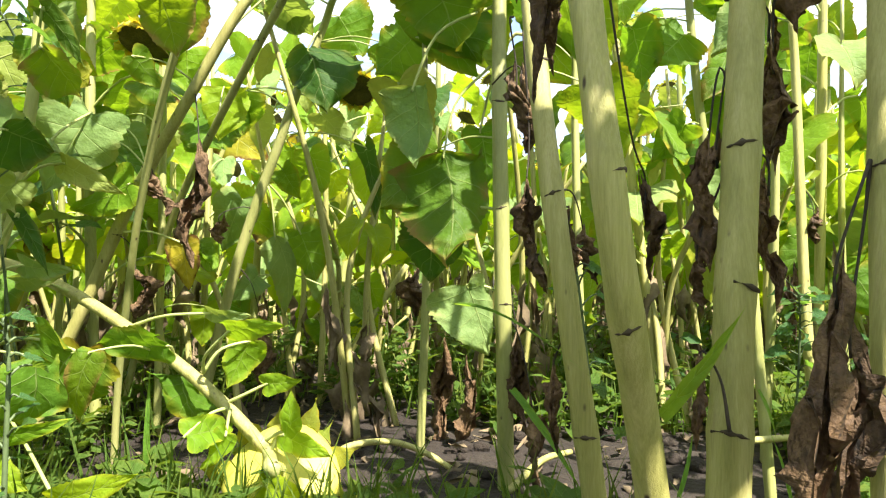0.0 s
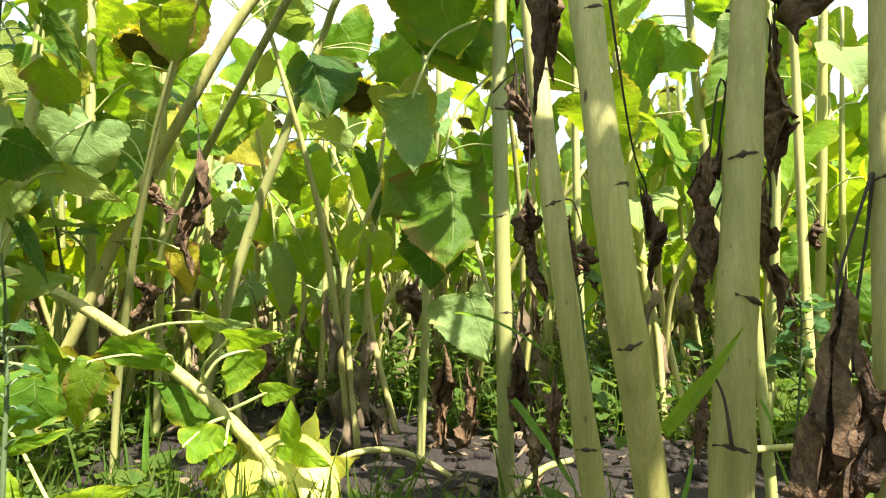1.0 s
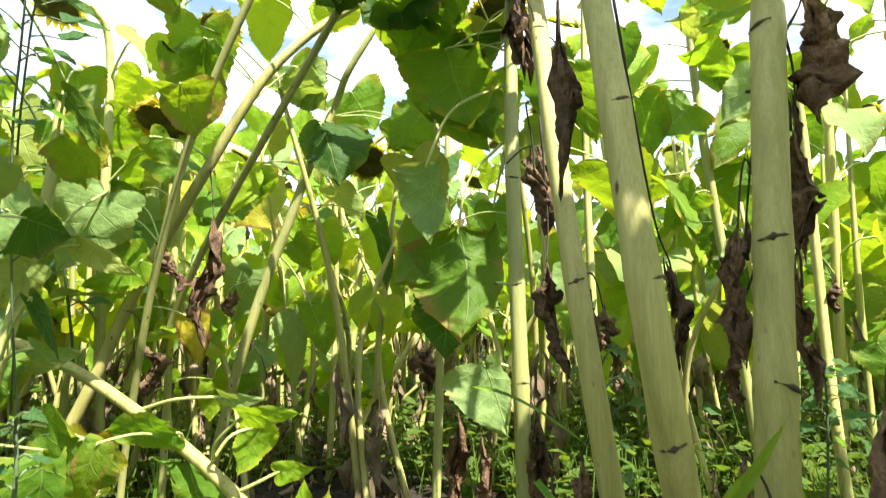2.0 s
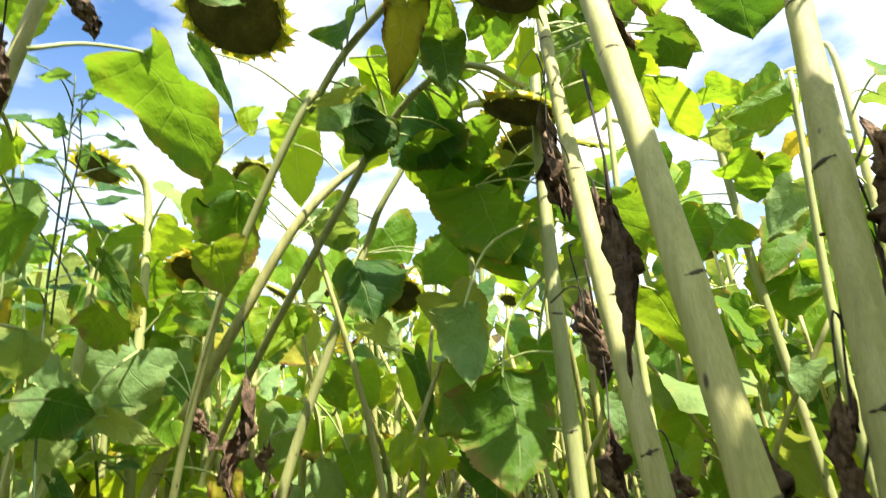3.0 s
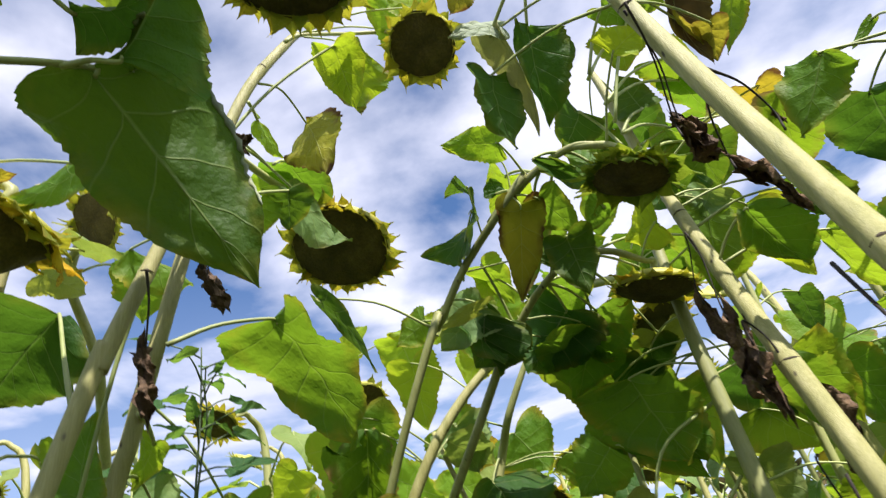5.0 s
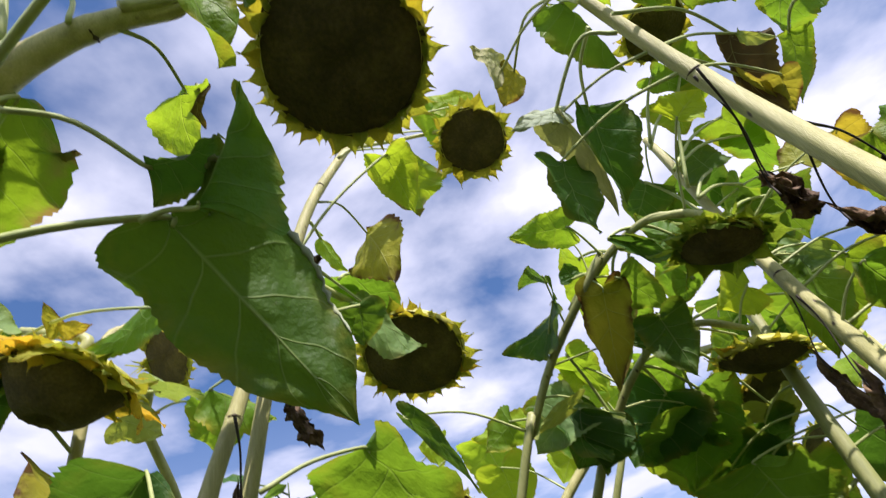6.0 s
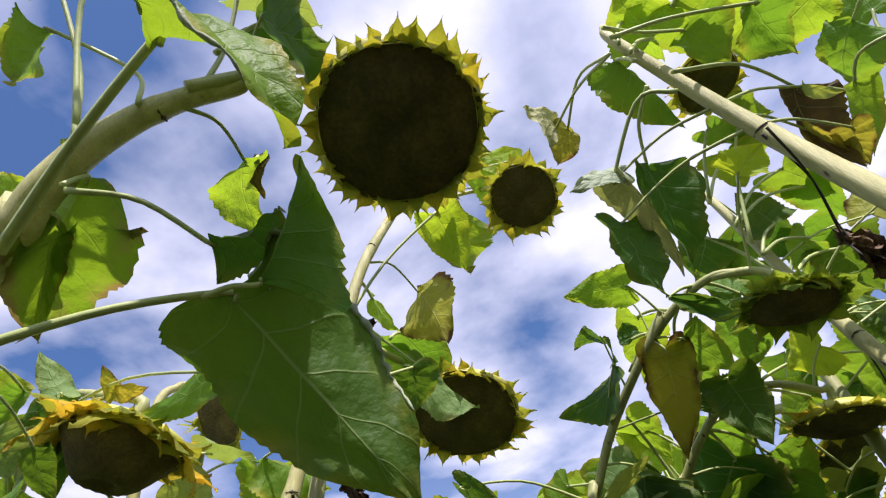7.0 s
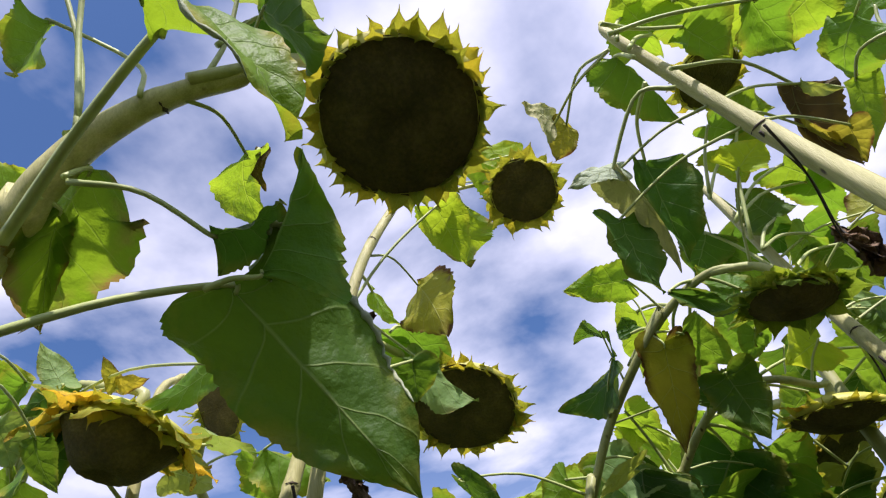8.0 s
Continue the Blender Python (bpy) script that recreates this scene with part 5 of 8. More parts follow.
leaf(thick_plant, None, (0.173, 0.680, 1.231), (0.176, 0.720, 1.201), 0.044, (0.43, 0.52, 0.74), "yellow", 122)
leaf(thick_plant, None, (0.266, 0.852, 1.251), (0.305, 0.955, 1.178), 0.080, (0.40, 0.43, 0.81), "yellow", 123)
leaf(thick_plant, None, (0.273, 0.920, 1.131), (0.363, 0.952, 1.093), 0.060, (0.27, 0.33, 0.90), "deep", 124)
leaf(slim_plant, None, (0.266, 1.072, 1.166), (0.339, 1.158, 1.068), 0.111, (0.29, 0.60, 0.74), "fresh", 125)
leaf(slim_plant, None, (0.236, 1.015, 1.159), (0.173, 1.116, 1.067), 0.107, (0.54, 0.72, 0.43), "green", 126)
leaf(slim_plant, None, (0.174, 0.948, 1.163), (0.147, 0.965, 1.126), 0.073, (0.25, 0.93, 0.26), "pale", 127)
leaf(far_middle_plant, None, (0.692, 1.357, 1.260), (0.604, 1.457, 1.164), 0.137, (0.68, 0.72, 0.13), "green", 128)
leaf(far_middle_plant, None, (0.540, 1.389, 1.275), (0.634, 1.419, 1.240), 0.089, (0.14, 0.53, 0.84), "fresh", 129)
leaf(far_middle_plant, None, (0.594, 1.480, 1.120), (0.719, 1.530, 1.059), 0.102, (0.17, 0.57, 0.80), "fresh", 130)
leaf(far_middle_plant, None, (0.411, 1.439, 1.156), (0.427, 1.493, 1.063), 0.076, (0.60, 0.64, 0.48), "deep", 131)
leaf(far_middle_plant, None, (0.545, 1.440, 1.183), (0.647, 1.568, 1.181), 0.079, (-0.14, 0.13, 0.98), "pale", 132)
leaf(dark_plant, None, (-0.115, 0.828, 1.276), (-0.203, 0.825, 1.305), 0.063, (0.17, 0.77, 0.62), "fresh", 133)
leaf(dark_plant, None, (-0.109, 0.894, 1.200), (-0.149, 0.978, 1.081), 0.078, (0.13, 0.83, 0.54), "yellow", 134, bend=0.2)
leaf(dark_plant, None, (-0.058, 0.914, 1.134), (-0.051, 0.932, 1.039), 0.087, (0.22, 0.95, 0.21), "deep", 135, curl=0.5)
leaf(dark_plant, None, (-0.081, 0.895, 1.204), (-0.029, 0.978, 1.168), 0.074, (-0.09, 0.44, 0.89), "green", 136)
leaf(leaning_plant, None, (-0.269, 1.253, 1.244), (-0.259, 1.318, 1.128), 0.128, (-0.12, -0.86, -0.50), "green", 137)
leaf(leaning_plant, None, (-0.334, 1.304, 1.242), (-0.460, 1.286, 1.247), 0.076, (-0.14, 0.99, 0.04), "fresh", 138)
leaf(leaning_plant, None, (-0.423, 1.324, 1.186), (-0.428, 1.396, 1.056), 0.121, (-0.16, 0.86, 0.48), "fresh", 139)
leaf(leaning_plant, None, (-0.197, 1.298, 1.281), (-0.252, 1.332, 1.209), 0.114, (0.19, 0.94, 0.29), "fresh", 140)
leaf(leaning_plant, None, (-0.063, 1.366, 1.178), (-0.071, 1.398, 1.030), 0.222, (0.02, 0.98, 0.21), "green", 141, fold=-0.07, right=0.15, bend=-0.33, side=-0.07, lop=-0.14, skew=0.07, lobe=0.02)
leaf(slanting_plant, None, (-0.007, 1.266, 0.981), (0.081, 1.324, 0.851), 0.199, (-0.14, 0.94, 0.32), "green", 142, fold=0.50, right=0.27, bend=-0.00, side=0.16, lop=-0.39, skew=0.03, lobe=0.11)
leaf(slanting_plant, None, (-0.069, 1.392, 0.932), (-0.157, 1.422, 0.859), 0.141, (0.19, 0.97, 0.17), "green", 143)
leaf(green_plant, None, (0.101, 1.041, 1.188), (0.052, 1.089, 1.194), 0.092, (0.67, 0.63, 0.40), "fresh", 144)
leaf(green_plant, None, (0.118, 1.139, 0.806), (0.150, 1.199, 0.704), 0.100, (0.26, 0.80, 0.55), "pale", 145)
leaf(green_plant, None, (0.262, 1.237, 0.971), (0.349, 1.315, 0.848), 0.156, (0.25, 0.73, 0.64), "green", 146)
leaf(green_plant, None, (0.290, 1.185, 0.759), (0.370, 1.263, 0.635), 0.154, (0.24, 0.74, 0.62), "green", 147)

# leaves of the standing row
leaf(slanting_plant, (-0.298, 1.535, 1.010), (-0.330, 1.509, 0.949), (-0.276, 1.482, 0.782), 0.203, (0.43, -0.86, 0.28), "deep", 148, fold=-0.11, right=-0.73, bend=0.53, skew=-0.34, lobe=0.19, label='dark blue-green leaf facing the light')
leaf(leaning_plant, (-0.535, 1.292, 0.761), (-0.385, 1.357, 1.014), (-0.320, 1.522, 0.983), 0.108, (0.03, -0.20, -0.98), "pale", 149, fold=-0.04, right=0.51, bend=-0.06, lop=-0.12, skew=-0.33, lobe=-0.02)
leaf(leaning_plant, None, (-0.588, 1.284, 1.056), (-0.541, 1.269, 0.854), 0.146, (-0.22, 0.97, -0.12), "fresh", 150)
leaf(slanting_plant, (-0.364, 1.539, 0.848), (-0.561, 1.605, 0.853), (-0.618, 1.486, 0.705), 0.191, (-0.10, 0.79, -0.60), "green", 151, fold=0.42, right=0.69, bend=1.28, side=-0.09, lop=0.11, skew=-0.25, lobe=0.01)
leaf(green_plant, (0.088, 1.151, 0.790), (0.002, 1.145, 0.627), (0.004, 1.062, 0.424), 0.204, (0.37, 0.86, -0.35), "worn", 152, fold=-0.07, right=0.55, bend=0.80, side=-0.14, lop=-0.17, skew=-0.21, lobe=0.03, thick=0.0024, nu=50, nv=6, label='green leaf with a ragged brown rim and holes', via=(0.024, 1.143, 0.720))
leaf(green_plant, (0.100, 1.158, 0.908), (-0.054, 1.143, 0.751), (-0.048, 1.107, 0.589), 0.103, (0.26, 0.95, -0.20), "pale", 153, fold=-0.09, right=-0.31, bend=0.94, side=-0.06, lop=-0.15, skew=-0.34, lobe=0.07, thick=0.0027, via=(-0.006, 1.145, 0.853))
leaf(green_plant, (0.105, 1.112, 0.370), (0.043, 1.105, 0.385), (0.079, 1.084, 0.265), 0.116, (-0.02, 0.98, -0.18), "pale", 154, fold=-0.09, right=-0.16, bend=0.33, side=-0.11, skew=-0.39, lobe=0.16, via=(0.073, 1.104, 0.383))
leaf(green_plant, (0.107, 1.128, 0.521), (-0.021, 1.218, 0.503), (-0.027, 1.221, 0.387), 0.144, (0.15, 0.99, 0.02), "deep", 155)
leaf(green_plant, (0.101, 1.151, 0.788), (0.072, 1.194, 0.681), (0.085, 1.196, 0.572), 0.087, (0.57, 0.82, 0.09), "green", 156)
leaf(slanting_plant, None, (-0.060, 1.336, 0.976), (0.081, 1.340, 0.821), 0.128, (0.35, 0.88, 0.34), "green", 157)
leaf(slanting_plant, None, (0.020, 1.385, 1.003), (0.071, 1.389, 0.877), 0.140, (0.38, 0.91, 0.17), "green", 158)
leaf(slanting_plant, None, (-0.122, 1.587, 0.956), (-0.051, 1.638, 0.898), 0.147, (-0.05, 0.78, 0.63), "fresh", 159)
leaf(slanting_plant, (-0.447, 1.565, 0.633), (-0.425, 1.572, 0.495), (-0.419, 1.655, 0.289), 0.089, (-0.65, 0.71, 0.26), "pale", 160, fold=-0.09, right=-0.10, bend=-0.16, side=-0.40, lop=-0.22, skew=-0.11, lobe=-0.02, via=(-0.431, 1.563, 0.586))
leaf(slanting_plant, (-0.447, 1.565, 0.633), (-0.373, 1.618, 0.508), (-0.329, 1.622, 0.376), 0.132, (0.13, 0.99, 0.07), "green", 161)
leaf(slanting_plant, None, (-0.427, 1.742, 0.750), (-0.419, 1.745, 0.618), 0.095, (-0.23, 0.97, 0.01), "fresh", 162)
leaf(leaning_plant, (-0.714, 1.359, 0.491), (-0.580, 1.379, 0.470), (-0.562, 1.382, 0.364), 0.075, (-0.21, 0.98, -0.01), "yellow", 163)
leaf(slanting_plant, None, (-0.337, 1.690, 0.836), (-0.245, 1.693, 0.728), 0.092, (0.37, 0.86, 0.34), "pale", 164)
leaf(slanting_plant, None, (-0.202, 1.593, 0.724), (-0.173, 1.598, 0.536), 0.065, (0.56, 0.82, 0.11), "deep", 165)
leaf(slanting_plant, None, (-0.373, 1.434, 1.064), (-0.347, 1.436, 0.959), 0.145, (0.03, 1.00, 0.03), "pale", 166)
leaf(slanting_plant, None, (-0.267, 1.584, 1.058), (-0.209, 1.587, 0.956), 0.174, (0.18, 0.97, 0.13), "green", 167)
leaf(leaning_plant, None, (-0.617, 1.487, 0.936), (-0.617, 1.490, 0.834), 0.122, (-0.21, 0.98, 0.03), "fresh", 168)
leaf(slanting_plant, None, (-0.265, 1.902, 0.351), (-0.239, 1.905, 0.248), 0.095, (-0.06, 1.00, 0.01), "pale", 169)
leaf(slanting_plant, None, (-0.377, 1.905, 0.248), (-0.369, 1.907, 0.162), 0.095, (-0.12, 0.99, 0.01), "green", 170)

# wilted plants and weeds on the left
wilted_plant = sunflower((-0.778, 0.998, 0.000), "tall wilted sunflower with grey-green and yellow leaves")
stalk(wilted_plant, ((-0.778, 0.998, -0.040), (-0.773, 1.001, 0.097), (-0.765, 1.006, 0.193), (-0.743, 1.021, 0.392), (-0.718, 1.047, 0.553), (-0.689, 1.042, 0.724), (-0.680, 1.039, 0.848)), (0.0120, 0.0120, 0.0110, 0.0100, 0.0080), STALK_GREEN)
leaf(wilted_plant, (-0.718, 1.047, 0.553), (-0.692, 0.945, 0.631), (-0.585, 0.946, 0.592), 0.103, (-0.01, -1.00, -0.05), "pale", 171)
leaf(wilted_plant, (-0.689, 1.042, 0.724), (-0.680, 1.040, 0.800), (-0.632, 1.043, 0.686), 0.095, (-0.24, 0.97, -0.07), "green", 172)
leaf(wilted_plant, (-0.689, 1.042, 0.724), (-0.652, 1.092, 0.759), (-0.622, 1.092, 0.739), 0.060, (0.04, 0.99, 0.09), "yellow", 173)
leaf(wilted_plant, (-0.689, 1.042, 0.724), (-0.643, 0.990, 0.832), (-0.575, 0.992, 0.737), 0.045, (0.32, 0.91, 0.25), "deep", 174)
leaf(wilted_plant, (-0.718, 1.047, 0.553), (-0.679, 1.193, 0.713), (-0.766, 1.197, 0.561), 0.163, (0.31, -0.93, -0.20), "pale", 175)
leaf(wilted_plant, (-0.718, 1.047, 0.553), (-0.611, 0.996, 0.583), (-0.507, 0.997, 0.533), 0.045, (-0.09, -0.97, -0.21), "pale", 176)
leaf(wilted_plant, (-0.743, 1.021, 0.392), (-0.683, 0.997, 0.556), (-0.729, 0.998, 0.501), 0.073, (0.27, -0.93, -0.25), "pale", 177)
leaf(wilted_plant, (-0.743, 1.021, 0.392), (-0.782, 1.098, 0.510), (-0.702, 1.099, 0.490), 0.060, (0.06, 0.97, 0.25), "fresh", 178)
leaf(wilted_plant, (-0.743, 1.021, 0.392), (-0.649, 0.948, 0.497), (-0.602, 0.951, 0.403), 0.030, (-0.01, 1.00, 0.02), "deep", 179)
leaf(wilted_plant, (-0.743, 1.021, 0.392), (-0.674, 1.000, 0.420), (-0.593, 1.001, 0.411), 0.045, (-0.05, -0.90, -0.43), "pale", 180)
leaf(wilted_plant, (-0.747, 1.004, 0.284), (-0.563, 0.954, 0.291), (-0.641, 0.956, 0.187), 0.164, (-0.08, 0.99, 0.09), "green", 181)
leaf(wilted_plant, (-0.747, 1.004, 0.284), (-0.563, 0.984, 0.287), (-0.577, 0.987, 0.176), 0.080, (-0.32, 0.94, 0.06), "yellow", 182)
leaf(wilted_plant, (-0.747, 1.004, 0.284), (-0.583, 0.804, 0.282), (-0.525, 0.804, 0.286), 0.029, (0.01, -0.98, -0.22), "pale", 183)
leaf(wilted_plant, (-0.747, 1.004, 0.284), (-0.569, 0.806, 0.199), (-0.474, 0.805, 0.223), 0.029, (0.06, -0.97, -0.25), "fresh", 184)
leaf(wilted_plant, (-0.765, 1.006, 0.211), (-0.465, 0.758, 0.134), (-0.366, 0.757, 0.170), 0.044, (0.00, -1.00, -0.03), "fresh", 185)
leaf(wilted_plant, (-0.765, 1.006, 0.211), (-0.583, 0.807, 0.159), (-0.532, 0.808, 0.130), 0.044, (0.20, -0.92, 0.33), "fresh", 186)
leaf(wilted_plant, (-0.810, 0.973, 1.103), (-0.786, 0.936, 0.929), (-0.761, 0.967, 0.804), 0.135, (0.44, -0.89, -0.13), "pale", 187)
leaf(wilted_plant, (-0.810, 0.973, 1.103), (-0.742, 0.972, 0.716), (-0.752, 0.999, 0.644), 0.095, (0.59, -0.72, -0.36), "pale", 188, wave=0.1)
leaf(wilted_plant, (-0.810, 0.973, 1.103), (-0.741, 1.170, 0.896), (-0.705, 1.194, 0.841), 0.098, (0.29, -0.93, -0.23), "pale", 189)
leaf(wilted_plant, (-0.810, 0.973, 1.103), (-0.883, 1.088, 0.801), (-0.885, 1.110, 0.746), 0.030, (-0.47, 0.81, 0.35), "yellow", 190)
leaf(leaning_plant, None, (-0.501, 1.184, 1.044), (-0.572, 1.308, 0.854), 0.144, (-0.20, 0.78, 0.59), "green", 191)
leaf(leaning_plant, None, (-0.396, 1.451, 1.074), (-0.341, 1.493, 0.980), 0.150, (-0.05, 0.92, 0.39), "green", 192)
leaf(leaning_plant, None, (-0.539, 1.626, 0.877), (-0.587, 1.675, 0.745), 0.160, (-0.06, 0.93, 0.37), "green", 193)
leaf(leaning_plant, None, (-0.269, 1.089, 1.164), (-0.204, 1.061, 1.024), 0.127, (0.64, -0.64, 0.43), "deep", 194, fold=-0.05, right=-0.09, bend=-0.09, side=-0.13, lop=-0.17, skew=-0.35, lobe=0.19)
leaf(leaning_plant, None, (-0.476, 1.454, 1.319), (-0.452, 1.512, 1.181), 0.145, (-0.07, 0.93, 0.37), "fresh", 195)
leaf(leaning_plant, None, (-0.594, 1.530, 1.376), (-0.653, 1.517, 1.396), 0.092, (-0.13, 0.96, 0.25), "fresh", 196)
leaf(leaning_plant, None, (-0.102, 1.334, 1.156), (-0.090, 1.374, 1.060), 0.190, (0.15, 0.91, 0.39), "green", 197)
leaf(leaning_plant, None, (-0.265, 1.400, 1.227), (-0.331, 1.428, 1.145), 0.136, (-0.02, 0.94, 0.33), "fresh", 198)
leaf(green_plant, None, (-0.091, 1.265, 0.793), (-0.049, 1.335, 0.626), 0.141, (0.18, 0.89, 0.42), "pale", 199)
leaf(green_plant, None, (-0.008, 1.171, 0.639), (-0.117, 1.154, 0.526), 0.177, (0.03, 0.98, -0.18), "green", 200)
leaf(green_plant, None, (-0.126, 1.519, 0.960), (-0.085, 1.560, 0.867), 0.136, (0.07, 0.90, 0.43), "green", 201)
leaf(slanting_plant, None, (-0.189, 1.489, 1.292), (-0.128, 1.485, 1.313), 0.087, (-0.16, 0.79, 0.59), "fresh", 202)
leaf(far_middle_plant, None, (0.648, 1.574, 1.253), (0.657, 1.548, 1.320), 0.102, (0.21, 0.92, 0.33), "fresh", 203)
leaf(far_middle_plant, None, (0.720, 1.621, 1.151), (0.723, 1.654, 1.069), 0.145, (0.57, 0.75, 0.32), "green", 204)
leaf(far_middle_plant, None, (0.665, 1.350, 1.007), (0.602, 1.391, 0.891), 0.106, (0.73, 0.67, -0.16), "pale", 205)
leaf(far_middle_plant, None, (0.732, 1.628, 0.865), (0.756, 1.677, 0.749), 0.190, (0.56, 0.72, 0.42), "green", 206)
leaf(far_middle_plant, None, (0.505, 1.593, 1.168), (0.503, 1.611, 1.080), 0.082, (0.46, 0.87, 0.16), "fresh", 207)
leaf(far_middle_plant, None, (0.729, 1.602, 1.158), (0.757, 1.623, 1.054), 0.135, (0.57, 0.76, 0.31), "fresh", 208)
leaf(far_middle_plant, None, (0.671, 1.582, 1.247), (0.661, 1.602, 1.144), 0.090, (0.52, 0.85, 0.12), "green", 209)
leaf(far_middle_plant, None, (0.705, 1.426, 1.269), (0.662, 1.446, 1.163), 0.109, (0.57, 0.82, -0.08), "green", 210)
leaf(far_middle_plant, None, (0.638, 1.514, 1.330), (0.710, 1.522, 1.301), 0.073, (0.26, 0.56, 0.78), "fresh", 211)
leaf(far_middle_plant, None, (0.617, 1.577, 1.010), (0.543, 1.589, 0.940), 0.160, (0.22, 0.97, -0.07), "green", 212)
leaf(far_middle_plant, None, (0.664, 1.383, 0.967), (0.618, 1.396, 0.893), 0.089, (0.53, 0.83, -0.18), "pale", 213)
leaf(far_middle_plant, None, (0.744, 1.606, 0.880), (0.741, 1.634, 0.738), 0.160, (0.58, 0.80, 0.15), "fresh", 214)
leaf(thick_plant, None, (0.247, 0.859, 1.002), (0.321, 0.934, 0.929), 0.082, (0.60, 0.18, 0.78), "fresh", 215, fold=0.21, right=-0.15, bend=-0.67, side=0.14, lop=-0.20, skew=0.36, lobe=0.07)
leaf(dark_plant, None, (-0.494, 1.183, 1.019), (-0.564, 1.311, 0.845), 0.186, (-0.04, -0.81, -0.58), "worn", 216, fold=0.58, right=0.82, bend=-0.20, side=0.04, lop=-0.27, skew=0.09, lobe=0.04)
leaf(leaning_plant, None, (-1.041, 1.284, 1.000), (-0.946, 1.286, 0.936), 0.091, (-0.11, -0.97, -0.19), "green", 217)
leaf(wilted_plant, None, (-1.043, 1.542, 0.925), (-1.011, 1.671, 0.793), 0.132, (-0.50, 0.68, 0.54), "pale", 218)
leaf(leaning_plant, None, (-1.171, 1.432, 0.946), (-1.338, 1.507, 0.868), 0.121, (0.04, 0.77, 0.64), "worn", 219)
leaf(wilted_plant, None, (-0.997, 1.252, 0.918), (-1.154, 1.333, 0.834), 0.140, (-0.39, 0.18, 0.90), "pale", 220)
leaf(leaning_plant, None, (-0.926, 1.539, 0.937), (-0.888, 1.529, 0.819), 0.096, (0.66, -0.70, 0.27), "pale", 221)
leaf(wilted_plant, None, (-1.407, 1.641, 0.925), (-1.495, 1.712, 0.796), 0.122, (-0.28, 0.75, 0.60), "green", 222)
leaf(leaning_plant, None, (-0.738, 1.441, 0.739), (-0.734, 1.480, 0.644), 0.090, (0.75, -0.62, -0.23), "pale", 223)
leaf(wilted_plant, None, (-0.734, 1.360, 0.699), (-0.791, 1.307, 0.624), 0.113, (0.75, -0.66, -0.11), "green", 224)
leaf(leaning_plant, None, (-1.189, 1.567, 1.107), (-1.217, 1.558, 0.984), 0.106, (-0.78, 0.61, 0.14), "fresh", 225)
leaf(wilted_plant, None, (-1.089, 1.561, 0.633), (-0.986, 1.548, 0.497), 0.132, (-0.61, 0.59, -0.52), "worn", 226)
leaf(leaning_plant, None, (-0.584, 1.166, 0.815), (-0.550, 1.219, 0.766), 0.063, (-0.72, 0.66, 0.21), "green", 227)
leaf(wilted_plant, None, (-0.630, 1.286, 0.803), (-0.538, 1.248, 0.746), 0.073, (-0.01, 0.82, -0.57), "green", 228)
leaf(leaning_plant, None, (-1.129, 1.628, 1.015), (-1.175, 1.707, 0.914), 0.100, (-0.10, -0.81, -0.58), "worn", 229)
leaf(wilted_plant, None, (-0.912, 1.154, 0.820), (-0.897, 1.232, 0.744), 0.094, (0.70, -0.57, -0.44), "green", 230)
leaf(leaning_plant, None, (-0.966, 1.215, 0.909), (-0.992, 1.169, 0.839), 0.071, (0.43, -0.82, 0.38), "pale", 231)
leaf(wilted_plant, None, (-0.797, 1.648, 0.891), (-0.928, 1.715, 0.785), 0.140, (-0.38, 0.50, 0.78), "fresh", 232)
leaf(leaning_plant, None, (-0.734, 1.431, 0.608), (-0.834, 1.469, 0.520), 0.121, (-0.05, 0.90, 0.43), "pale", 233)
leaf(wilted_plant, None, (-0.652, 1.290, 0.589), (-0.786, 1.314, 0.535), 0.106, (0.24, 0.95, -0.18), "fresh", 234)
leaf(leaning_plant, None, (-0.747, 1.190, 0.956), (-0.793, 1.254, 0.852), 0.115, (0.67, -0.46, -0.58), "green", 235)
leaf(wilted_plant, None, (-0.804, 1.552, 1.094), (-0.907, 1.610, 1.032), 0.107, (-0.04, -0.76, -0.65), "fresh", 236)
leaf(leaning_plant, None, (-0.986, 1.605, 0.946), (-0.988, 1.658, 0.784), 0.130, (0.89, -0.43, -0.15), "pale", 237)
leaf(wilted_plant, None, (-1.035, 1.545, 0.665), (-1.035, 1.618, 0.571), 0.091, (0.95, -0.24, -0.18), "pale", 238)
leaf(leaning_plant, None, (-1.140, 1.342, 0.814), (-1.050, 1.340, 0.682), 0.120, (-0.03, -1.00, -0.01), "green", 239)
leaf(wilted_plant, None, (-1.349, 1.619, 0.827), (-1.385, 1.728, 0.693), 0.138, (-0.91, 0.15, 0.37), "fresh", 240)
leaf(leaning_plant, None, (-1.063, 1.427, 0.679), (-1.006, 1.526, 0.574), 0.118, (-0.89, 0.45, -0.07), "worn", 241)
leaf(wilted_plant, None, (-0.921, 1.219, 0.608), (-0.908, 1.179, 0.538), 0.063, (-0.30, 0.80, -0.51), "pale", 242)
leaf(leaning_plant, None, (-0.923, 1.381, 0.806), (-0.830, 1.355, 0.710), 0.098, (-0.52, 0.55, -0.66), "green", 243)
leaf(wilted_plant, None, (-0.861, 1.675, 0.823), (-0.944, 1.805, 0.670), 0.152, (-0.34, 0.62, 0.71), "pale", 244)
leaf(leaning_plant, None, (-1.044, 1.420, 0.959), (-0.984, 1.460, 0.800), 0.149, (0.33, -0.94, -0.11), "pale", 245)
leaf(wilted_plant, None, (-0.987, 1.321, 0.626), (-1.088, 1.406, 0.515), 0.105, (-0.12, 0.74, 0.67), "fresh", 246)
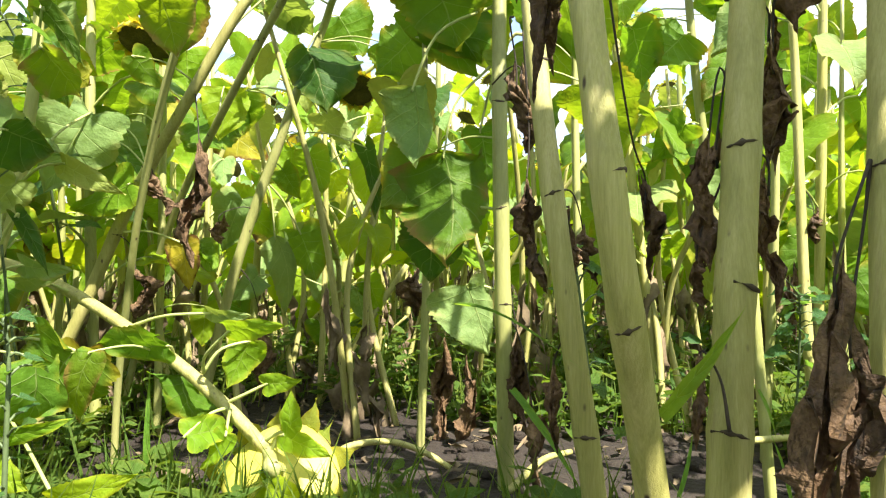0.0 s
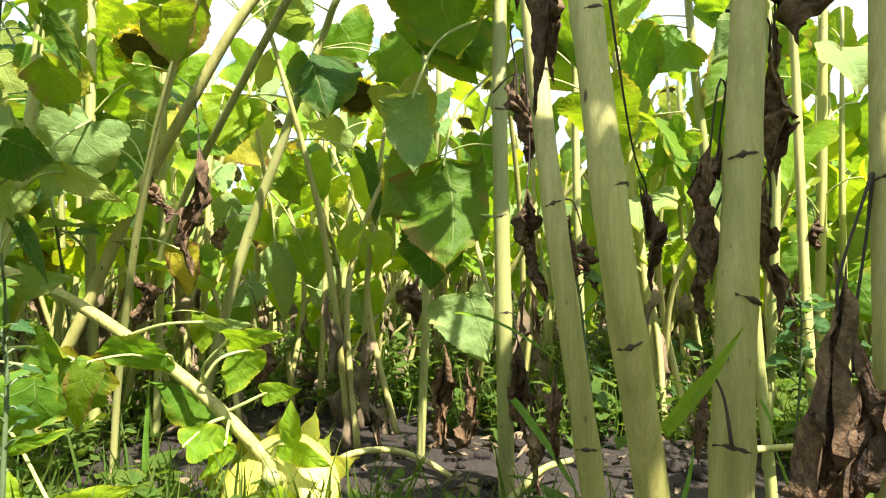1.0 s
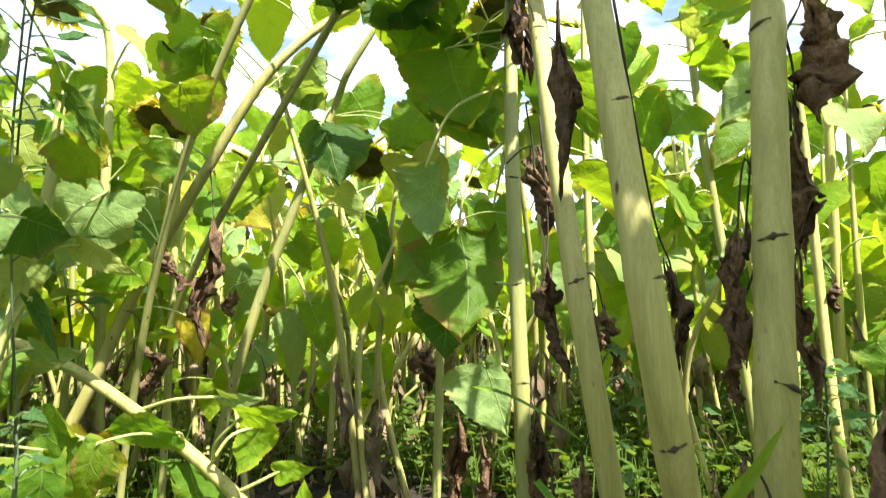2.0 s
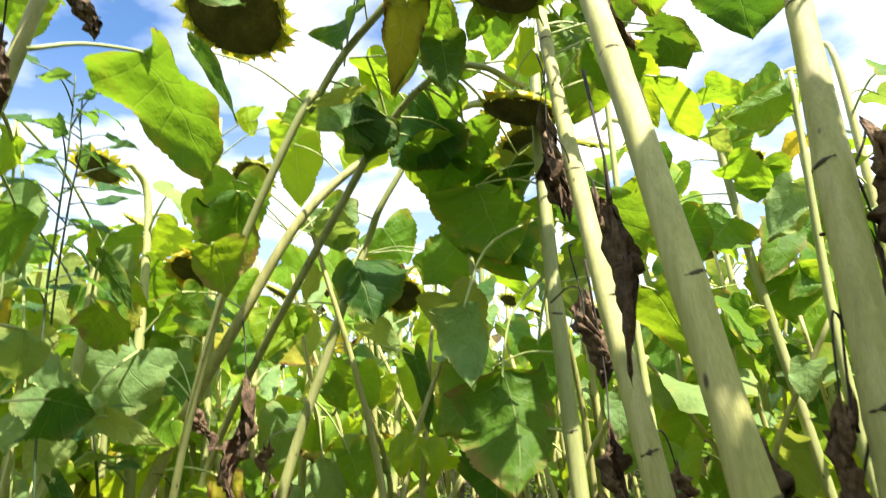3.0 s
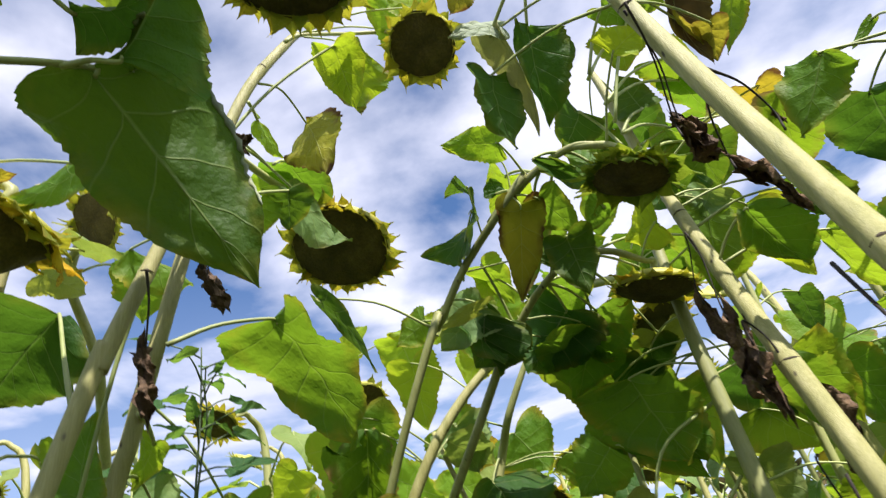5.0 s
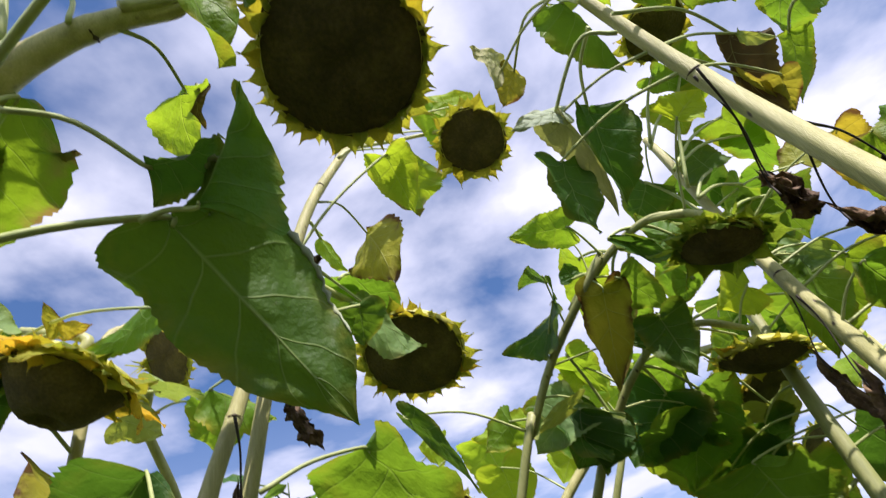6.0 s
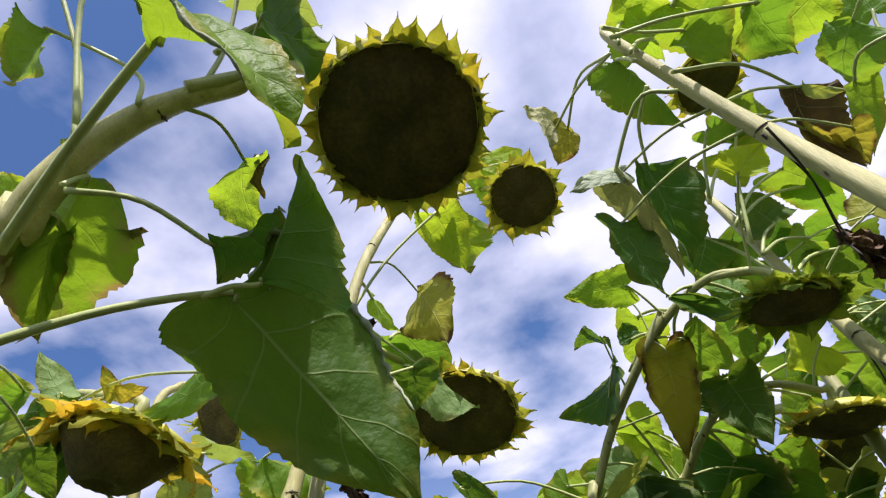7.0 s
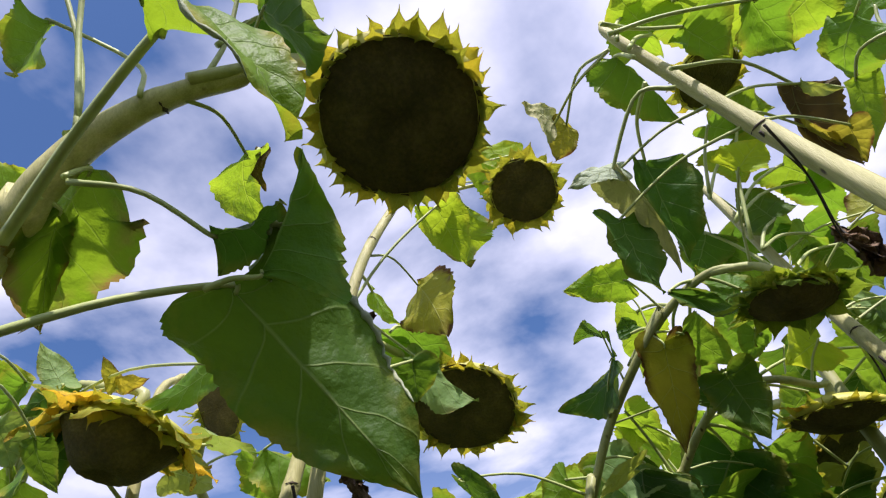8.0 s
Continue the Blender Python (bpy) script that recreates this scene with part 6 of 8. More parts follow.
leaf(leaning_plant, None, (-0.810, 1.299, 0.869), (-0.769, 1.376, 0.841), 0.080, (0.53, -0.53, -0.66), "green", 247)
leaf(wilted_plant, None, (-1.238, 1.576, 0.625), (-1.146, 1.692, 0.521), 0.172, (-0.85, 0.50, -0.18), "worn", 248)
leaf(leaning_plant, None, (-0.818, 1.545, 0.975), (-0.954, 1.590, 0.887), 0.147, (-0.26, 0.63, 0.73), "worn", 249)
leaf(wilted_plant, None, (-1.208, 1.505, 0.933), (-1.215, 1.533, 0.796), 0.131, (-0.61, 0.77, 0.19), "pale", 250)
leaf(far_right_plant, None, (0.835, 1.820, 0.697), (0.856, 1.828, 0.510), 0.173, (0.31, 0.95, 0.08), "deep", 251)
leaf(far_middle_plant, None, (0.547, 2.003, 0.793), (0.482, 1.965, 0.581), 0.193, (0.59, 0.74, -0.31), "green", 252)
leaf(far_right_plant, None, (0.864, 2.404, 0.429), (0.989, 2.327, 0.266), 0.185, (0.73, 0.64, 0.26), "fresh", 253)
leaf(far_middle_plant, None, (1.289, 2.087, 0.654), (1.397, 2.087, 0.460), 0.174, (0.04, 1.00, 0.02), "green", 254)
leaf(far_right_plant, None, (0.708, 2.374, 1.113), (0.670, 2.402, 0.909), 0.168, (0.17, -0.97, -0.17), "deep", 255)
leaf(far_middle_plant, None, (1.380, 2.099, 0.619), (1.297, 2.106, 0.445), 0.165, (0.08, 1.00, -0.00), "green", 256)
leaf(far_right_plant, None, (0.853, 1.737, 0.847), (0.851, 1.740, 0.667), 0.145, (0.32, 0.95, 0.01), "fresh", 257)
leaf(far_middle_plant, None, (0.532, 1.852, 0.385), (0.618, 1.906, 0.227), 0.131, (0.32, -0.94, -0.14), "worn", 258)
leaf(far_right_plant, None, (0.739, 2.021, 0.759), (0.885, 2.087, 0.617), 0.183, (0.24, 0.76, 0.60), "deep", 259)
leaf(far_middle_plant, None, (1.366, 2.127, 0.516), (1.391, 2.216, 0.390), 0.106, (0.68, 0.53, 0.51), "deep", 260)
leaf(far_right_plant, None, (1.061, 1.789, 0.511), (0.977, 1.801, 0.385), 0.140, (-0.36, -0.92, 0.15), "green", 261)
leaf(far_middle_plant, None, (1.585, 2.395, 0.466), (1.511, 2.415, 0.266), 0.185, (-0.87, -0.42, 0.28), "green", 262)
leaf(far_right_plant, None, (0.701, 2.047, 1.224), (0.583, 1.937, 1.002), 0.177, (0.22, -0.92, 0.33), "worn", 263)
leaf(far_middle_plant, None, (1.423, 2.458, 1.305), (1.338, 2.317, 1.021), 0.220, (-0.55, -0.67, 0.50), "worn", 264)
leaf(far_right_plant, None, (1.064, 1.611, 0.395), (1.114, 1.561, 0.279), 0.131, (0.44, 0.88, -0.19), "green", 265)
leaf(far_middle_plant, None, (0.956, 1.745, 0.828), (1.067, 1.741, 0.743), 0.121, (-0.34, -0.85, -0.40), "green", 266)
leaf(far_right_plant, None, (1.015, 1.748, 0.802), (0.985, 1.824, 0.747), 0.080, (0.85, 0.48, 0.22), "deep", 267)
leaf(far_middle_plant, None, (1.543, 2.262, 0.942), (1.531, 2.151, 0.790), 0.121, (0.77, 0.48, -0.41), "fresh", 268)
leaf(far_right_plant, None, (1.496, 2.464, 1.340), (1.558, 2.377, 1.209), 0.145, (-0.85, -0.52, -0.06), "deep", 269)
leaf(far_middle_plant, None, (1.164, 2.091, 1.274), (1.266, 2.088, 1.183), 0.106, (0.55, 0.58, 0.60), "green", 270)
leaf(far_right_plant, None, (1.131, 1.729, 0.688), (1.133, 1.819, 0.537), 0.157, (0.79, 0.53, 0.32), "fresh", 271)
leaf(far_middle_plant, None, (0.667, 1.873, 1.163), (0.556, 1.888, 1.093), 0.113, (-0.32, -0.89, 0.32), "fresh", 272)
leaf(far_right_plant, None, (0.491, 1.728, 1.091), (0.354, 1.755, 0.981), 0.149, (-0.35, -0.91, 0.21), "deep", 273)
leaf(far_middle_plant, None, (1.253, 1.951, 0.539), (1.227, 1.907, 0.370), 0.140, (-0.42, -0.86, 0.28), "green", 274)
leaf(far_right_plant, None, (0.637, 1.855, 0.890), (0.566, 1.938, 0.805), 0.125, (0.35, 0.80, 0.49), "worn", 275)
leaf(far_middle_plant, None, (0.773, 2.477, 1.194), (0.721, 2.338, 0.998), 0.121, (-0.05, 0.82, -0.57), "green", 276)
leaf(far_right_plant, None, (0.907, 1.857, 1.151), (0.908, 1.778, 0.956), 0.141, (-0.49, -0.81, 0.32), "green", 277)
leaf(far_middle_plant, None, (0.750, 1.613, 0.987), (0.669, 1.594, 0.840), 0.121, (0.05, -0.99, 0.10), "worn", 278)
leaf(far_right_plant, None, (1.642, 2.464, 0.911), (1.787, 2.487, 0.755), 0.180, (0.41, 0.76, 0.50), "green", 279)
leaf(far_middle_plant, None, (0.787, 1.722, 0.523), (0.825, 1.675, 0.446), 0.081, (-0.39, -0.86, 0.34), "green", 280)
leaf(far_right_plant, None, (1.385, 2.354, 0.429), (1.328, 2.307, 0.223), 0.183, (0.84, 0.44, -0.33), "green", 281)
leaf(far_middle_plant, None, (0.777, 2.359, 0.798), (0.623, 2.240, 0.635), 0.164, (0.46, -0.87, 0.20), "fresh", 282)
leaf(far_right_plant, None, (1.196, 2.334, 1.237), (1.317, 2.440, 1.078), 0.180, (0.23, -0.88, -0.41), "worn", 283)
leaf(far_middle_plant, None, (0.834, 1.639, 0.904), (0.716, 1.581, 0.793), 0.110, (0.30, -0.94, 0.17), "green", 284)
leaf(far_right_plant, None, (0.624, 1.593, 0.783), (0.553, 1.649, 0.691), 0.104, (0.32, 0.90, 0.29), "green", 285)
leaf(far_middle_plant, None, (1.095, 1.761, 1.120), (1.145, 1.692, 0.968), 0.142, (-0.87, -0.49, -0.06), "green", 286)
leaf(far_right_plant, None, (0.492, 1.843, 1.176), (0.493, 1.755, 0.995), 0.132, (0.54, 0.76, -0.36), "fresh", 287)
leaf(far_middle_plant, None, (0.947, 1.640, 1.051), (0.896, 1.704, 1.013), 0.099, (0.60, 0.70, 0.38), "worn", 288)
leaf(far_right_plant, None, (1.190, 2.108, 1.164), (1.154, 2.126, 0.990), 0.138, (-0.10, 0.99, 0.12), "green", 289)
leaf(far_middle_plant, None, (1.173, 2.130, 0.571), (1.302, 2.092, 0.405), 0.190, (-0.73, -0.51, -0.45), "deep", 290)
leaf(far_right_plant, None, (1.490, 2.124, 0.364), (1.546, 2.226, 0.238), 0.097, (0.56, 0.50, 0.66), "worn", 291)
leaf(far_middle_plant, None, (1.296, 2.443, 0.676), (1.464, 2.557, 0.567), 0.146, (0.07, 0.63, 0.77), "worn", 292)
leaf(far_right_plant, None, (1.277, 2.357, 1.110), (1.344, 2.279, 0.992), 0.138, (-0.79, -0.61, -0.04), "fresh", 293)
leaf(far_middle_plant, None, (0.861, 1.881, 0.389), (1.033, 1.965, 0.297), 0.147, (0.09, -0.81, -0.58), "fresh", 294)
leaf(far_right_plant, None, (1.468, 2.167, 0.955), (1.489, 2.267, 0.813), 0.141, (-0.55, -0.64, -0.54), "green", 295)
leaf(far_middle_plant, None, (0.486, 1.589, 1.035), (0.524, 1.627, 0.873), 0.151, (0.75, 0.58, 0.31), "green", 296)
leaf(leaning_plant, None, (-0.810, 1.698, 0.526), (-0.866, 1.706, 0.433), 0.092, (0.13, 0.99, 0.00), "green", 297)
leaf(slanting_plant, None, (-0.390, 1.761, 0.763), (-0.304, 1.663, 0.656), 0.090, (0.08, -0.70, 0.71), "green", 298)
leaf(leaning_plant, None, (-0.519, 2.406, 0.487), (-0.589, 2.501, 0.346), 0.124, (-0.45, -0.83, -0.33), "fresh", 299)
leaf(slanting_plant, None, (-0.283, 2.370, 0.248), (-0.258, 2.420, 0.053), 0.178, (0.07, -0.97, -0.24), "fresh", 300)
leaf(leaning_plant, None, (-0.178, 1.956, 0.897), (-0.245, 1.976, 0.835), 0.082, (0.23, -0.83, -0.51), "fresh", 301)
leaf(slanting_plant, None, (-1.355, 2.431, 0.754), (-1.380, 2.468, 0.592), 0.140, (0.05, 0.98, 0.21), "yellow", 302)
leaf(leaning_plant, None, (-1.014, 2.393, 0.924), (-0.872, 2.342, 0.758), 0.153, (0.03, 0.96, -0.28), "fresh", 303)
leaf(slanting_plant, None, (-0.124, 2.172, 0.751), (-0.117, 2.136, 0.634), 0.095, (-0.11, -0.95, 0.28), "yellow", 304)
leaf(leaning_plant, None, (-0.405, 1.901, 0.550), (-0.317, 1.925, 0.437), 0.115, (-0.59, 0.75, -0.30), "pale", 305)
leaf(slanting_plant, None, (-1.192, 2.334, 1.247), (-1.090, 2.408, 1.122), 0.184, (0.31, -0.91, -0.29), "pale", 306)
leaf(leaning_plant, None, (-0.470, 1.773, 1.055), (-0.388, 1.762, 0.927), 0.125, (-0.06, -1.00, 0.05), "fresh", 307)
leaf(slanting_plant, None, (-1.222, 2.112, 0.388), (-1.309, 2.104, 0.319), 0.094, (-0.40, 0.82, 0.41), "green", 308)
leaf(leaning_plant, None, (-1.514, 2.433, 0.492), (-1.601, 2.456, 0.316), 0.153, (-0.77, 0.47, 0.44), "pale", 309)
leaf(slanting_plant, None, (-1.181, 1.755, 0.452), (-1.086, 1.793, 0.370), 0.118, (-0.11, 0.94, 0.32), "yellow", 310)
leaf(leaning_plant, None, (-0.417, 1.802, 1.025), (-0.403, 1.844, 0.871), 0.142, (0.35, -0.91, -0.21), "pale", 311)
leaf(slanting_plant, None, (-1.314, 2.185, 1.204), (-1.424, 2.170, 1.097), 0.132, (0.10, -0.99, 0.04), "green", 312)
leaf(leaning_plant, None, (-0.295, 2.143, 0.977), (-0.334, 2.095, 0.849), 0.111, (-0.02, -0.94, 0.35), "pale", 313)
leaf(slanting_plant, None, (-1.481, 2.448, 0.466), (-1.540, 2.412, 0.257), 0.194, (0.37, -0.93, 0.06), "fresh", 314)
leaf(leaning_plant, None, (-0.765, 2.275, 1.198), (-0.596, 2.268, 1.089), 0.174, (-0.18, -0.96, -0.22), "fresh", 315)
leaf(slanting_plant, None, (-1.231, 2.292, 1.072), (-1.152, 2.258, 0.961), 0.100, (0.34, -0.80, 0.49), "fresh", 316)
leaf(leaning_plant, None, (-1.070, 2.289, 0.432), (-1.196, 2.396, 0.270), 0.158, (-0.26, -0.89, -0.38), "green", 317)
leaf(slanting_plant, None, (-1.180, 1.966, 0.469), (-1.149, 2.008, 0.394), 0.079, (-0.57, 0.80, 0.20), "fresh", 318)
leaf(leaning_plant, None, (-1.257, 2.100, 0.855), (-1.204, 2.055, 0.668), 0.168, (0.22, -0.93, 0.29), "yellow", 319)
leaf(slanting_plant, None, (-0.325, 1.901, 0.710), (-0.362, 1.946, 0.622), 0.091, (0.42, 0.87, 0.27), "fresh", 320)
leaf(leaning_plant, None, (-0.677, 1.772, 0.304), (-0.690, 1.786, 0.189), 0.099, (0.69, -0.71, -0.16), "fresh", 321)
leaf(slanting_plant, None, (-0.444, 1.720, 0.684), (-0.392, 1.720, 0.602), 0.077, (-0.11, -0.99, -0.07), "green", 322)
leaf(leaning_plant, None, (-0.841, 1.856, 0.831), (-0.910, 1.864, 0.703), 0.131, (0.32, -0.92, -0.24), "pale", 323)
leaf(slanting_plant, None, (-0.818, 2.295, 0.928), (-0.629, 2.255, 0.794), 0.193, (-0.05, -0.97, 0.22), "yellow", 324)
leaf(leaning_plant, None, (-1.097, 2.010, 0.769), (-1.090, 1.922, 0.673), 0.077, (-0.83, 0.38, -0.41), "fresh", 325)
leaf(slanting_plant, None, (-0.465, 2.128, 0.298), (-0.493, 2.190, 0.156), 0.108, (-0.37, 0.82, 0.43), "fresh", 326)
leaf(leaning_plant, None, (-0.432, 2.218, 1.187), (-0.274, 2.254, 1.091), 0.157, (-0.09, -0.87, -0.48), "yellow", 327)
leaf(slanting_plant, None, (-0.773, 1.822, 0.877), (-0.855, 1.737, 0.762), 0.145, (0.25, -0.86, 0.46), "yellow", 328)
leaf(leaning_plant, None, (-0.796, 2.360, 0.312), (-0.824, 2.291, 0.119), 0.185, (0.11, -0.94, 0.32), "green", 329)
leaf(slanting_plant, None, (-0.224, 1.904, 0.373), (-0.186, 1.912, 0.269), 0.087, (-0.27, -0.95, -0.17), "fresh", 330)
leaf(leaning_plant, None, (-1.156, 2.079, 1.101), (-1.146, 2.125, 0.957), 0.151, (-0.53, 0.82, 0.22), "green", 331)
leaf(slanting_plant, None, (-0.706, 2.446, 0.690), (-0.664, 2.351, 0.494), 0.174, (0.24, 0.89, -0.38), "pale", 332)
leaf(leaning_plant, None, (-1.446, 2.176, 0.552), (-1.394, 2.096, 0.375), 0.166, (0.27, -0.85, 0.46), "fresh", 333)
leaf(slanting_plant, None, (-1.135, 2.111, 0.757), (-1.180, 2.094, 0.669), 0.088, (0.15, -0.98, 0.12), "fresh", 334)
leaf(leaning_plant, None, (-0.976, 1.752, 0.781), (-1.086, 1.813, 0.720), 0.084, (0.01, 0.72, 0.70), "fresh", 335)
leaf(slanting_plant, None, (-0.468, 1.999, 0.965), (-0.401, 1.912, 0.836), 0.107, (-0.06, -0.84, 0.54), "fresh", 336)
leaf(leaning_plant, None, (-0.846, 2.170, 0.591), (-0.878, 2.045, 0.524), 0.083, (0.90, -0.36, 0.25), "pale", 337)
leaf(slanting_plant, None, (-1.365, 2.068, 0.711), (-1.301, 2.029, 0.603), 0.090, (0.26, -0.85, 0.46), "fresh", 338)
leaf(leaning_plant, None, (-0.589, 2.248, 0.746), (-0.632, 2.195, 0.633), 0.112, (-0.11, 0.92, -0.39), "yellow", 339)
leaf(slanting_plant, None, (-0.154, 2.328, 0.797), (-0.260, 2.235, 0.639), 0.145, (0.16, -0.89, 0.42), "green", 340)
leaf(leaning_plant, None, (-0.493, 1.711, 0.959), (-0.482, 1.655, 0.852), 0.082, (0.65, -0.65, 0.40), "pale", 341)
leaf(slanting_plant, None, (-0.261, 2.435, 0.560), (-0.379, 2.304, 0.404), 0.174, (0.61, -0.77, 0.18), "green", 342)
leaf(leaning_plant, None, (-0.414, 1.862, 0.495), (-0.341, 1.903, 0.435), 0.093, (0.62, -0.75, 0.23), "fresh", 343)
leaf(slanting_plant, None, (-0.547, 1.843, 0.390), (-0.589, 1.744, 0.320), 0.097, (0.78, -0.55, 0.30), "pale", 344)
leaf(leaning_plant, None, (-0.704, 1.788, 0.484), (-0.634, 1.733, 0.387), 0.095, (0.25, -0.75, 0.61), "fresh", 345)
leaf(slanting_plant, None, (-0.672, 1.899, 0.745), (-0.639, 1.801, 0.646), 0.068, (-0.14, 0.68, -0.72), "pale", 346)
leaf(leaning_plant, None, (-0.392, 2.054, 0.431), (-0.380, 2.040, 0.271), 0.136, (-0.26, -0.96, 0.06), "pale", 347)
leaf(slanting_plant, None, (-0.924, 1.853, 1.078), (-0.830, 1.863, 0.970), 0.139, (-0.05, 1.00, 0.04), "green", 348)
leaf(leaning_plant, None, (-1.403, 2.019, 1.039), (-1.428, 1.924, 0.905), 0.114, (0.83, -0.51, 0.21), "pale", 349)
leaf(slanting_plant, None, (-0.579, 1.790, 0.610), (-0.644, 1.827, 0.461), 0.142, (-0.03, -0.97, -0.23), "pale", 350)
leaf(leaning_plant, None, (-0.206, 1.771, 0.755), (-0.237, 1.862, 0.599), 0.153, (0.44, -0.73, -0.51), "fresh", 351)
leaf(slanting_plant, None, (-1.172, 1.869, 0.517), (-1.258, 1.905, 0.450), 0.085, (-0.25, -0.95, -0.20), "yellow", 352)
leaf(leaning_plant, None, (-1.015, 2.390, 0.242), (-1.197, 2.506, 0.115), 0.138, (0.14, 0.82, 0.56), "green", 353)
leaf(slanting_plant, None, (-0.468, 2.254, 0.734), (-0.557, 2.365, 0.626), 0.110, (0.45, 0.78, 0.43), "fresh", 354)
leaf(leaning_plant, None, (-0.665, 1.959, 0.382), (-0.612, 1.892, 0.289), 0.081, (-0.41, -0.83, 0.37), "green", 355)
leaf(slanting_plant, None, (-0.646, 1.886, 0.611), (-0.504, 1.906, 0.507), 0.152, (0.04, 0.97, 0.24), "fresh", 356)

# withered leaves hanging on cords
dried_leaf(thick_plant, (0.078, 0.539, 0.823), (0.073, 0.485, 0.710), 0.156, 0.022, 357, (8, -1), via=(0.072, 0.493, 0.746), turns=1.0)
dried_leaf(thick_plant, (0.136, 0.580, 0.830), (0.216, 0.665, 0.515), 0.111, 0.034, 358, (11, -8), via=(0.188, 0.632, 0.573), turns=1.0)
dried_leaf(slim_plant, (0.100, 0.783, 0.827), (0.075, 0.771, 0.884), 0.113, 0.040, 359, (11, -4), turns=1.0)
dried_leaf(slim_plant, (0.091, 0.800, 0.742), (0.094, 0.793, 0.676), 0.107, 0.035, 360, (11, -7), via=(0.086, 0.792, 0.732), turns=1.0)
dried_leaf(slim_plant, (0.102, 0.785, 0.718), (0.105, 0.782, 0.524), 0.135, 0.040, 361, (3, -10), via=(0.111, 0.800, 0.588), turns=1.0)
dried_leaf(slim_plant, (0.140, 0.769, 0.491), (0.156, 0.770, 0.490), 0.079, 0.026, 362, (11, -6), turns=1.0)
dried_leaf(near_plant, (0.299, 0.565, 0.722), (0.247, 0.559, 0.537), 0.112, 0.033, 363, (1, 6), via=(0.269, 0.570, 0.638), turns=1.0)
dried_leaf(near_plant, (0.299, 0.565, 0.722), (0.315, 0.558, 0.759), 0.122, 0.048, 364, (2, -7), turns=1.3)
dried_leaf(near_plant, (0.297, 0.565, 0.722), (0.306, 0.573, 0.627), 0.114, 0.035, 365, (6, -1), turns=1.0)
dried_leaf(near_plant, (0.262, 0.552, 0.522), (0.296, 0.565, 0.513), 0.085, 0.019, 366, (11, -2), turns=1.0)
dried_leaf(near_plant, (0.258, 0.552, 0.522), (0.228, 0.557, 0.441), 0.064, 0.020, 367, (11, -5), turns=1.0)
dried_leaf(slim_plant, (0.080, 0.834, 1.041), (0.085, 0.850, 0.948), 0.150, 0.047, 368, (15, -8), turns=1.0)
dried_leaf(slim_plant, (0.114, 0.836, 0.853), (0.135, 0.835, 0.833), 0.146, 0.036, 369, (22, -12), turns=1.0)
dried_leaf(slim_plant, (0.079, 0.989, 0.709), (0.109, 0.867, 0.696), 0.119, 0.039, 370, (13, -7), turns=1.0)
dried_leaf(left_near_plant, (-0.496, 0.557, 1.019), (-0.506, 0.578, 0.964), 0.097, 0.028, 371, (10, 0), via=(-0.499, 0.568, 0.991), turns=1.0)
dried_leaf(left_plant, (-0.469, 0.591, 1.048), (-0.455, 0.589, 1.056), 0.076, 0.025, 372, (22, -9), turns=1.0)
dried_leaf(thick_plant, (0.042, 0.542, 1.155), (0.080, 0.682, 1.106), 0.091, 0.032, 373, (52, -68), via=(0.060, 0.593, 1.122), turns=1.0)
dried_leaf(thick_plant, (0.084, 0.567, 1.060), (0.113, 0.682, 1.044), 0.119, 0.042, 374, (30, -50), via=(0.087, 0.608, 1.038), turns=1.0)
dried_leaf(slim_plant, (0.103, 0.915, 1.098), (0.088, 0.929, 1.007), 0.183, 0.032, 375, (17, -17), turns=1.0)
dried_leaf(thick_plant, (0.089, 0.568, 1.059), (0.156, 0.639, 1.044), 0.037, 0.008, 376, (54, -83), turns=1.0)
dried_leaf(thick_plant, (0.050, 0.575, 1.181), (0.093, 0.699, 1.132), 0.086, 0.042, 377, (44, -42), via=(0.077, 0.630, 1.150), turns=1.0)
dried_leaf(left_plant, (-0.460, 0.614, 1.258), (-0.445, 0.635, 1.264), 0.033, 0.030, 378, (47, -21), turns=1.0)
dried_leaf(left_near_plant, (-0.531, 0.712, 1.146), (-0.534, 0.723, 1.131), 0.064, 0.033, 379, (36, -1), turns=1.0)
dried_leaf(near_plant, (0.263, 0.574, 0.667), (0.313, 0.594, 0.665), 0.152, 0.030, 380, (1, -2), turns=1.0)
dried_leaf(near_plant, (0.267, 0.557, 0.525), (0.298, 0.578, 0.494), 0.111, 0.026, 381, (1, -4), turns=1.0)
dried_leaf(near_plant, (0.267, 0.557, 0.525), (0.239, 0.557, 0.537), 0.117, 0.028, 382, (-3, 3), via=(0.254, 0.565, 0.601), turns=1.0)
dried_leaf(near_plant, (0.216, 0.473, 0.294), (0.203, 0.492, 0.353), 0.073, 0.022, 383, (-6, 6), turns=1.0)
dried_leaf(edge_plant, (0.322, 0.468, 0.499), (0.271, 0.430, 0.420), 0.200, 0.034, 384, (-6, 9), via=(0.302, 0.449, 0.477), turns=1.3)
dried_leaf(edge_plant, (0.322, 0.468, 0.499), (0.294, 0.451, 0.383), 0.170, 0.034, 385, (-7, 7), turns=1.0)
dried_leaf(green_plant, (0.107, 1.128, 0.521), (0.131, 1.104, 0.300), 0.166, 0.055, 386, (-5, -6), via=(0.116, 1.121, 0.410), turns=1.0)
dried_leaf(green_plant, (0.105, 1.112, 0.349), (0.148, 1.056, 0.201), 0.162, 0.043, 387, (-9, -3), turns=1.0)
dried_leaf(slim_plant, (0.132, 0.662, 0.366), (0.121, 0.683, 0.315), 0.099, 0.025, 388, (1, -2), turns=1.0)
dried_leaf(slim_plant, (0.125, 0.718, 0.505), (0.201, 0.899, 0.477), 0.083, 0.033, 389, (1, -11), turns=1.0)
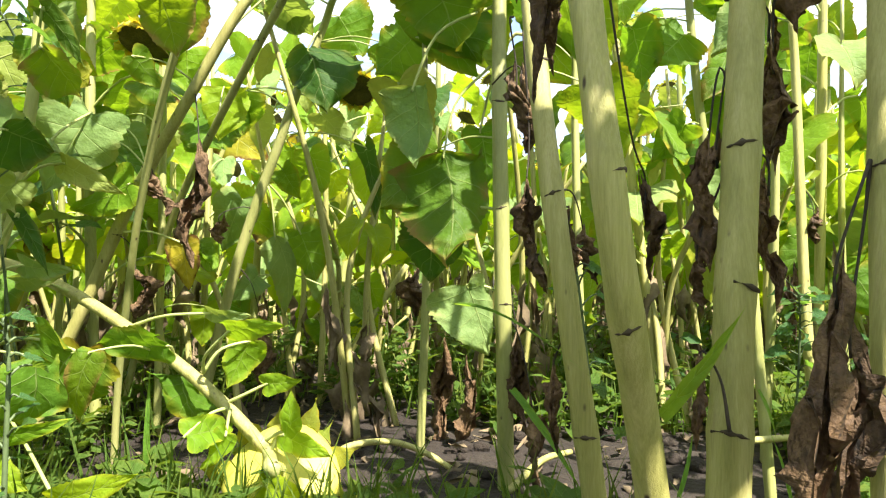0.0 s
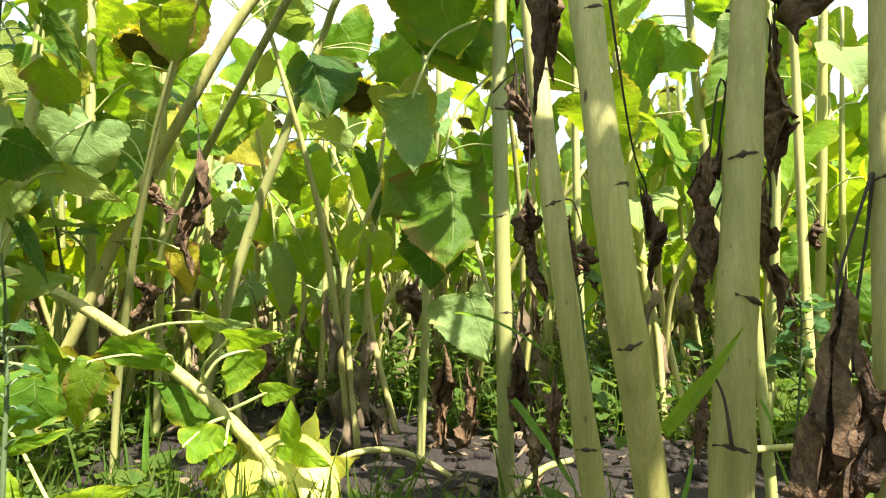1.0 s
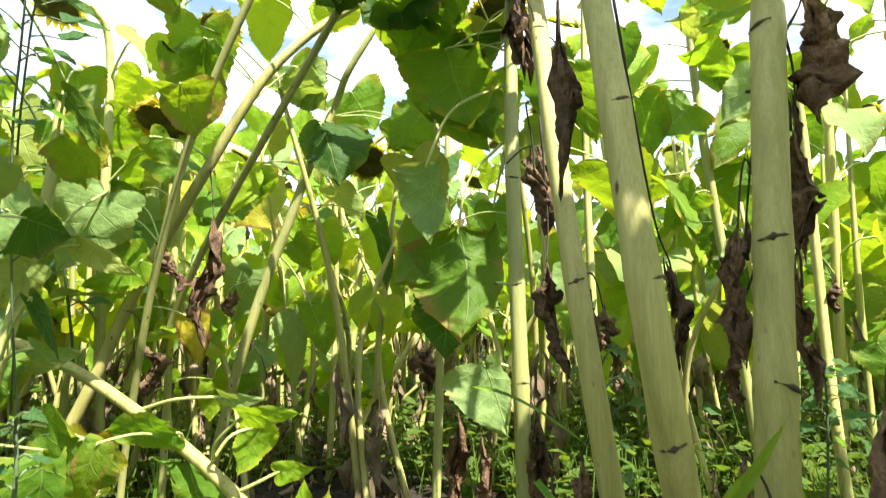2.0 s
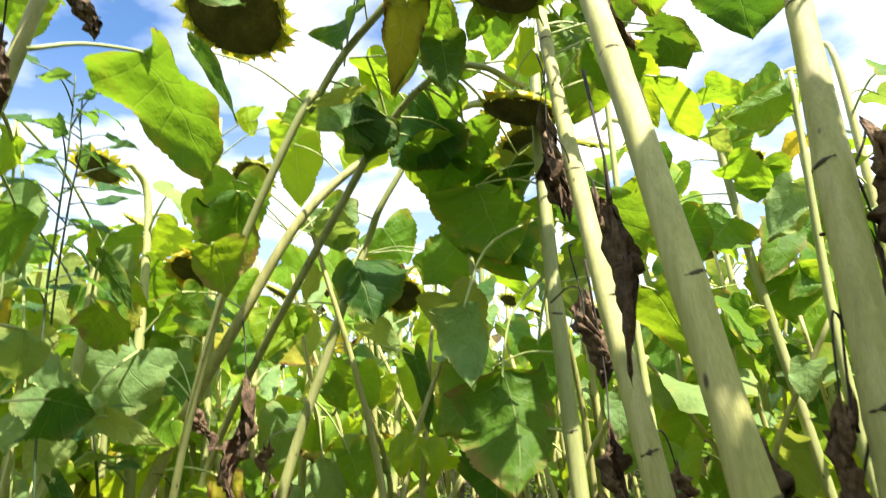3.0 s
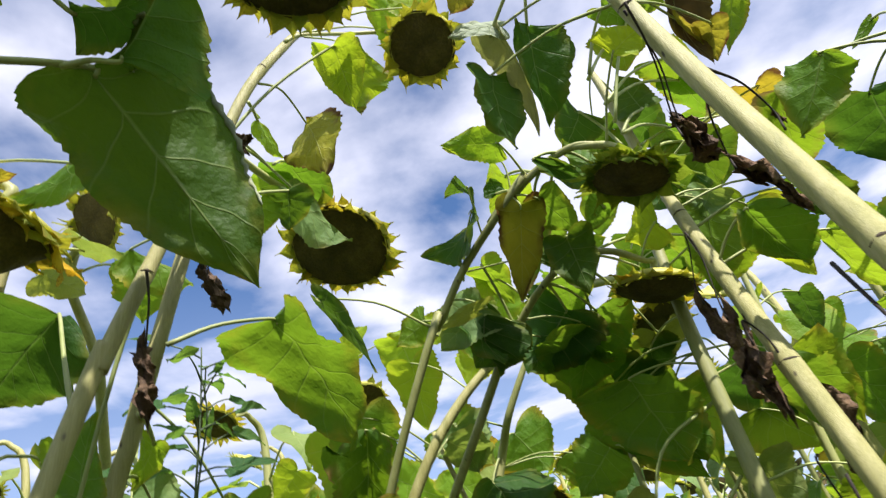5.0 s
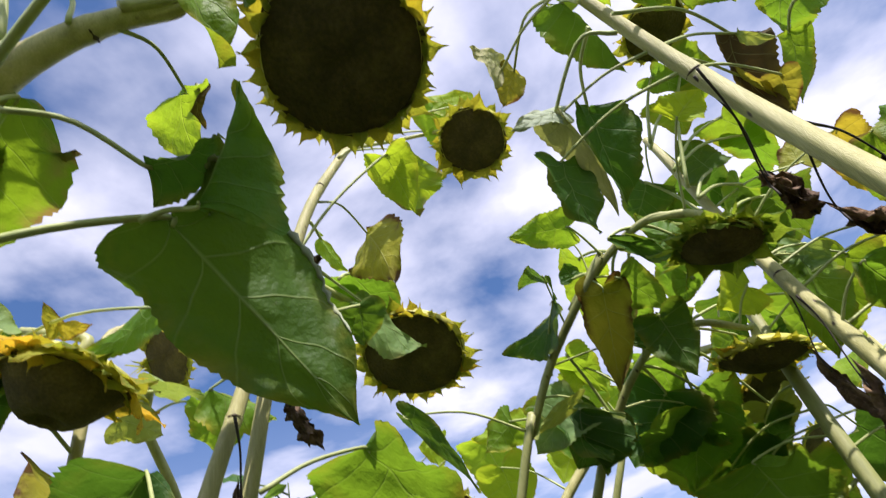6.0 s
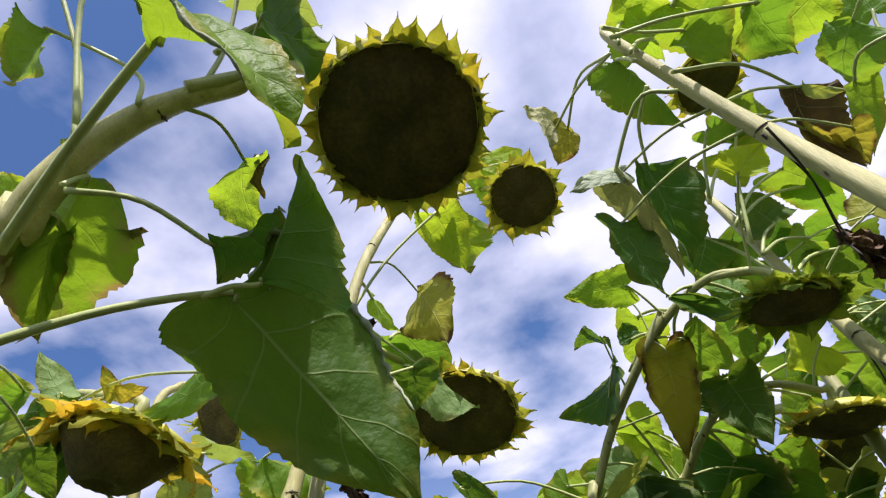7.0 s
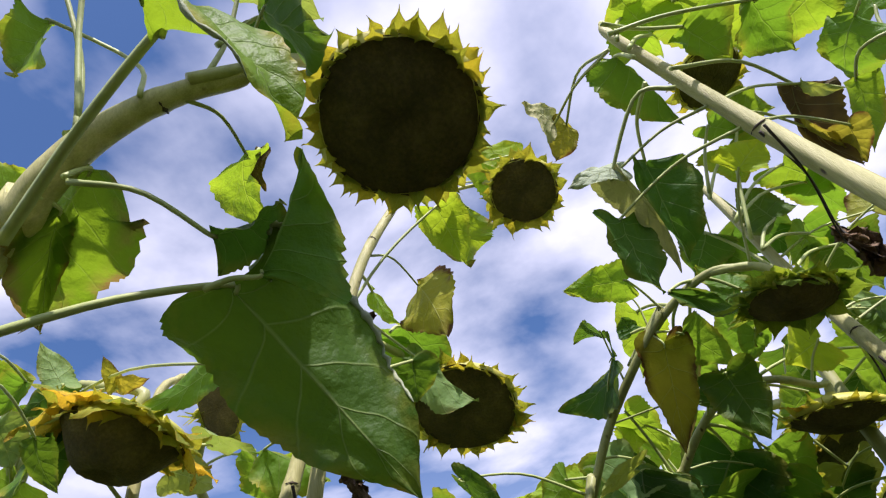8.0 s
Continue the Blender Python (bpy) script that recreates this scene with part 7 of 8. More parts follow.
dried_leaf(leaning_plant, (-0.517, 1.291, 0.779), (-0.450, 1.145, 0.639), 0.215, 0.060, 390, (-7, -1), via=(-0.472, 1.193, 0.703), turns=1.0)
dried_leaf(leaning_plant, (-0.714, 1.359, 0.491), (-0.608, 1.295, 0.620), 0.098, 0.047, 391, (1, -15), turns=1.0)
dried_leaf(leaning_plant, (-0.714, 1.359, 0.491), (-0.661, 1.340, 0.420), 0.110, 0.061, 392, (1, -6), turns=1.0)
dried_leaf(slanting_plant, (-0.475, 1.567, 0.562), (-0.536, 1.497, 0.542), 0.068, 0.054, 393, (1, 6), turns=1.0)
dried_leaf(slanting_plant, (-0.521, 1.581, 0.420), (-0.470, 1.604, 0.289), 0.203, 0.080, 394, (1, 2), turns=1.0)
dried_leaf(far_right_plant, (0.802, 1.396, 0.597), (0.832, 1.397, 0.547), 0.076, 0.046, 395, (1, -0), turns=1.0)
dried_leaf(far_right_plant, (0.815, 1.403, 0.331), (0.788, 1.400, 0.420), 0.165, 0.046, 396, (1, -0), turns=1.0)
dried_leaf(green_plant, None, (-0.056, 1.400, 0.420), 0.114, 0.076, 397, (1, 3), turns=1.0)
dried_leaf(green_plant, None, (0.008, 1.505, 0.243), 0.272, 0.095, 398, (1, -1), turns=1.0)
dried_leaf(green_plant, None, (0.058, 1.406, 0.204), 0.203, 0.063, 399, (1, 4), turns=1.0)

# the plant that has fallen over
fallen_plant = sunflower((-1.160, 1.330, 0.000), "fallen sunflower with fresh leaves and its yellow-green head upside down")
stalk(fallen_plant, ((-1.160, 1.330, -0.030), (-1.120, 1.310, 0.300), (-0.990, 1.262, 0.430), (-0.831, 1.200, 0.420), (-0.664, 1.122, 0.369), (-0.532, 1.053, 0.315), (-0.430, 1.004, 0.266), (-0.342, 0.976, 0.205), (-0.273, 0.968, 0.137)), (0.0105, 0.0108, 0.0108, 0.0104, 0.0102, 0.0105))
flower_head(fallen_plant, (-0.245, 0.959, 0.091), (0.05, 0.80, -0.60), 0.086, neck=((-0.342, 0.976, 0.205), (-0.273, 0.968, 0.137),), seed=400, bracts=14, petals=0, thick=0.01, reach=0.45, swept=-20)
leaf(fallen_plant, (-0.430, 1.004, 0.270), (-0.417, 0.951, 0.297), (-0.534, 0.965, 0.301), 0.074, (-0.12, -0.95, -0.27), "green", 401, fold=0.02, right=0.47, bend=0.37, lop=-0.35, skew=0.22, lobe=0.13)
leaf(fallen_plant, (-0.377, 0.985, 0.251), (-0.319, 0.926, 0.321), (-0.212, 0.849, 0.337), 0.041, (-0.57, -0.82, -0.11), "fresh", 402, fold=0.36, right=-0.42, bend=0.33, side=0.10, skew=-0.03, lobe=0.13, via=(-0.361, 0.951, 0.283))
leaf(fallen_plant, (-0.377, 0.985, 0.251), (-0.312, 1.004, 0.298), (-0.348, 1.006, 0.221), 0.068, (-0.04, 1.00, 0.04), "fresh", 403, via=(-0.350, 0.984, 0.287))
leaf(fallen_plant, (-0.421, 1.005, 0.257), (-0.429, 1.028, 0.241), (-0.400, 1.023, 0.166), 0.140, (-0.94, -0.04, -0.35), "green", 404, fold=0.41, right=-0.16, bend=0.24, side=0.44, lop=-0.40, skew=0.17, lobe=-0.00)
leaf(fallen_plant, (-0.329, 0.976, 0.200), (-0.367, 0.892, 0.177), (-0.328, 0.985, 0.172), 0.056, (0.82, -0.31, 0.48), "fresh", 405, fold=0.23, right=0.38, bend=0.76, side=-0.16, lop=-0.08, skew=0.11, lobe=0.09)
leaf(fallen_plant, (-0.329, 0.976, 0.200), (-0.317, 0.917, 0.173), (-0.354, 0.918, 0.121), 0.041, (0.33, 0.92, -0.21), "fresh", 406)
leaf(fallen_plant, (-0.273, 0.967, 0.150), (-0.227, 0.941, 0.170), (-0.228, 0.939, 0.234), 0.036, (0.04, -1.00, -0.04), "fresh", 407, fold=-0.20, right=-0.35, bend=0.66, side=0.08, lop=-0.20, skew=0.01, lobe=0.18)
leaf(fallen_plant, (-0.338, 0.976, 0.205), (-0.273, 0.965, 0.237), (-0.217, 0.965, 0.244), 0.037, (0.02, -0.98, -0.19), "fresh", 408, via=(-0.308, 0.966, 0.220))
leaf(fallen_plant, (-0.262, 0.958, 0.136), (-0.239, 0.937, 0.167), (-0.158, 0.908, 0.143), 0.041, (-0.31, -0.94, 0.10), "fresh", 409)
leaf(fallen_plant, (-0.262, 0.958, 0.136), (-0.256, 0.909, 0.102), (-0.163, 0.889, 0.077), 0.044, (-0.17, -0.98, 0.11), "fresh", 410)
leaf(fallen_plant, (-0.532, 1.053, 0.315), (-0.375, 1.002, 0.343), (-0.297, 0.982, 0.340), 0.031, (-0.24, -0.88, -0.40), "pale", 411, via=(-0.457, 1.023, 0.337))
leaf(fallen_plant, (-0.664, 1.122, 0.369), (-0.718, 1.051, 0.391), (-0.622, 1.050, 0.420), 0.043, (0.18, -0.77, -0.61), "pale", 412)

# dark leaves low beside the right stalks
leaf(low_right_plant, None, (-0.102, 1.220, 1.087), (-0.055, 1.358, 0.986), 0.134, (-0.51, 0.61, 0.60), "green", 413)
leaf(low_right_plant, None, (-0.031, 1.285, 1.018), (0.100, 1.435, 0.919), 0.165, (-0.07, 0.60, 0.80), "deep", 414)
leaf(low_right_plant, None, (0.069, 1.326, 0.986), (0.127, 1.480, 0.866), 0.155, (0.11, 0.58, 0.80), "green", 415)
leaf(low_right_plant, None, (0.188, 1.320, 1.017), (0.299, 1.465, 0.920), 0.155, (-0.16, 0.63, 0.76), "deep", 416)
leaf(low_right_plant, None, (0.220, 1.392, 0.932), (0.352, 1.522, 0.857), 0.155, (-0.42, 0.73, 0.53), "green", 417)
leaf(low_right_plant, None, (0.052, 1.267, 1.059), (0.058, 1.392, 0.965), 0.114, (-0.17, 0.60, 0.78), "deep", 418)
leaf(low_right_plant, None, (0.310, 1.362, 0.988), (0.325, 1.498, 0.883), 0.124, (0.67, 0.41, 0.62), "green", 419)

# more leaves that hang between the stalks
leaf(near_plant, None, (0.234, 0.641, 1.098), (0.185, 0.677, 1.025), 0.085, (0.28, 0.92, 0.27), "green", 700, fold=0.58, right=0.22, bend=-0.34, side=-0.08, lop=-0.13, skew=-0.05, lobe=0.01)
leaf(near_plant, None, (0.149, 0.803, 1.032), (0.210, 0.865, 0.962), 0.115, (0.19, 0.64, 0.74), "green", 701, fold=-0.58, right=-0.51, bend=1.22, side=0.17, lop=-0.28, skew=0.27, lobe=0.05)
leaf(low_right_plant, None, (-0.217, 1.052, 1.114), (-0.215, 1.118, 1.031), 0.130, (0.15, 0.77, 0.62), "deep", 702, fold=0.63, right=0.12, bend=-1.44, side=0.49, lop=-0.25, skew=0.21, lobe=0.26)
leaf(low_right_plant, None, (-0.016, 1.146, 0.975), (0.037, 1.187, 0.831), 0.203, (0.30, 0.88, 0.36), "green", 703, fold=-0.02, right=-0.27, bend=0.24, side=0.15, lop=-0.31, skew=-0.13, lobe=0.12)
leaf(low_right_plant, None, (-0.050, 1.161, 1.092), (-0.111, 1.233, 0.985), 0.184, (-0.08, 0.80, 0.59), "green", 704, fold=-0.41, right=-0.65, bend=0.66, side=-0.23, lop=-0.04, skew=-0.08, lobe=0.28)
leaf(wilted_plant, None, (-0.654, 0.809, 0.863), (-0.711, 0.823, 0.738), 0.087, (-0.61, 0.71, 0.36), "green", 705, fold=-0.25, right=-0.25, bend=1.13, side=-0.21, lop=-0.18, skew=-0.14, lobe=0.07)
leaf(wilted_plant, None, (-0.617, 0.809, 0.687), (-0.664, 0.869, 0.630), 0.074, (0.08, -0.65, -0.75), "pale", 706, fold=0.44, right=0.83, bend=0.41, side=0.13, lop=-0.14, skew=-0.18, lobe=-0.04)
leaf(leaning_plant, None, (-0.518, 1.464, 0.842), (-0.532, 1.475, 0.715), 0.135, (-0.44, 0.89, 0.13), "fresh", 707, fold=-0.06, right=0.40, bend=0.25, side=-0.19, lop=-0.06, skew=0.17, lobe=0.03)
leaf(left_plant, None, (-0.617, 0.675, 1.161), (-0.551, 0.719, 1.107), 0.088, (-0.51, 0.86, 0.07), "green", 708, fold=0.23, right=1.06, bend=1.48, side=-0.35, lop=-0.26, skew=-0.09, lobe=0.09)
leaf(wilted_plant, None, (-0.567, 0.798, 0.595), (-0.534, 0.858, 0.577), 0.088, (-0.84, 0.52, 0.14), "deep", 710, fold=0.41, right=-0.46, bend=1.11, side=-0.15, lop=-0.07, skew=-0.39, lobe=0.22)
leaf(wilted_plant, None, (-0.596, 0.918, 0.742), (-0.576, 0.985, 0.686), 0.103, (-0.34, 0.66, 0.67), "worn", 711, fold=0.21, right=-0.68, bend=-0.87, side=-0.27, lop=-0.24, skew=-0.17, lobe=0.06)
leaf(wilted_plant, None, (-0.429, 0.934, 0.827), (-0.425, 0.986, 0.750), 0.102, (-0.26, 0.81, 0.53), "worn", 712, fold=0.34, right=0.09, bend=0.61, side=-0.11, skew=0.02, lobe=0.12)
leaf(wilted_plant, None, (-0.479, 0.853, 0.302), (-0.521, 0.903, 0.193), 0.048, (-0.10, -0.92, -0.38), "worn", 713, fold=0.07, right=-0.02, bend=1.16, side=-0.06, lop=-0.22, skew=-0.02, lobe=0.09)
leaf(wilted_plant, None, (-0.516, 0.791, 0.305), (-0.547, 0.819, 0.208), 0.089, (-0.75, 0.54, 0.40), "green", 714, fold=-0.24, right=-0.26, bend=-1.18, side=-0.05, lop=-0.15, skew=-0.39, lobe=-0.03)
leaf(thick_plant, None, (-0.103, 0.619, 1.198), (-0.100, 0.666, 1.118), 0.081, (-0.62, 0.68, 0.38), "deep", 720, fold=-0.12, right=0.06, bend=0.20, side=0.22, lop=-0.13, skew=0.01, lobe=0.21)
leaf(slim_plant, None, (0.073, 0.747, 1.299), (0.122, 0.737, 1.323), 0.075, (-0.03, 0.89, 0.45), "fresh", 721, fold=-0.45, right=-0.39, bend=0.53, side=-0.18, lop=0.11, skew=0.12, lobe=0.11)
leaf(low_right_plant, None, (-0.085, 1.185, 1.208), (-0.092, 1.270, 1.146), 0.131, (0.60, 0.50, 0.62), "fresh", 724, fold=-0.94, right=0.01, bend=0.04, side=-0.12, lop=-0.33, skew=0.07, lobe=0.12)
leaf(low_right_plant, None, (-0.202, 1.070, 1.200), (-0.214, 1.106, 1.161), 0.059, (-0.37, 0.61, 0.70), "fresh", 725, fold=-0.05, right=0.50, bend=-0.58, lop=-0.06, skew=0.13, lobe=0.00)
leaf(low_right_plant, None, (-0.208, 1.005, 1.104), (-0.286, 0.940, 1.048), 0.037, (-0.70, 0.29, 0.65), "pale", 726, fold=0.02, right=0.38, bend=0.31, side=0.13, lop=-0.36, skew=-0.06, lobe=0.14)
leaf(left_far_plant, None, (-0.834, 0.487, 1.268), (-0.889, 0.501, 1.245), 0.045, (-0.22, 0.53, 0.82), "green", 727, fold=-0.30, right=-0.50, bend=0.10, side=0.05, lop=0.05, skew=-0.31, lobe=0.21)
leaf(left_far_plant, None, (-0.845, 0.527, 1.213), (-0.879, 0.602, 1.179), 0.043, (-0.84, -0.14, 0.52), "deep", 728, fold=0.07, right=-0.43, bend=0.39, side=0.18, lop=-0.15, skew=0.00, lobe=-0.01)
leaf(low_right_plant, None, (-0.019, 1.204, 1.121), (-0.030, 1.164, 1.020), 0.135, (0.05, -0.93, 0.36), "green", 729, fold=-0.53, right=-0.53, bend=-0.36, side=-0.19, lop=-0.19, skew=0.20, lobe=0.11)
leaf(thick_plant, None, (0.219, 0.723, 1.131), (0.255, 0.831, 1.081), 0.085, (0.53, 0.20, 0.82), "worn", 716, fold=-0.78, right=-0.31, bend=-0.80, side=0.05, lop=-0.10, skew=0.12, lobe=0.05)
leaf(slim_plant, None, (0.162, 0.959, 1.155), (0.136, 1.022, 1.019), 0.101, (0.10, 0.91, 0.40), "green", 717, fold=0.03, right=0.30, bend=-0.71, side=-0.03, lop=-0.24, skew=0.11, lobe=0.04)
leaf(far_middle_plant, None, (0.556, 1.062, 1.073), (0.431, 1.081, 1.034), 0.090, (0.03, 0.94, 0.33), "green", 718, fold=0.34, right=0.58, bend=0.08, side=0.10, lop=-0.27, skew=0.35, lobe=0.12)
leaf(slim_plant, None, (0.220, 1.135, 0.941), (0.278, 1.199, 0.798), 0.110, (0.29, 0.82, 0.49), "green", 719, fold=0.07, right=-0.25, bend=0.64, side=0.17, lop=-0.18, skew=0.16, lobe=0.06)

settle_leaves()


# ---- weeds and grass close by ----
def tall_weed(points, leaves, label, radius=0.0035):
    """Weed with a wiry dark stem, short side shoots and lance-shaped leaves along it."""
    low = points[0][2]
    if low < -0.05:
        points = [(x, y, (z - low) * 0.4 - 0.02) for x, y, z in points]
    elif low > 0.05:
        points = [(points[0][0] * 1.03, points[0][1] * 1.03, -0.02), *points]
    base = Vector(points[0])
    weed = tagged(new("weed"), label, "weed", "tall weeds")
    weed.location = base
    path = spline([np.array(p) - np.array(base) for p in points], 30)
    part("stem", mesh_of("stem", *tube(path, (radius, radius * 0.9, radius * 0.5), 7)[:2], WEED_STEM), weed)
    rng = np.random.RandomState(int(leaves[1]))
    for i in range(leaves[0]):
        s = 0.3 + 0.7 * (i / leaves[0]) ** 0.7
        c = path[int(s * 30)]
        a = i * 2.4 + rng.uniform(-.4, .4)
        reach = leaves[2] * rng.uniform(0.2, 0.7)
        b = c + np.array((math.cos(a), math.sin(a), rng.uniform(0.1, 0.8))) * reach
        size = leaves[2] * rng.uniform(0.6, 1.1) * (1.1 - 0.5 * s)
        tip = b + np.array((math.cos(a), math.sin(a), rng.uniform(-0.7, 0.4))) * size
        m = frame_of(b, tip, (rng.uniform(-.6, .6), rng.uniform(-1.1, -.2), 0.7))
        q = blade(size, size * rng.uniform(0.45, 0.68), rng, 0.25, rng.uniform(0.2, 0.8), 0.08, 10, 2, 0.02, 0.16)
        ob = part("leaf", mesh_of("leaf", q[0], q[1], WEED_LEAF, q[2]), weed, "", m)
        back = m.inverted()
        p2 = spline([tuple(back @ Vector(c)), tuple(back @ Vector((c + b) / 2 + np.array((0, 0, .004)))), (0, 0, 0), (0, size * 0.1, 0)], 6)
        part("petiole", mesh_of("petiole", *tube(p2, (0.0016, 0.0012, 0.001), 5)[:2], WEED_STEM), ob)
    return weed


def blade_of_grass(at, tip, wide, seed, face=(0.2, -1.0, 0.5), bend=0.5):
    m = frame_of(at, tip, face)
    v, f, u = grass_blade(at, tip, wide, seed, bend)
    tagged(new("grass_blade", mesh_of("grass_blade", v, f, GRASS, u)), "long green blade of grass among the stalks", "grass", "grass blades").matrix_world = m


WEED_STEM = rough_material("weed_stem", [(0.3, (0.04, 0.07, 0.03)), (0.7, (0.12, 0.17, 0.07))], 20.0, 0.6, 120.0, 0.3, 0.001)
WEED_LEAF = leaf_material("weed_leaf", (0.028, 0.085, 0.030), (0.060, 0.140, 0.045), (0.22, 0.44, 0.05), (0.25, 0.26, 0.05), 0.25, 0.5, 0.38)

tall_weed(((-0.923, 1.317, 0.355), (-0.868, 1.226, 0.593), (-0.817, 1.134, 0.781), (-0.741, 1.037, 0.956), (-0.708, 1.004, 1.046), (-0.704, 0.978, 1.111)), (20, 3, 0.095), "dark green goosefoot weed with small toothed leaves", 0.0024)
tall_weed(((-0.684, 1.081, -0.009), (-0.702, 1.005, 0.372), (-0.686, 0.939, 0.710), (-0.661, 0.906, 0.878), (-0.642, 0.883, 0.996), (-0.631, 0.863, 1.098)), (18, 4, 0.095), "tall thin weed with dark lance-shaped leaves", 0.0022)
tall_weed(((-0.839, 1.407, 0.284), (-0.808, 1.247, 0.688), (-0.801, 1.167, 0.837), (-0.848, 1.084, 0.953), (-0.891, 1.031, 0.996)), (8, 5, 0.070), "bare dark weed stem bowed over", 0.0032)
tall_weed(((0.726, 1.317, -0.204), (0.738, 1.304, 0.267), (0.740, 1.295, 0.620), (0.724, 1.272, 0.756)), (26, 6, 0.070), "upright fresh green weed with feathery top", 0.0028)
tall_weed(((0.225, 0.912, -0.012), (0.217, 0.907, 0.183), (0.201, 0.902, 0.347), (0.188, 0.900, 0.444)), (16, 7, 0.050), "small weed growing between two stalks", 0.0030)
tall_weed(((0.597, 1.822, -0.412), (0.613, 1.815, -0.118), (0.622, 1.808, 0.143)), (18, 8, 0.100), "low green weed on the soil", 0.0030)
tall_weed(((1.073, 1.721, -0.366), (1.088, 1.714, -0.089), (1.103, 1.707, 0.158)), (18, 9, 0.100), "low green weed on the soil", 0.0030)
tall_weed(((1.208, 2.227, -0.597), (1.199, 2.218, -0.238), (1.189, 2.210, 0.081)), (18, 10, 0.100), "low green weed on the soil", 0.0030)
tall_weed(((-0.438, 0.628, 0.133), (-0.435, 0.625, 0.235), (-0.432, 0.623, 0.324), (-0.438, 0.622, 0.369)), (22, 11, 0.035), "greyish weed with small leaves", 0.0030)
tall_weed(((-0.117, 2.430, -0.689), (-0.107, 2.420, -0.298), (-0.096, 2.413, -0.037)), (16, 12, 0.100), "low green weed on the soil", 0.0030)
tall_weed(((0.992, 2.430, -0.689), (1.003, 2.420, -0.298), (1.014, 2.412, 0.007)), (16, 13, 0.100), "low green weed on the soil", 0.0030)
tall_weed(((-0.387, 2.632, -0.782), (-0.375, 2.620, -0.311), (-0.363, 2.613, -0.028)), (16, 14, 0.100), "low green weed on the soil", 0.0030)
blade_of_grass((0.174, 0.503, 0.299), (0.229, 0.471, 0.390), 0.016, 0)
blade_of_grass((0.014, 0.952, 0.360), (0.147, 0.623, 0.309), 0.008, 1)
blade_of_grass((0.088, 0.804, 0.260), (0.162, 0.707, 0.154), 0.013, 2)
blade_of_grass((0.454, 0.905, 0.240), (0.455, 0.857, 0.181), 0.008, 3)
blade_of_grass((-0.473, 1.010, 0.047), (-0.468, 1.004, 0.266), 0.014, 4)
blade_of_grass((0.264, 0.707, 0.160), (0.300, 0.755, 0.223), 0.007, 5)
blade_of_grass((0.503, 0.909, 0.069), (0.496, 0.957, 0.170), 0.008, 6)


def lying_stem(points, radius, label):
    """Dry stem lying on the soil or leaning in the row."""
    stem = tagged(new("dry_stem"), label, "stem", "dry stems")
    stem.location = points[0]
    path = spline([np.array(p) - np.array(points[0]) for p in points], 24)
    part("stem", mesh_of("stem", *tube(path, (radius, radius * 0.9, radius * 0.8), 9, 0.03)[:2], STALK), stem)


lying_stem(((-0.224, 1.190, 0.046), (-0.178, 1.210, 0.072), (-0.104, 1.229, 0.075), (-0.038, 1.230, 0.055), (0.017, 1.211, 0.028)), 0.007, "bent pale stem arching over the soil")
lying_stem(((0.116, 1.111, 0.021), (0.183, 1.160, 0.060), (0.246, 1.210, 0.061)), 0.007, "short pale stem lying on the soil")
lying_stem(((0.495, 1.008, 0.139), (0.570, 1.028, 0.138), (0.662, 1.058, 0.133)), 0.006, "thin pale stem lying on the weeds")
lying_stem(((-0.412, 1.913, -0.054), (-0.317, 1.909, 0.101), (-0.231, 1.905, 0.239), (-0.113, 1.951, 0.420)), 0.011, "slender pale stem leaning in the row")
lying_stem(((-0.579, 2.110, 0.058), (-0.426, 2.105, 0.249), (-0.169, 2.100, 0.458)), 0.008, "slender pale stem leaning in the row")
lying_stem(((-0.487, 2.214, -0.079), (-0.327, 2.210, 0.061), (-0.128, 2.205, 0.240)), 0.006, "thin dry stem leaning in the row")
lying_stem(((-0.008, 2.214, -0.099), (-0.108, 2.211, 0.021), (-0.207, 2.208, 0.141)), 0.007, "thin dry stem leaning in the row")


# ---- the field behind and around ----
def leaf_piece(rng, height, turn, length, wide, reach, droop, nu, nv, petiole=True):
    """One green leaf on its petiole as a piece, on a stem that stands on the origin."""
    c, s = math.cos(turn), math.sin(turn)
    a = np.array((0, 0, height))
    b = a + np.array((c * reach, s * reach, reach * rng.uniform(0.1, 0.7)))
    tip = b + np.array((c * math.cos(droop), s * math.cos(droop), -math.sin(droop))) * length
    face = (c * math.sin(droop) + rng.uniform(-.3, .3), s * math.sin(droop) + rng.uniform(-.3, .3), math.cos(droop))
    piece = turned(blade(length, wide, rng, rng.uniform(0.05, 0.3), rng.uniform(0.3, 1.1), 0.09, nu, nv, 0.2, 0.06), frame_of(b, tip, face))
    out = [piece]
    if petiole:
        mid = (a + b) / 2 + np.array((0, 0, 0.02))
        t = tube(spline([a, mid, b, b + (tip - b) * 0.1], 5), (0.004, 0.003, 0.002), 4, 0, False)
        out.append(t)
    return out


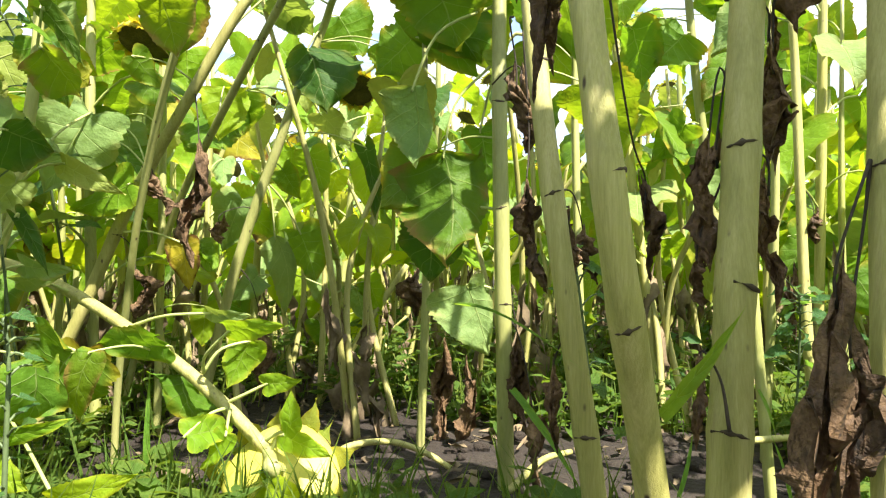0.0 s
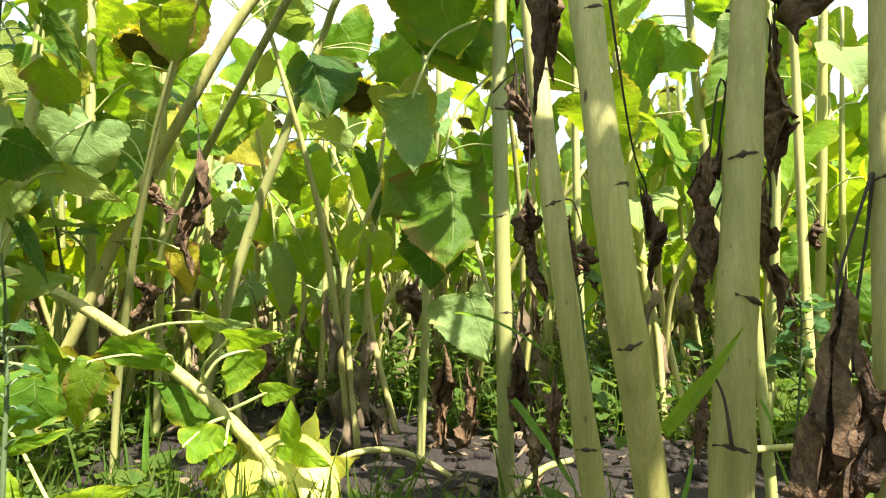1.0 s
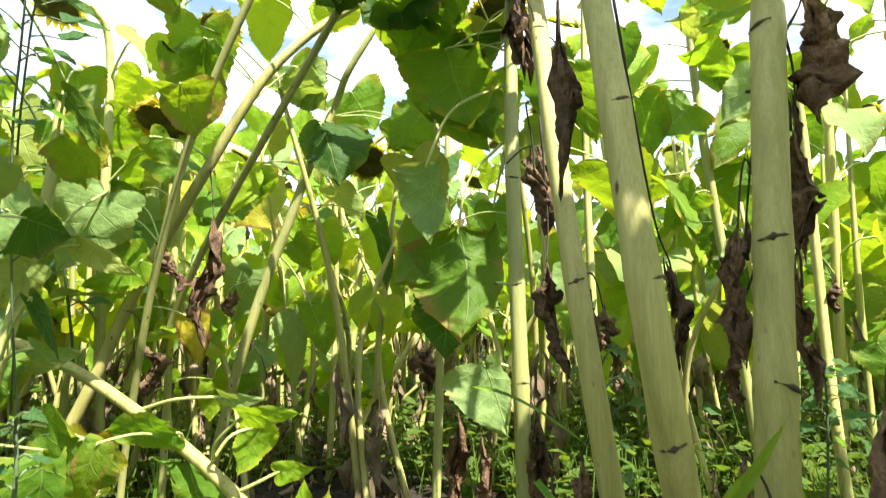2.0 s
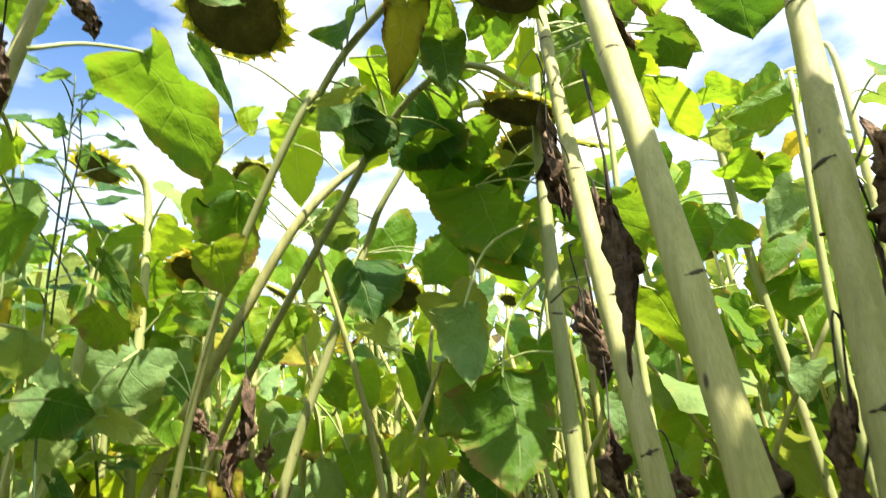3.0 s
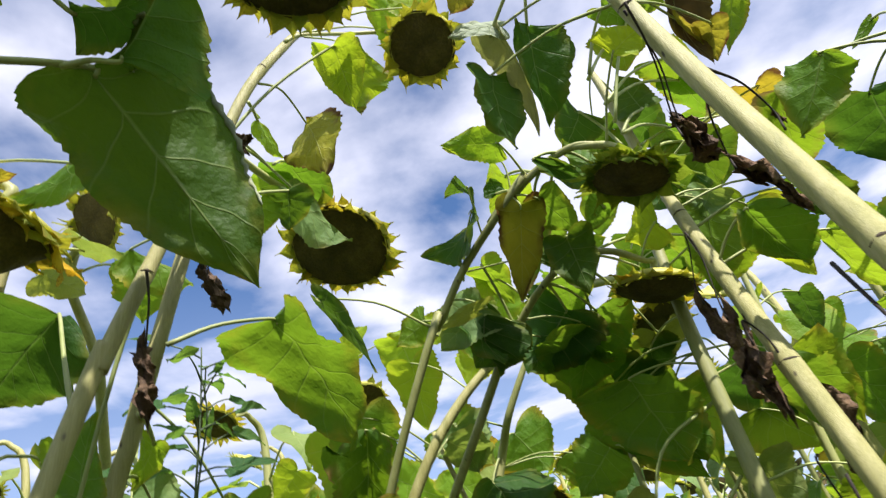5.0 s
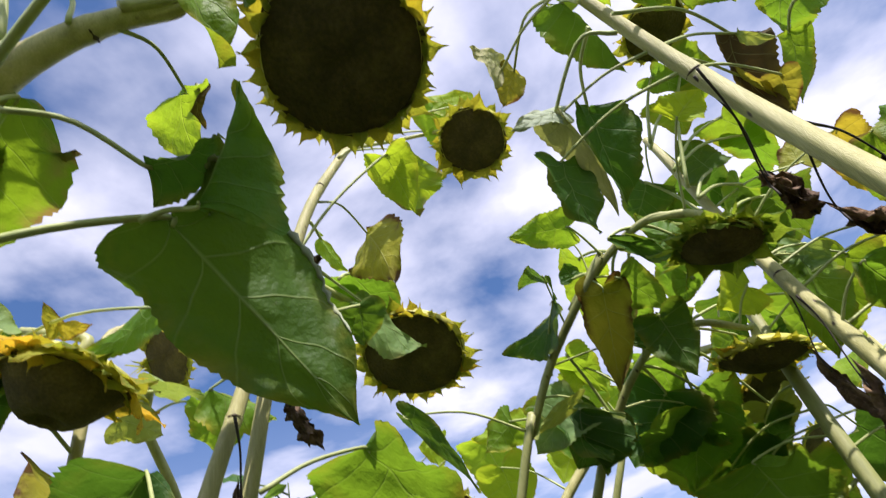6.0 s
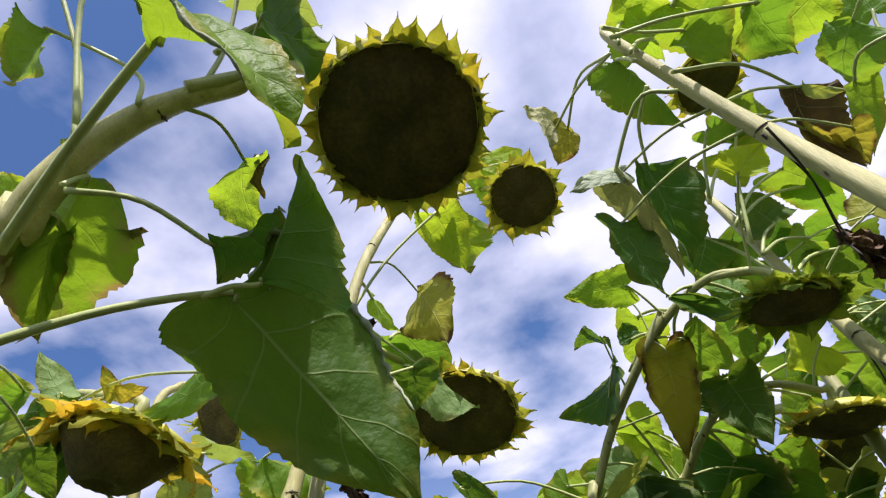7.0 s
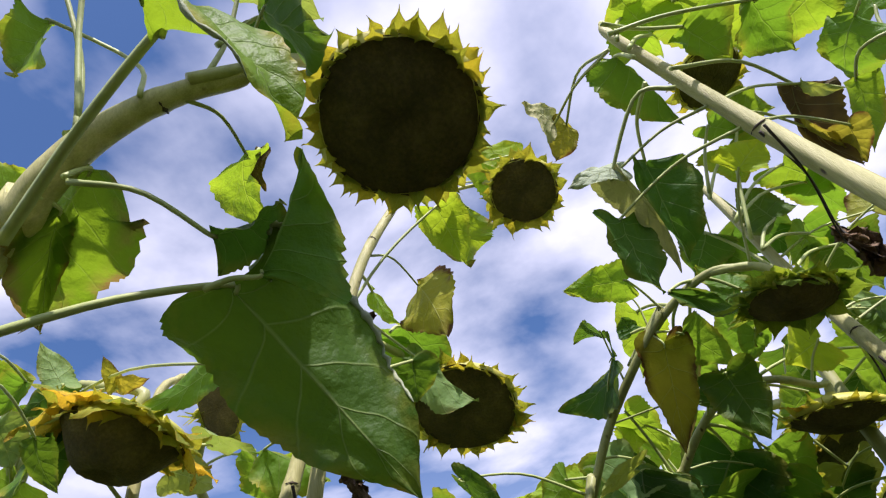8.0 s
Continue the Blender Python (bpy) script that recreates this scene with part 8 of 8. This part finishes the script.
def field_plant(seed, height):
    """A whole sunflower in parts, on the origin."""
    rng = np.random.RandomState(seed)
    plant = sunflower((0, 0, 0), "tall ripe sunflower with green leaves and withered lower leaves")
    lean = rng.uniform(-0.10, 0.10, 2)
    way = rng.uniform(0, 6.28)
    top = np.array((lean[0], lean[1], height))
    bent = top + np.array((math.cos(way), math.sin(way), 0)) * 0.10 + np.array((0, 0, 0.02))
    pts = [(0, 0, -0.05), tuple(top * 0.5 + np.array((rng.uniform(-.02, .02), rng.uniform(-.02, .02), 0))), tuple(top * 0.93), tuple((top + bent) / 2 + np.array((0, 0, 0.015))), tuple(bent)]
    path = spline(pts, 22)
    part("stalk", mesh_of("stalk", *tube(path, (0.014, 0.013, 0.010, 0.007, 0.007), 8)[:2], STALK if seed % 3 else STALK_GREEN), plant)

    def on(h):
        return np.interp(h, path[:16, 2], path[:16, 0]), np.interp(h, path[:16, 2], path[:16, 1])
    n = 14
    for i in range(n):
        h = height * (0.30 + 0.64 * (i + rng.uniform(-.3, .3)) / n)
        size = 0.20 * (1.05 - 0.5 * i / n) * rng.uniform(0.8, 1.15)
        pieces = leaf_piece(rng, h, i * 2.4 + rng.uniform(-.4, .4), size, size * rng.uniform(.85, 1.0), rng.uniform(0.06, 0.16), rng.uniform(0.35, 1.35), 14, 3)
        x, y = on(h)
        v, f, u = merge(pieces[:1])
        tone = rng.choice(["green", "fresh", "deep", "pale", "yellow"], p=[.28, .42, .06, .20, .04])
        ob = part("leaf", mesh_of("leaf", v, f, TONES[tone], u), plant, "", pose(x, y, 0))
        part("petiole", mesh_of("petiole", *pieces[1][:2], PETIOLE), ob)
    for i in range(5):
        h = height * (0.10 + 0.26 * i / 5)
        x, y = on(h)
        v, f, u = crumpled(rng.uniform(0.12, 0.22), rng.uniform(0.03, 0.06), rng, 9, 2)
        a = rng.uniform(0, 6.28)
        part("dried_leaf", mesh_of("dried_leaf", v, f, LITTER, u), plant, "", pose(x + 0.03 * math.cos(a), y + 0.03 * math.sin(a), h, rng.uniform(-12, 12), rng.uniform(-12, 12), 0))
    r = rng.uniform(0.042, 0.062)
    c = bent + np.array((math.cos(way), math.sin(way), -0.4)) * r
    face = Vector((math.cos(way) * 0.5, math.sin(way) * 0.5, -0.87)).normalized()
    m = face.to_track_quat("Z", "Y").to_matrix().to_4x4()
    m.translation = Vector(c)
    rim = []
    for i in range(26):
        th = 6.283 * i / 26
        q = blade(r * rng.uniform(.35, .55), r * 0.28, rng, 0.2, rng.uniform(-.8, .8), 0.03, 4, 1, 0.0, 0.0)
        rim.append(turned(q, Matrix.Translation((math.cos(th) * r, math.sin(th) * r, -0.03 * r)) @ pose(0, 0, 0, 0, 0, math.degrees(th) - 90) @ pose(0, 0, 0, rng.uniform(-30, 25), 0, rng.uniform(-15, 15))))
    bowl = bowl_piece(r, rng, 18)
    v, f, u = merge([bowl] + rim)
    me = mesh_of("flower_head", v, f, HEAD_BACK, u)
    me.materials.append(BRACT)
    for q in me.polygons[len(bowl[1]):]:
        q.material_index = 1
    ob = part("flower_head", me, plant, "", m)
    v, f, u = disc_piece(r * 0.97, rng, 4, 18)
    part("seed_disc", mesh_of("seed_disc", v, f, SEED, u), ob)
    return plant


def free_spot(x, y):
    """Kept clear: round the camera's way and the plants that are built one by one."""
    if math.hypot(x + 0.1, y - 0.05) < 0.75:
        return False
    ahead = y > -0.1 and y < 1.98 and abs(x) < 0.35 + 0.68 * min(y, 1.6)
    if x > 0.2:
        ahead = ahead and y < 1.3
    if x < -0.8:
        ahead = ahead and y < 1.1
    return not ahead


def build_field():
    rng = np.random.RandomState(21)
    kinds = [field_plant(40 + i, h) for i, h in enumerate((1.30, 1.44, 1.20, 1.54, 1.38, 1.14, 1.48))]
    spots = []
    for row in np.arange(-6.1, 13.0, 0.70):
        for x in np.arange(-11.0, 11.0, 0.34):
            px, py = x + rng.uniform(-.13, .13), row + rng.uniform(-.14, .14)
            if free_spot(px, py) and abs(px) < 4.0 + 0.7 * max(py, 0.0):
                spots.append((px, py))
    spots.sort(key=lambda s: math.hypot(s[0], s[1] - 1.1))
    used = set()
    near = spots[:122]
    for i, (x, y) in enumerate(near):
        k = rng.randint(len(kinds))
        m = pose(x, y, ground_z(x, y) - 0.005, rng.normal(0, 4), rng.normal(0, 5), rng.uniform(0, 360))
        if k not in used:
            used.add(k)
            kinds[k].matrix_basis = m
        else:
            copy_thing(kinds[k], m)
    for k in range(len(kinds)):
        if k not in used:
            kinds[k].matrix_basis = pose(3.5 + k, 3.2, 0)
    # farther rows: one simpler mass of plants
    green, dry, stem, discs = [], [], [], []
    protos = []
    for i in range(8):
        r2 = np.random.RandomState(70 + i)
        h = r2.uniform(1.1, 1.5)
        ls = [p for j in range(13) for p in leaf_piece(r2, h * (0.40 + 0.55 * j / 13), j * 2.4 + r2.uniform(-.4, .4), 0.20 * (1.1 - .4 * j / 13), 0.18 * (1.1 - .4 * j / 13), r2.uniform(.05, .14), r2.uniform(.35, 1.3), 5, 1, False)]
        ds = [turned(crumpled(r2.uniform(.14, .24), .05, r2, 4, 1), pose(r2.uniform(-.04, .04), r2.uniform(-.04, .04), h * (.10 + .26 * j / 6))) for j in range(6)]
        st = tube(spline([(0, 0, -.05), (r2.uniform(-.04, .04), r2.uniform(-.04, .04), h * .6), (.05, 0, h)], 4), (.013, .008), 5, 0, False)
        hd = turned(disc_piece(0.075, r2, 2, 10, 0.25), pose(.10, 0, h - .03, 0, 130, 0))
        protos.append((merge(ls), merge(ds), st, hd))
    far = spots[122:]
    for y in np.arange(9.0, 44.0, 0.85):
        for x in np.arange(-0.9 * y, 0.9 * y, 0.55 + y * 0.018):
            far.append((x + rng.uniform(-.25, .25), y + 4 + rng.uniform(-.3, .3)))
    for x, y in far:
        g, d, s, hd = protos[rng.randint(8)]
        m = pose(x, y, ground_z(x, y), rng.normal(0, 4), rng.normal(0, 5), rng.uniform(0, 360))
        green.append(turned(g, m)); stem.append(turned(s, m)); discs.append(turned(hd, m))
        if y < 14:
            dry.append(turned(d, m))
    field = new("sunflower_field")
    tagged(field, "distant rows of ripening sunflowers filling the field", "sunflowers", kind="stuff")
    for name, pieces, mat in (("foliage", green, FIELD_LEAF), ("withered_foliage", dry, DRY_FIELD), ("stems", stem, STALK_GREEN), ("heads", discs, SEED)):
        v, f, u = merge(pieces)
        tagged(part(name, mesh_of(name, v, f, mat, u), field), kind="stuff")


def dry_stalk(seed):
    """A thin pale stalk with a few small green leaves and withered ones clinging to it."""
    rng = np.random.RandomState(seed)
    h = rng.uniform(0.75, 1.15)
    plant = tagged(new("sunflower"), "thin pale sunflower stalk with small leaves and withered brown ones", "sunflower", "sunflowers in the field")
    path = spline([(0, 0, -.03), (rng.uniform(-.05, .05), rng.uniform(-.05, .05), h * .5), (rng.uniform(-.12, .12), rng.uniform(-.1, .1), h)], 14)
    part("stalk", mesh_of("stalk", *tube(path, (.009, .008, .005), 8)[:2], STALK), plant)
    for i in range(2):
        size = rng.uniform(0.07, 0.13)
        v, f, u = leaf_piece(rng, 0.0, i * 2.4 + rng.uniform(-.4, .4), size, size * rng.uniform(.8, 1.0), 0.01, rng.uniform(0.5, 1.35), 12, 2)[0]
        part("leaf", mesh_of("leaf", v, f, TONES[("fresh", "pale")[i]], u), plant, "", pose(*path[9 + 3 * i]))
    for i in range(3):
        k = 2 + int(1.5 * i)
        v, f, u = crumpled(rng.uniform(0.12, 0.2), rng.uniform(0.035, 0.065), rng, 9, 2)
        part("dried_leaf", mesh_of("dried_leaf", v, f, LITTER, u), plant, "", pose(*(path[k] + np.array((rng.uniform(-.03, .03), rng.uniform(-.03, .03), 0))), rng.uniform(-14, 14), rng.uniform(-14, 14), 0))
    return plant


def build_dry_stalks():
    rng = np.random.RandomState(77)
    kinds = [dry_stalk(500 + i) for i in range(5)]
    for i in range(120):
        y = 1.5 + 2.8 * rng.rand() ** 1.3
        x = rng.uniform(-0.8, 0.55) * y
        m = pose(x, y, ground_z(x, y), rng.normal(0, 7), rng.normal(0, 9), rng.uniform(0, 360))
        if i < 5:
            kinds[i].matrix_basis = m
        else:
            copy_thing(kinds[i % 5], m)


def build_undergrowth():
    """Weeds, grass, litter and clods on the soil."""
    rng = np.random.RandomState(8)
    weeds, litter, clods = [], [], []
    for _ in range(9000):
        y = 0.6 + 6.4 * rng.rand() ** 1.9; x = rng.uniform(-1, 1) * (0.6 + 0.8 * y)
        if noise.noise((x * 1.2, y * 1.2, 7.0)) < -0.35 + 0.5 * math.exp(-((x + 0.1) ** 2 + (y - 1.35) ** 2) / 0.10):
            continue
        if y < 1.5 and x < 0.15 and rng.rand() < 0.30:
            continue
        z = ground_z(x, y)
        h = rng.uniform(0.02, 0.07 + 0.05 * min(2.0, y)) + 0.16 * rng.rand() * min(1.0, max(0.0, y - 1.3))
        for k in range(rng.randint(4, 9)):
            a = rng.uniform(0, 6.28)
            s = rng.uniform(0.025, 0.065)
            b = np.array((x + rng.uniform(-.02, .02), y + rng.uniform(-.02, .02), z + h * rng.uniform(0.2, 1)))
            if rng.rand() < 0.35:
                tip = b + np.array((math.cos(a) * .4, math.sin(a) * .4, 1)) * s * 2.6
                q = blade(float(np.linalg.norm(tip - b)), 0.007, rng, .4, .8, .01, 4, 1, 0, 0)
                q[0][:, 0] *= 0.8
                b = b - np.array((0, 0, h * .5)); tip = tip - np.array((0, 0, h * .5))
            else:
                tip = b + np.array((math.cos(a), math.sin(a), rng.uniform(-.4, .5))) * s
                q = blade(s, s * .6, rng, .2, .5, .05, 4, 1, .1, .05)
            weeds.append(turned(q, frame_of(b, tip, (rng.uniform(-.4, .4), rng.uniform(-.4, .4), 1))))
    for _ in range(1500):
        y = rng.uniform(0.7, 5.0); x = rng.uniform(-1, 1) * (0.5 + 0.75 * y)
        s = rng.uniform(.02, .08)
        q = turned(crumpled(s, s * .5, rng, 4, 1), pose(x, y, ground_z(x, y) + .012, 90 + rng.uniform(-20, 20), 0, 0))
        litter.append(turned(q, Matrix.Translation((x, y, 0)) @ pose(0, 0, 0, 0, 0, rng.uniform(0, 360)) @ Matrix.Translation((-x, -y, 0))))
    ico = [(0, 0, 1), (0.894, 0, .447), (.276, .851, .447), (-.724, .526, .447), (-.724, -.526, .447), (.276, -.851, .447), (.724, .526, -.447), (-.276, .851, -.447), (-.894, 0, -.447), (-.276, -.851, -.447), (.724, -.526, -.447), (0, 0, -1)]
    icf = [(0, 1, 2), (0, 2, 3), (0, 3, 4), (0, 4, 5), (0, 5, 1), (1, 6, 2), (2, 7, 3), (3, 8, 4), (4, 9, 5), (5, 10, 1), (1, 10, 6), (2, 6, 7), (3, 7, 8), (4, 8, 9), (5, 9, 10), (11, 7, 6), (11, 8, 7), (11, 9, 8), (11, 10, 9), (11, 6, 10)]
    for _ in range(1100):
        y = rng.uniform(0.8, 3.6); x = rng.uniform(-1, 1) * (0.4 + 0.6 * y)
        s = rng.uniform(.006, .028)
        v = np.array(ico) * rng.uniform(.7, 1.3, (12, 3)) * s * np.array((1, 1, .7)) + np.array((x, y, ground_z(x, y) + s * .2))
        clods.append((v, icf, np.zeros((12, 2))))
    for name, pieces, mat, label, cat in (("weeds", weeds, WEED, "low green weeds and grass on the soil", "weeds"), ("leaf_litter", litter, LITTER, "dry crumbled leaves lying on the soil", "litter"), ("soil_clods", clods, SOIL, "dark crumbly clods of soil", "soil")):
        v, f, u = merge(pieces)
        tagged(new(name, mesh_of(name, v, f, mat, u)), label, cat, kind="stuff")


build_undergrowth()
build_dry_stalks()
build_field()


# ---- what moves: a light breeze ----
def sway(ob, turns):
    """Rock a plant or a leaf about its foot by small angles: rows of seconds and degrees about its x, y and z."""
    rest = ob.matrix_basis.copy()
    walk(ob, [(t, rest @ pose(0, 0, 0, *a)) for t, *a in turns])


def motions():
    sway(thick_plant, ((0, 0, 0, 0), (1.2, 0, 0.03, 0), (2.5, 0, 0, 0), (4.2, 0, 0.02, 0), (5.5, 0, 0.04, 0), (6.5, 0, 0.04, 0), (7.0, 0, 0.12, 0), (7.5, 0, -0.14, 0), (8.0, 0, -0.04, 0)))
    sway(huge_leaf, ((0, 0, 0, 0), (2.5, 0, 0, 0), (4.2, 0.2, 0, 0), (5.5, 0, 0, 0), (6.5, 0.1, 0, 0.1), (7.0, 0, 0, 0), (7.5, 0.5, 0.3, 0.4), (8.0, -0.2, 0, -0.1)))
    sway(curled_leaf, ((0, 0, 0, 0), (5.5, 0, 0, 0), (6.5, 0.2, 0, 0), (7.0, 0, 0, 0), (7.5, 0.6, 0, 0.5), (8.0, 0.2, 0, 0.2)))


motions()
